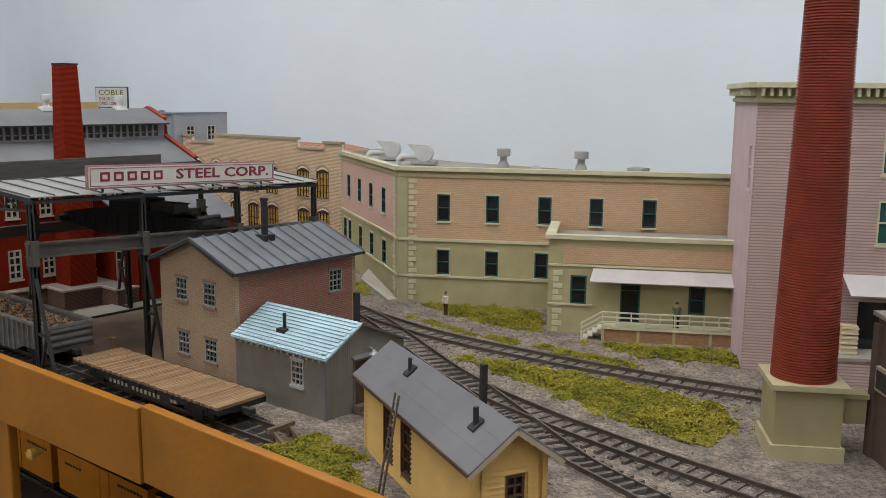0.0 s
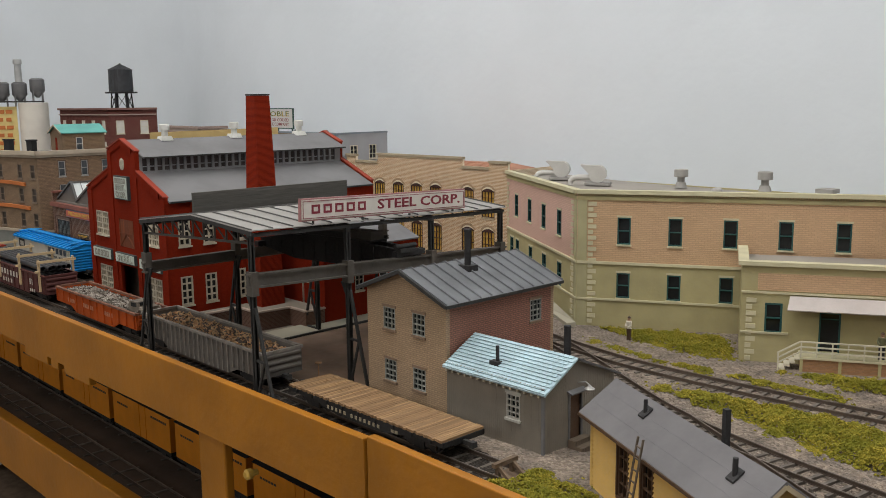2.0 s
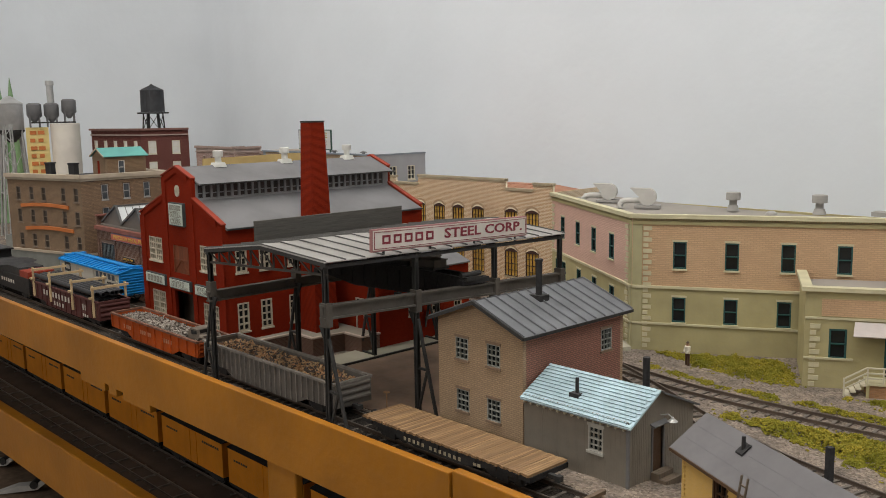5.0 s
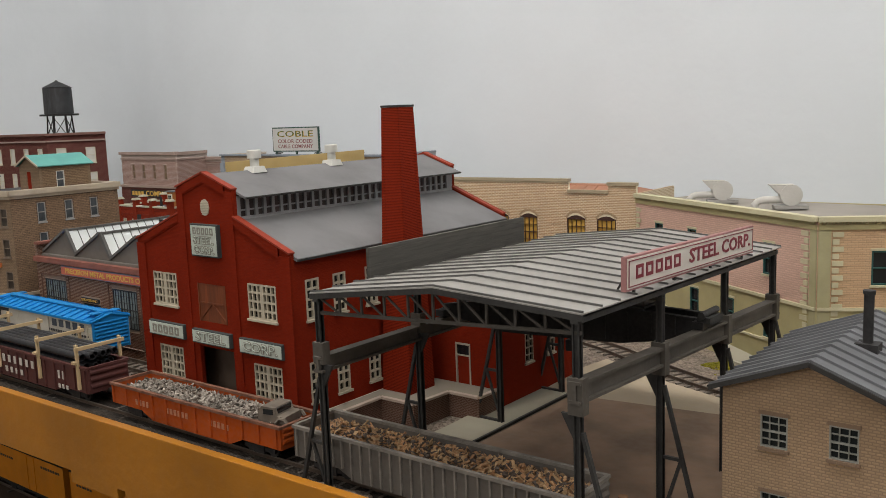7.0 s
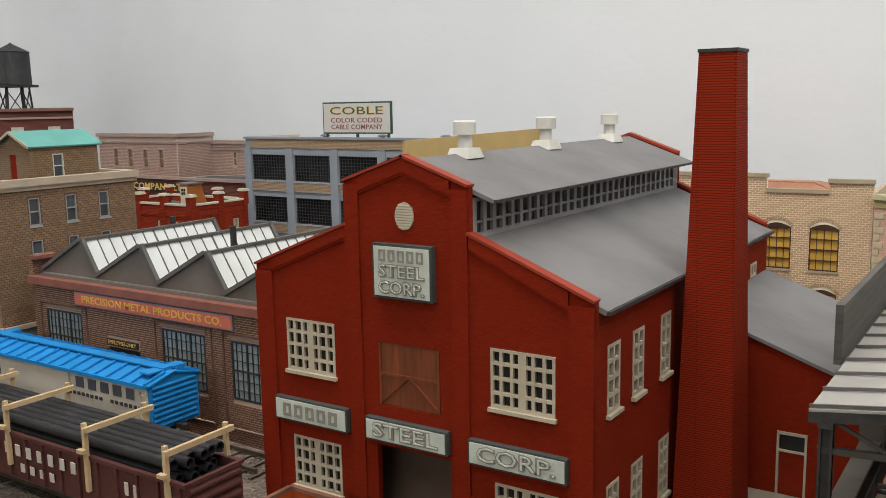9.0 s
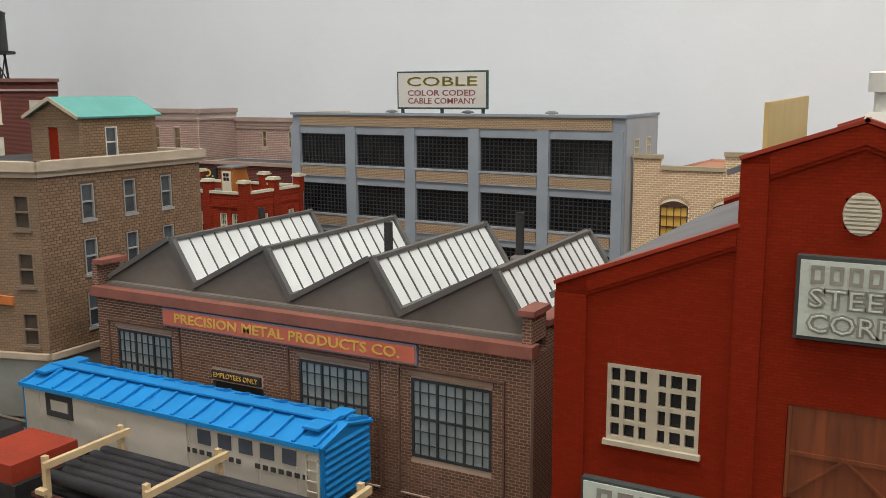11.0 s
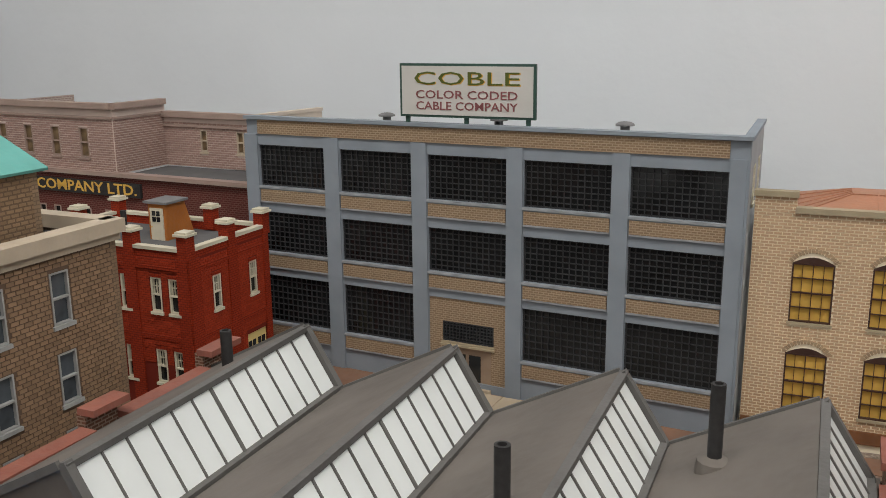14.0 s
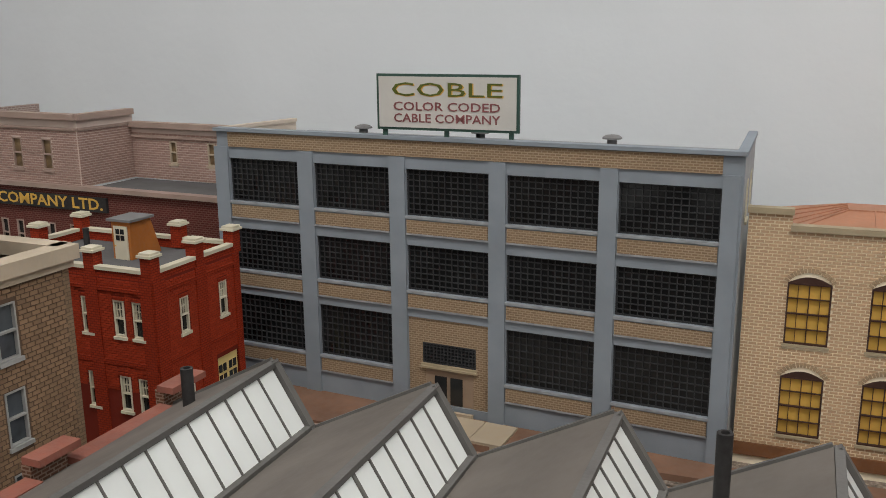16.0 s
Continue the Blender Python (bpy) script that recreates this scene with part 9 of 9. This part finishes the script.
# tender and engine at the far end of the siding
tn, L = car("steam_tender", "black steam engine tender with a red panel and coal", -1.2640, -1.1200, 0.2770, RT)
h = L / 2
part("tank", Mesh().box(-h, h, -0.0155, 0.0155, 0.0085, 0.0270), "car_black", tn)
part("bunker", Mesh().prism([(-h + 0.004, 0.0270), (h - 0.030, 0.0270), (h - 0.034, 0.0360), (-h + 0.004, 0.0360)], -0.0140, 0.0140, "y"), "car_black", tn)
part("red_panel", Mesh().box(h - 0.030, h - 0.002, -0.0150, 0.0150, 0.0271, 0.0345), "trim_red", tn, "bright red hatch box")
part("coal", Mesh().lathe(-0.020, 0, [(0.0358, 0.026), (0.0385, 0.018), (0.0400, 0.006)], 14), "black", tn)
bars(tn, pose(0.0, -0.0156, 0.018), blocks(6, 0.008, 0.5), 0.004, "letter_grey")
en, L = car("steam_engine", "black steam engine standing on the siding", -1.5200, -1.2720, 0.2760, RT)
h = L / 2
part("boiler", Mesh().tube([(-h, 0, 0.026), (h - 0.04, 0, 0.026)], 0.0125, 20), "car_black", en, smooth=True)
part("cab", Mesh().box(h - 0.042, h - 0.002, -0.0175, 0.0175, 0.0085, 0.0440).box(h - 0.046, h + 0.004, -0.0190, 0.0190, 0.0440, 0.0460), "car_black", en)
part("dome", Mesh().lathe(0.0, 0, [(0.036, 0.0075), (0.044, 0.0070), (0.046, 0.004)], 14), "car_black", en, smooth=True)
part("chimney", Mesh().lathe(-h + 0.02, 0, [(0.036, 0.005), (0.048, 0.0055), (0.049, 0.0065)], 14), "car_black", en, smooth=True)

# yellow cars on the lower level
for k in range(11):
    x1 = -0.2559 - k * 0.1438 - 0.0060
    x0 = x1 - 0.1318
    rc, L = car("yellow_car", "yellow refrigerator car on the lower level", x0, x1, 0.3575, -0.1560 + 0.0046)
    tagged(rc, "", "", "yellow cars of the lower train")
    h = L / 2
    part("body", Mesh().box(-h, h, -0.0165, 0.0165, 0.0115, 0.0480), "reefer", rc)
    part("roof", Mesh().prism([(-0.0175, 0.0480), (0.0175, 0.0480), (0, 0.0525)], -h - 0.001, h + 0.001, "x"), "car_black", rc)
    part("sill", Mesh().box(-h, h, -0.0160, 0.0160, 0.0080, 0.0114), "car_black", rc)
    dr = part("door", Mesh().box(-0.013, 0.013, -0.0172, -0.0165, 0.0120, 0.0470), "reefer", rc)
    part("latch", Mesh().box(-0.0004, 0.0004, -0.0178, -0.0172, 0.0120, 0.0470), "reefer", dr)
    bars(rc, pose(-0.042, -0.0165, 0.037), blocks(6, 0.0044, 0.7), 0.0020, "letter_dark")
    bars(rc, pose(0.042, -0.0165, 0.040), blocks(8, 0.0044, 0.7), 0.0022, "letter_dark")

# buffer stop
bs = thing("buffer_stop", "weathered wooden bumper at the end of the siding", "bumper", -0.3230, 0.2790, 0.0115, 0)
part("beam", Mesh().box(-0.0014, 0.0012, -0.0090, 0.0090, 0.0062, 0.0086), "wood_old", bs)
for s in (-1, 1):
    part("upright", Mesh().box(-0.0012, 0.0010, s * 0.0055 - 0.0010, s * 0.0055 + 0.0010, 0.0, 0.0061), "wood_old", bs)
    part("strut", Mesh().bar((0.0008, s * 0.0055, 0.0060), (0.0095, s * 0.0055, 0.0004), 0.0018), "wood_old", bs)
part("foot", Mesh().box(-0.0040, 0.0105, -0.0080, 0.0080, -0.0006, 0.0006), "wood_old", bs)
M_POST = thing("siding_sign", "thin rusty post with a small round top", "signpost", -0.5310, 0.3080, 0.0118)
part("post", Mesh().lathe(0, 0, [(0, 0.0005), (0.0125, 0.0005)], 6), "rust_scrap", M_POST)
part("disc", Mesh().lathe(0, 0, [(0.0125, 0.0024), (0.0132, 0.0024)], 12), "rust_scrap", M_POST)
for x, y, yaw in ((-0.452, 0.497, -20),):
    sw = thing("switch_stand", "small dark switch machine beside the track", "switch", x, y, ground_z(x, y), yaw, "switch machines")
    part("case", Mesh().box(-0.006, 0.006, -0.0025, 0.0025, 0, 0.0028), "iron", sw)
    part("rod", Mesh().bar((0, 0.0025, 0.0014), (0, 0.012, 0.0014), 0.0008), "iron", sw)


# ---------------------------------------------------------------- ground cover
def turf():
    m, nt, N, L, b = nodes_of("yellow_green_turf")
    rn = N.new("ShaderNodeNewGeometry").outputs["Random Per Island"]
    tc = N.new("ShaderNodeTexCoord").outputs["Object"]
    f = noise_fac(nt, tc, 45.0, 0.35, 0.65)
    c = mix_colour(nt, f, (0.20, 0.19, 0.022), (0.42, 0.33, 0.045))
    c = mix_colour(nt, rn, (0.17, 0.165, 0.022), c)
    L.new(c, b.inputs["Base Color"])
    b.inputs["Roughness"].default_value = 0.9
    b.inputs["Specular IOR Level"].default_value = 0.15
    return m


M["turf"] = turf()


def inside(x, y, poly):
    hit = False
    for (xa, ya), (xb, yb) in zip(poly, poly[1:] + poly[:1]):
        if (ya > y) != (yb > y) and x < (xb - xa) * (y - ya) / (yb - ya) + xa:
            hit = not hit
    return hit


def edge_gap(x, y, poly):
    best = 9.0
    for (xa, ya), (xb, yb) in zip(poly, poly[1:] + poly[:1]):
        dx, dy = xb - xa, yb - ya
        t = min(1, max(0, ((x - xa) * dx + (y - ya) * dy) / (dx * dx + dy * dy)))
        best = min(best, math.hypot(x - xa - t * dx, y - ya - t * dy))
    return best


def foliage(poly, tall, seed, dense=1.0):
    """Coarse foam turf: tufts of tiny leaves over low mounds, thinning out at the edge."""
    rnd = random.Random(seed)
    xs, ys = [p[0] for p in poly], [p[1] for p in poly]
    area = (max(xs) - min(xs)) * (max(ys) - min(ys))
    mb = Mesh()
    for _ in range(int(area * 900000 * dense)):
        x, y = rnd.uniform(min(xs) - 0.008, max(xs) + 0.008), rnd.uniform(min(ys) - 0.008, max(ys) + 0.008)
        e = edge_gap(x, y, poly) * (1 if inside(x, y, poly) else -1)
        e += 0.012 * noise.noise((x * 70, y * 70, seed))
        if e < 0 and rnd.random() > 0.03:
            continue
        if e < -0.008:
            continue
        hgt = tall * min(1.0, max(0.12, e / 0.010)) * (0.35 + 1.05 * (0.5 + 0.5 * noise.noise((x * 130, y * 130, seed + 5))))
        z0 = ground_z(x, y)
        for k in range(4):
            r = rnd.uniform(0.0006, 0.0014)
            c = Vector((x + rnd.gauss(0, 0.0007), y + rnd.gauss(0, 0.0007), z0 + hgt * (0.35 + 0.65 * rnd.random() ** 0.6)))
            q = Euler((rnd.uniform(-1, 1), rnd.uniform(-1, 1), rnd.uniform(0, 6.3))).to_matrix()
            tri = [c + q @ Vector((r * math.cos(a), r * math.sin(a), 0)) for a in (0.2, 2.2, 4.3)] + [c + q @ Vector((0, 0, r * 0.8))]
            mb.add(tri, [(0, 1, 3), (1, 2, 3), (2, 0, 3)])
    me = bpy.data.meshes.new("turf")
    me.from_pydata(mb.v, [], mb.f)
    me.materials.append(M["turf"])
    ob = new("turf", me)
    return tagged(ob, "yellow-green foam turf on the gravel", "grass", "", "stuff")


foliage([(-0.372, 0.490), (-0.321, 0.504), (-0.238, 0.513), (-0.172, 0.510), (-0.155, 0.480), (-0.157, 0.440), (-0.205, 0.444), (-0.274, 0.463), (-0.330, 0.479)], 0.0055, 1, 0.8)
foliage([(-0.486, 0.568), (-0.40, 0.551), (-0.349, 0.556), (-0.262, 0.561), (-0.257, 0.549), (-0.349, 0.547), (-0.401, 0.5435), (-0.476, 0.557)], 0.0035, 2, 0.8)
foliage([(-0.500, 0.603), (-0.405, 0.650), (-0.362, 0.592), (-0.400, 0.578), (-0.450, 0.589)], 0.0055, 3, 0.8)
foliage([(-0.318, 0.586), (-0.271, 0.579), (-0.204, 0.602), (-0.190, 0.620), (-0.225, 0.632), (-0.300, 0.594)], 0.0050, 4, 0.8)
foliage([(-0.325, 0.262), (-0.316, 0.298), (-0.285, 0.295), (-0.258, 0.272), (-0.235, 0.250), (-0.290, 0.250)], 0.0050, 5, 0.9)
foliage([(-0.958, 0.350), (-0.934, 0.338), (-0.932, 0.380), (-0.958, 0.382)], 0.0100, 6)
foliage([(-0.620, 0.618), (-0.575, 0.594), (-0.565, 0.602), (-0.606, 0.634)], 0.0030, 7)
foliage([(-0.958, 0.440), (-0.935, 0.420), (-0.933, 0.520), (-0.955, 0.525)], 0.0040, 8, 0.6)

# loose stones
st = Mesh()
rnd = random.Random(4)
for _ in range(1500):
    x, y = rnd.uniform(-0.60, 0.05), rnd.uniform(0.30, 0.62)
    r = rnd.uniform(0.0004, 0.0011)
    m = pose(x, y, ground_z(x, y) + r * 0.4, rnd.uniform(0, 90), rnd.uniform(0, 90), rnd.uniform(0, 90))
    st.add([m @ (Vector(v) * r) for v in ((1, 0, 0), (-1, 0.2, 0), (0, 1, 0.1), (0.1, -1, 0), (0, 0, 0.8), (0, 0.1, -0.8))],
           [(0, 2, 4), (2, 1, 4), (1, 3, 4), (3, 0, 4), (2, 0, 5), (1, 2, 5), (3, 1, 5), (0, 3, 5)])
structure("loose_stones", st, "gravel", "loose grey stones on the gravel", "stones", False, "stuff")


# ---------------------------------------------------------------- figures
def figure_paint(name, trousers, shirt):
    m, nt, N, L, b = nodes_of(name)
    tc = N.new("ShaderNodeTexCoord").outputs["Object"]
    s = N.new("ShaderNodeSeparateXYZ")
    L.new(tc, s.inputs[0])
    r = N.new("ShaderNodeValToRGB")
    r.color_ramp.interpolation = "CONSTANT"
    mr = N.new("ShaderNodeMapRange")
    mr.inputs[2].default_value = 0.021
    L.new(s.outputs[2], mr.inputs[0])
    L.new(mr.outputs[0], r.inputs[0])
    r.color_ramp.elements[0].color = (*trousers, 1)
    r.color_ramp.elements[1].position, r.color_ramp.elements[1].color = 0.50, (*shirt, 1)
    for p, c in ((0.82, (0.40, 0.25, 0.17)), (0.93, (0.07, 0.04, 0.025))):
        e = r.color_ramp.elements.new(p)
        e.color = (*c, 1)
    L.new(r.outputs[0], b.inputs["Base Color"])
    b.inputs["Roughness"].default_value = 0.6
    return m


def figurine(label, x, y, z, yaw, mat):
    mb = Mesh()
    for s in (-1, 1):
        mb.lathe(s * 0.0013, 0.0002 * s, [(0, 0.0011), (0.0008, 0.0010), (0.005, 0.0009), (0.0105, 0.0014)], 8)
        mb.tube([(s * 0.0025, 0, 0.0168), (s * 0.0034, -0.0006, 0.0135), (s * 0.0022, -0.0022, 0.0118)], 0.0008, 6)
    mb.lathe(0, 0, [(0.0098, 0.0021), (0.0130, 0.0022), (0.0165, 0.0026), (0.0176, 0.0012)], 10)
    mb.lathe(0, 0, [(0.0176, 0.0009), (0.0185, 0.0014), (0.0200, 0.0015), (0.0210, 0.0006)], 10)
    ob = new("figurine", mb.data("figurine", mat, True))
    ob.matrix_world = pose(x, y, z, 0, 0, yaw)
    return tagged(ob, label, "figurine")


figurine("small painted figurine in white shirt and brown trousers", -0.458, 0.5840, 0.0022, -20, figure_paint("white_shirt_paint", (0.07, 0.035, 0.02), (0.60, 0.56, 0.47)))
figurine("small painted figurine in dark clothes on the porch", -0.2655, 0.6330, 0.0135, 30, figure_paint("dark_clothes_paint", (0.02, 0.02, 0.025), (0.13, 0.13, 0.07)))

# bench clutter below the lower deck
structure("bench_shelf", Mesh().box(-2.3, -0.6, 0.10, 0.60, -0.33, -0.32), "wood_old", "dark shelf below the lower deck", "shelf")
M["clamp_steel"] = paint("bright_clamp_steel", (0.62, 0.62, 0.60), 0.35, 0.15, 60, 0.1, 0.3)
for k, (x, y, yaw) in enumerate(((-1.525, 0.331, 35), (-1.392, 0.329, 50))):
    cl = thing("metal_clamp", "shiny steel spring clamp lying on the dark shelf", "clamp", x, y, -0.318, yaw, "clamps")
    part("jaw", Mesh().prism([(-0.050, 0), (-0.020, 0.010), (0.010, 0.012), (0.030, 0.024), (0.030, 0.018), (0.012, 0.004), (-0.045, -0.001)], -0.008, 0.008, "y"), "clamp_steel", cl)
    part("handle", Mesh().tube([(0.020, 0, 0.018), (0.045, 0.004, 0.030), (0.070, 0.006, 0.034)], 0.0055, 10), "clamp_steel", cl, smooth=True)
    part("spring", Mesh().tube([(0.008, -0.010, 0.012), (0.008, 0.010, 0.012)], 0.006, 10), "iron", cl, smooth=True)
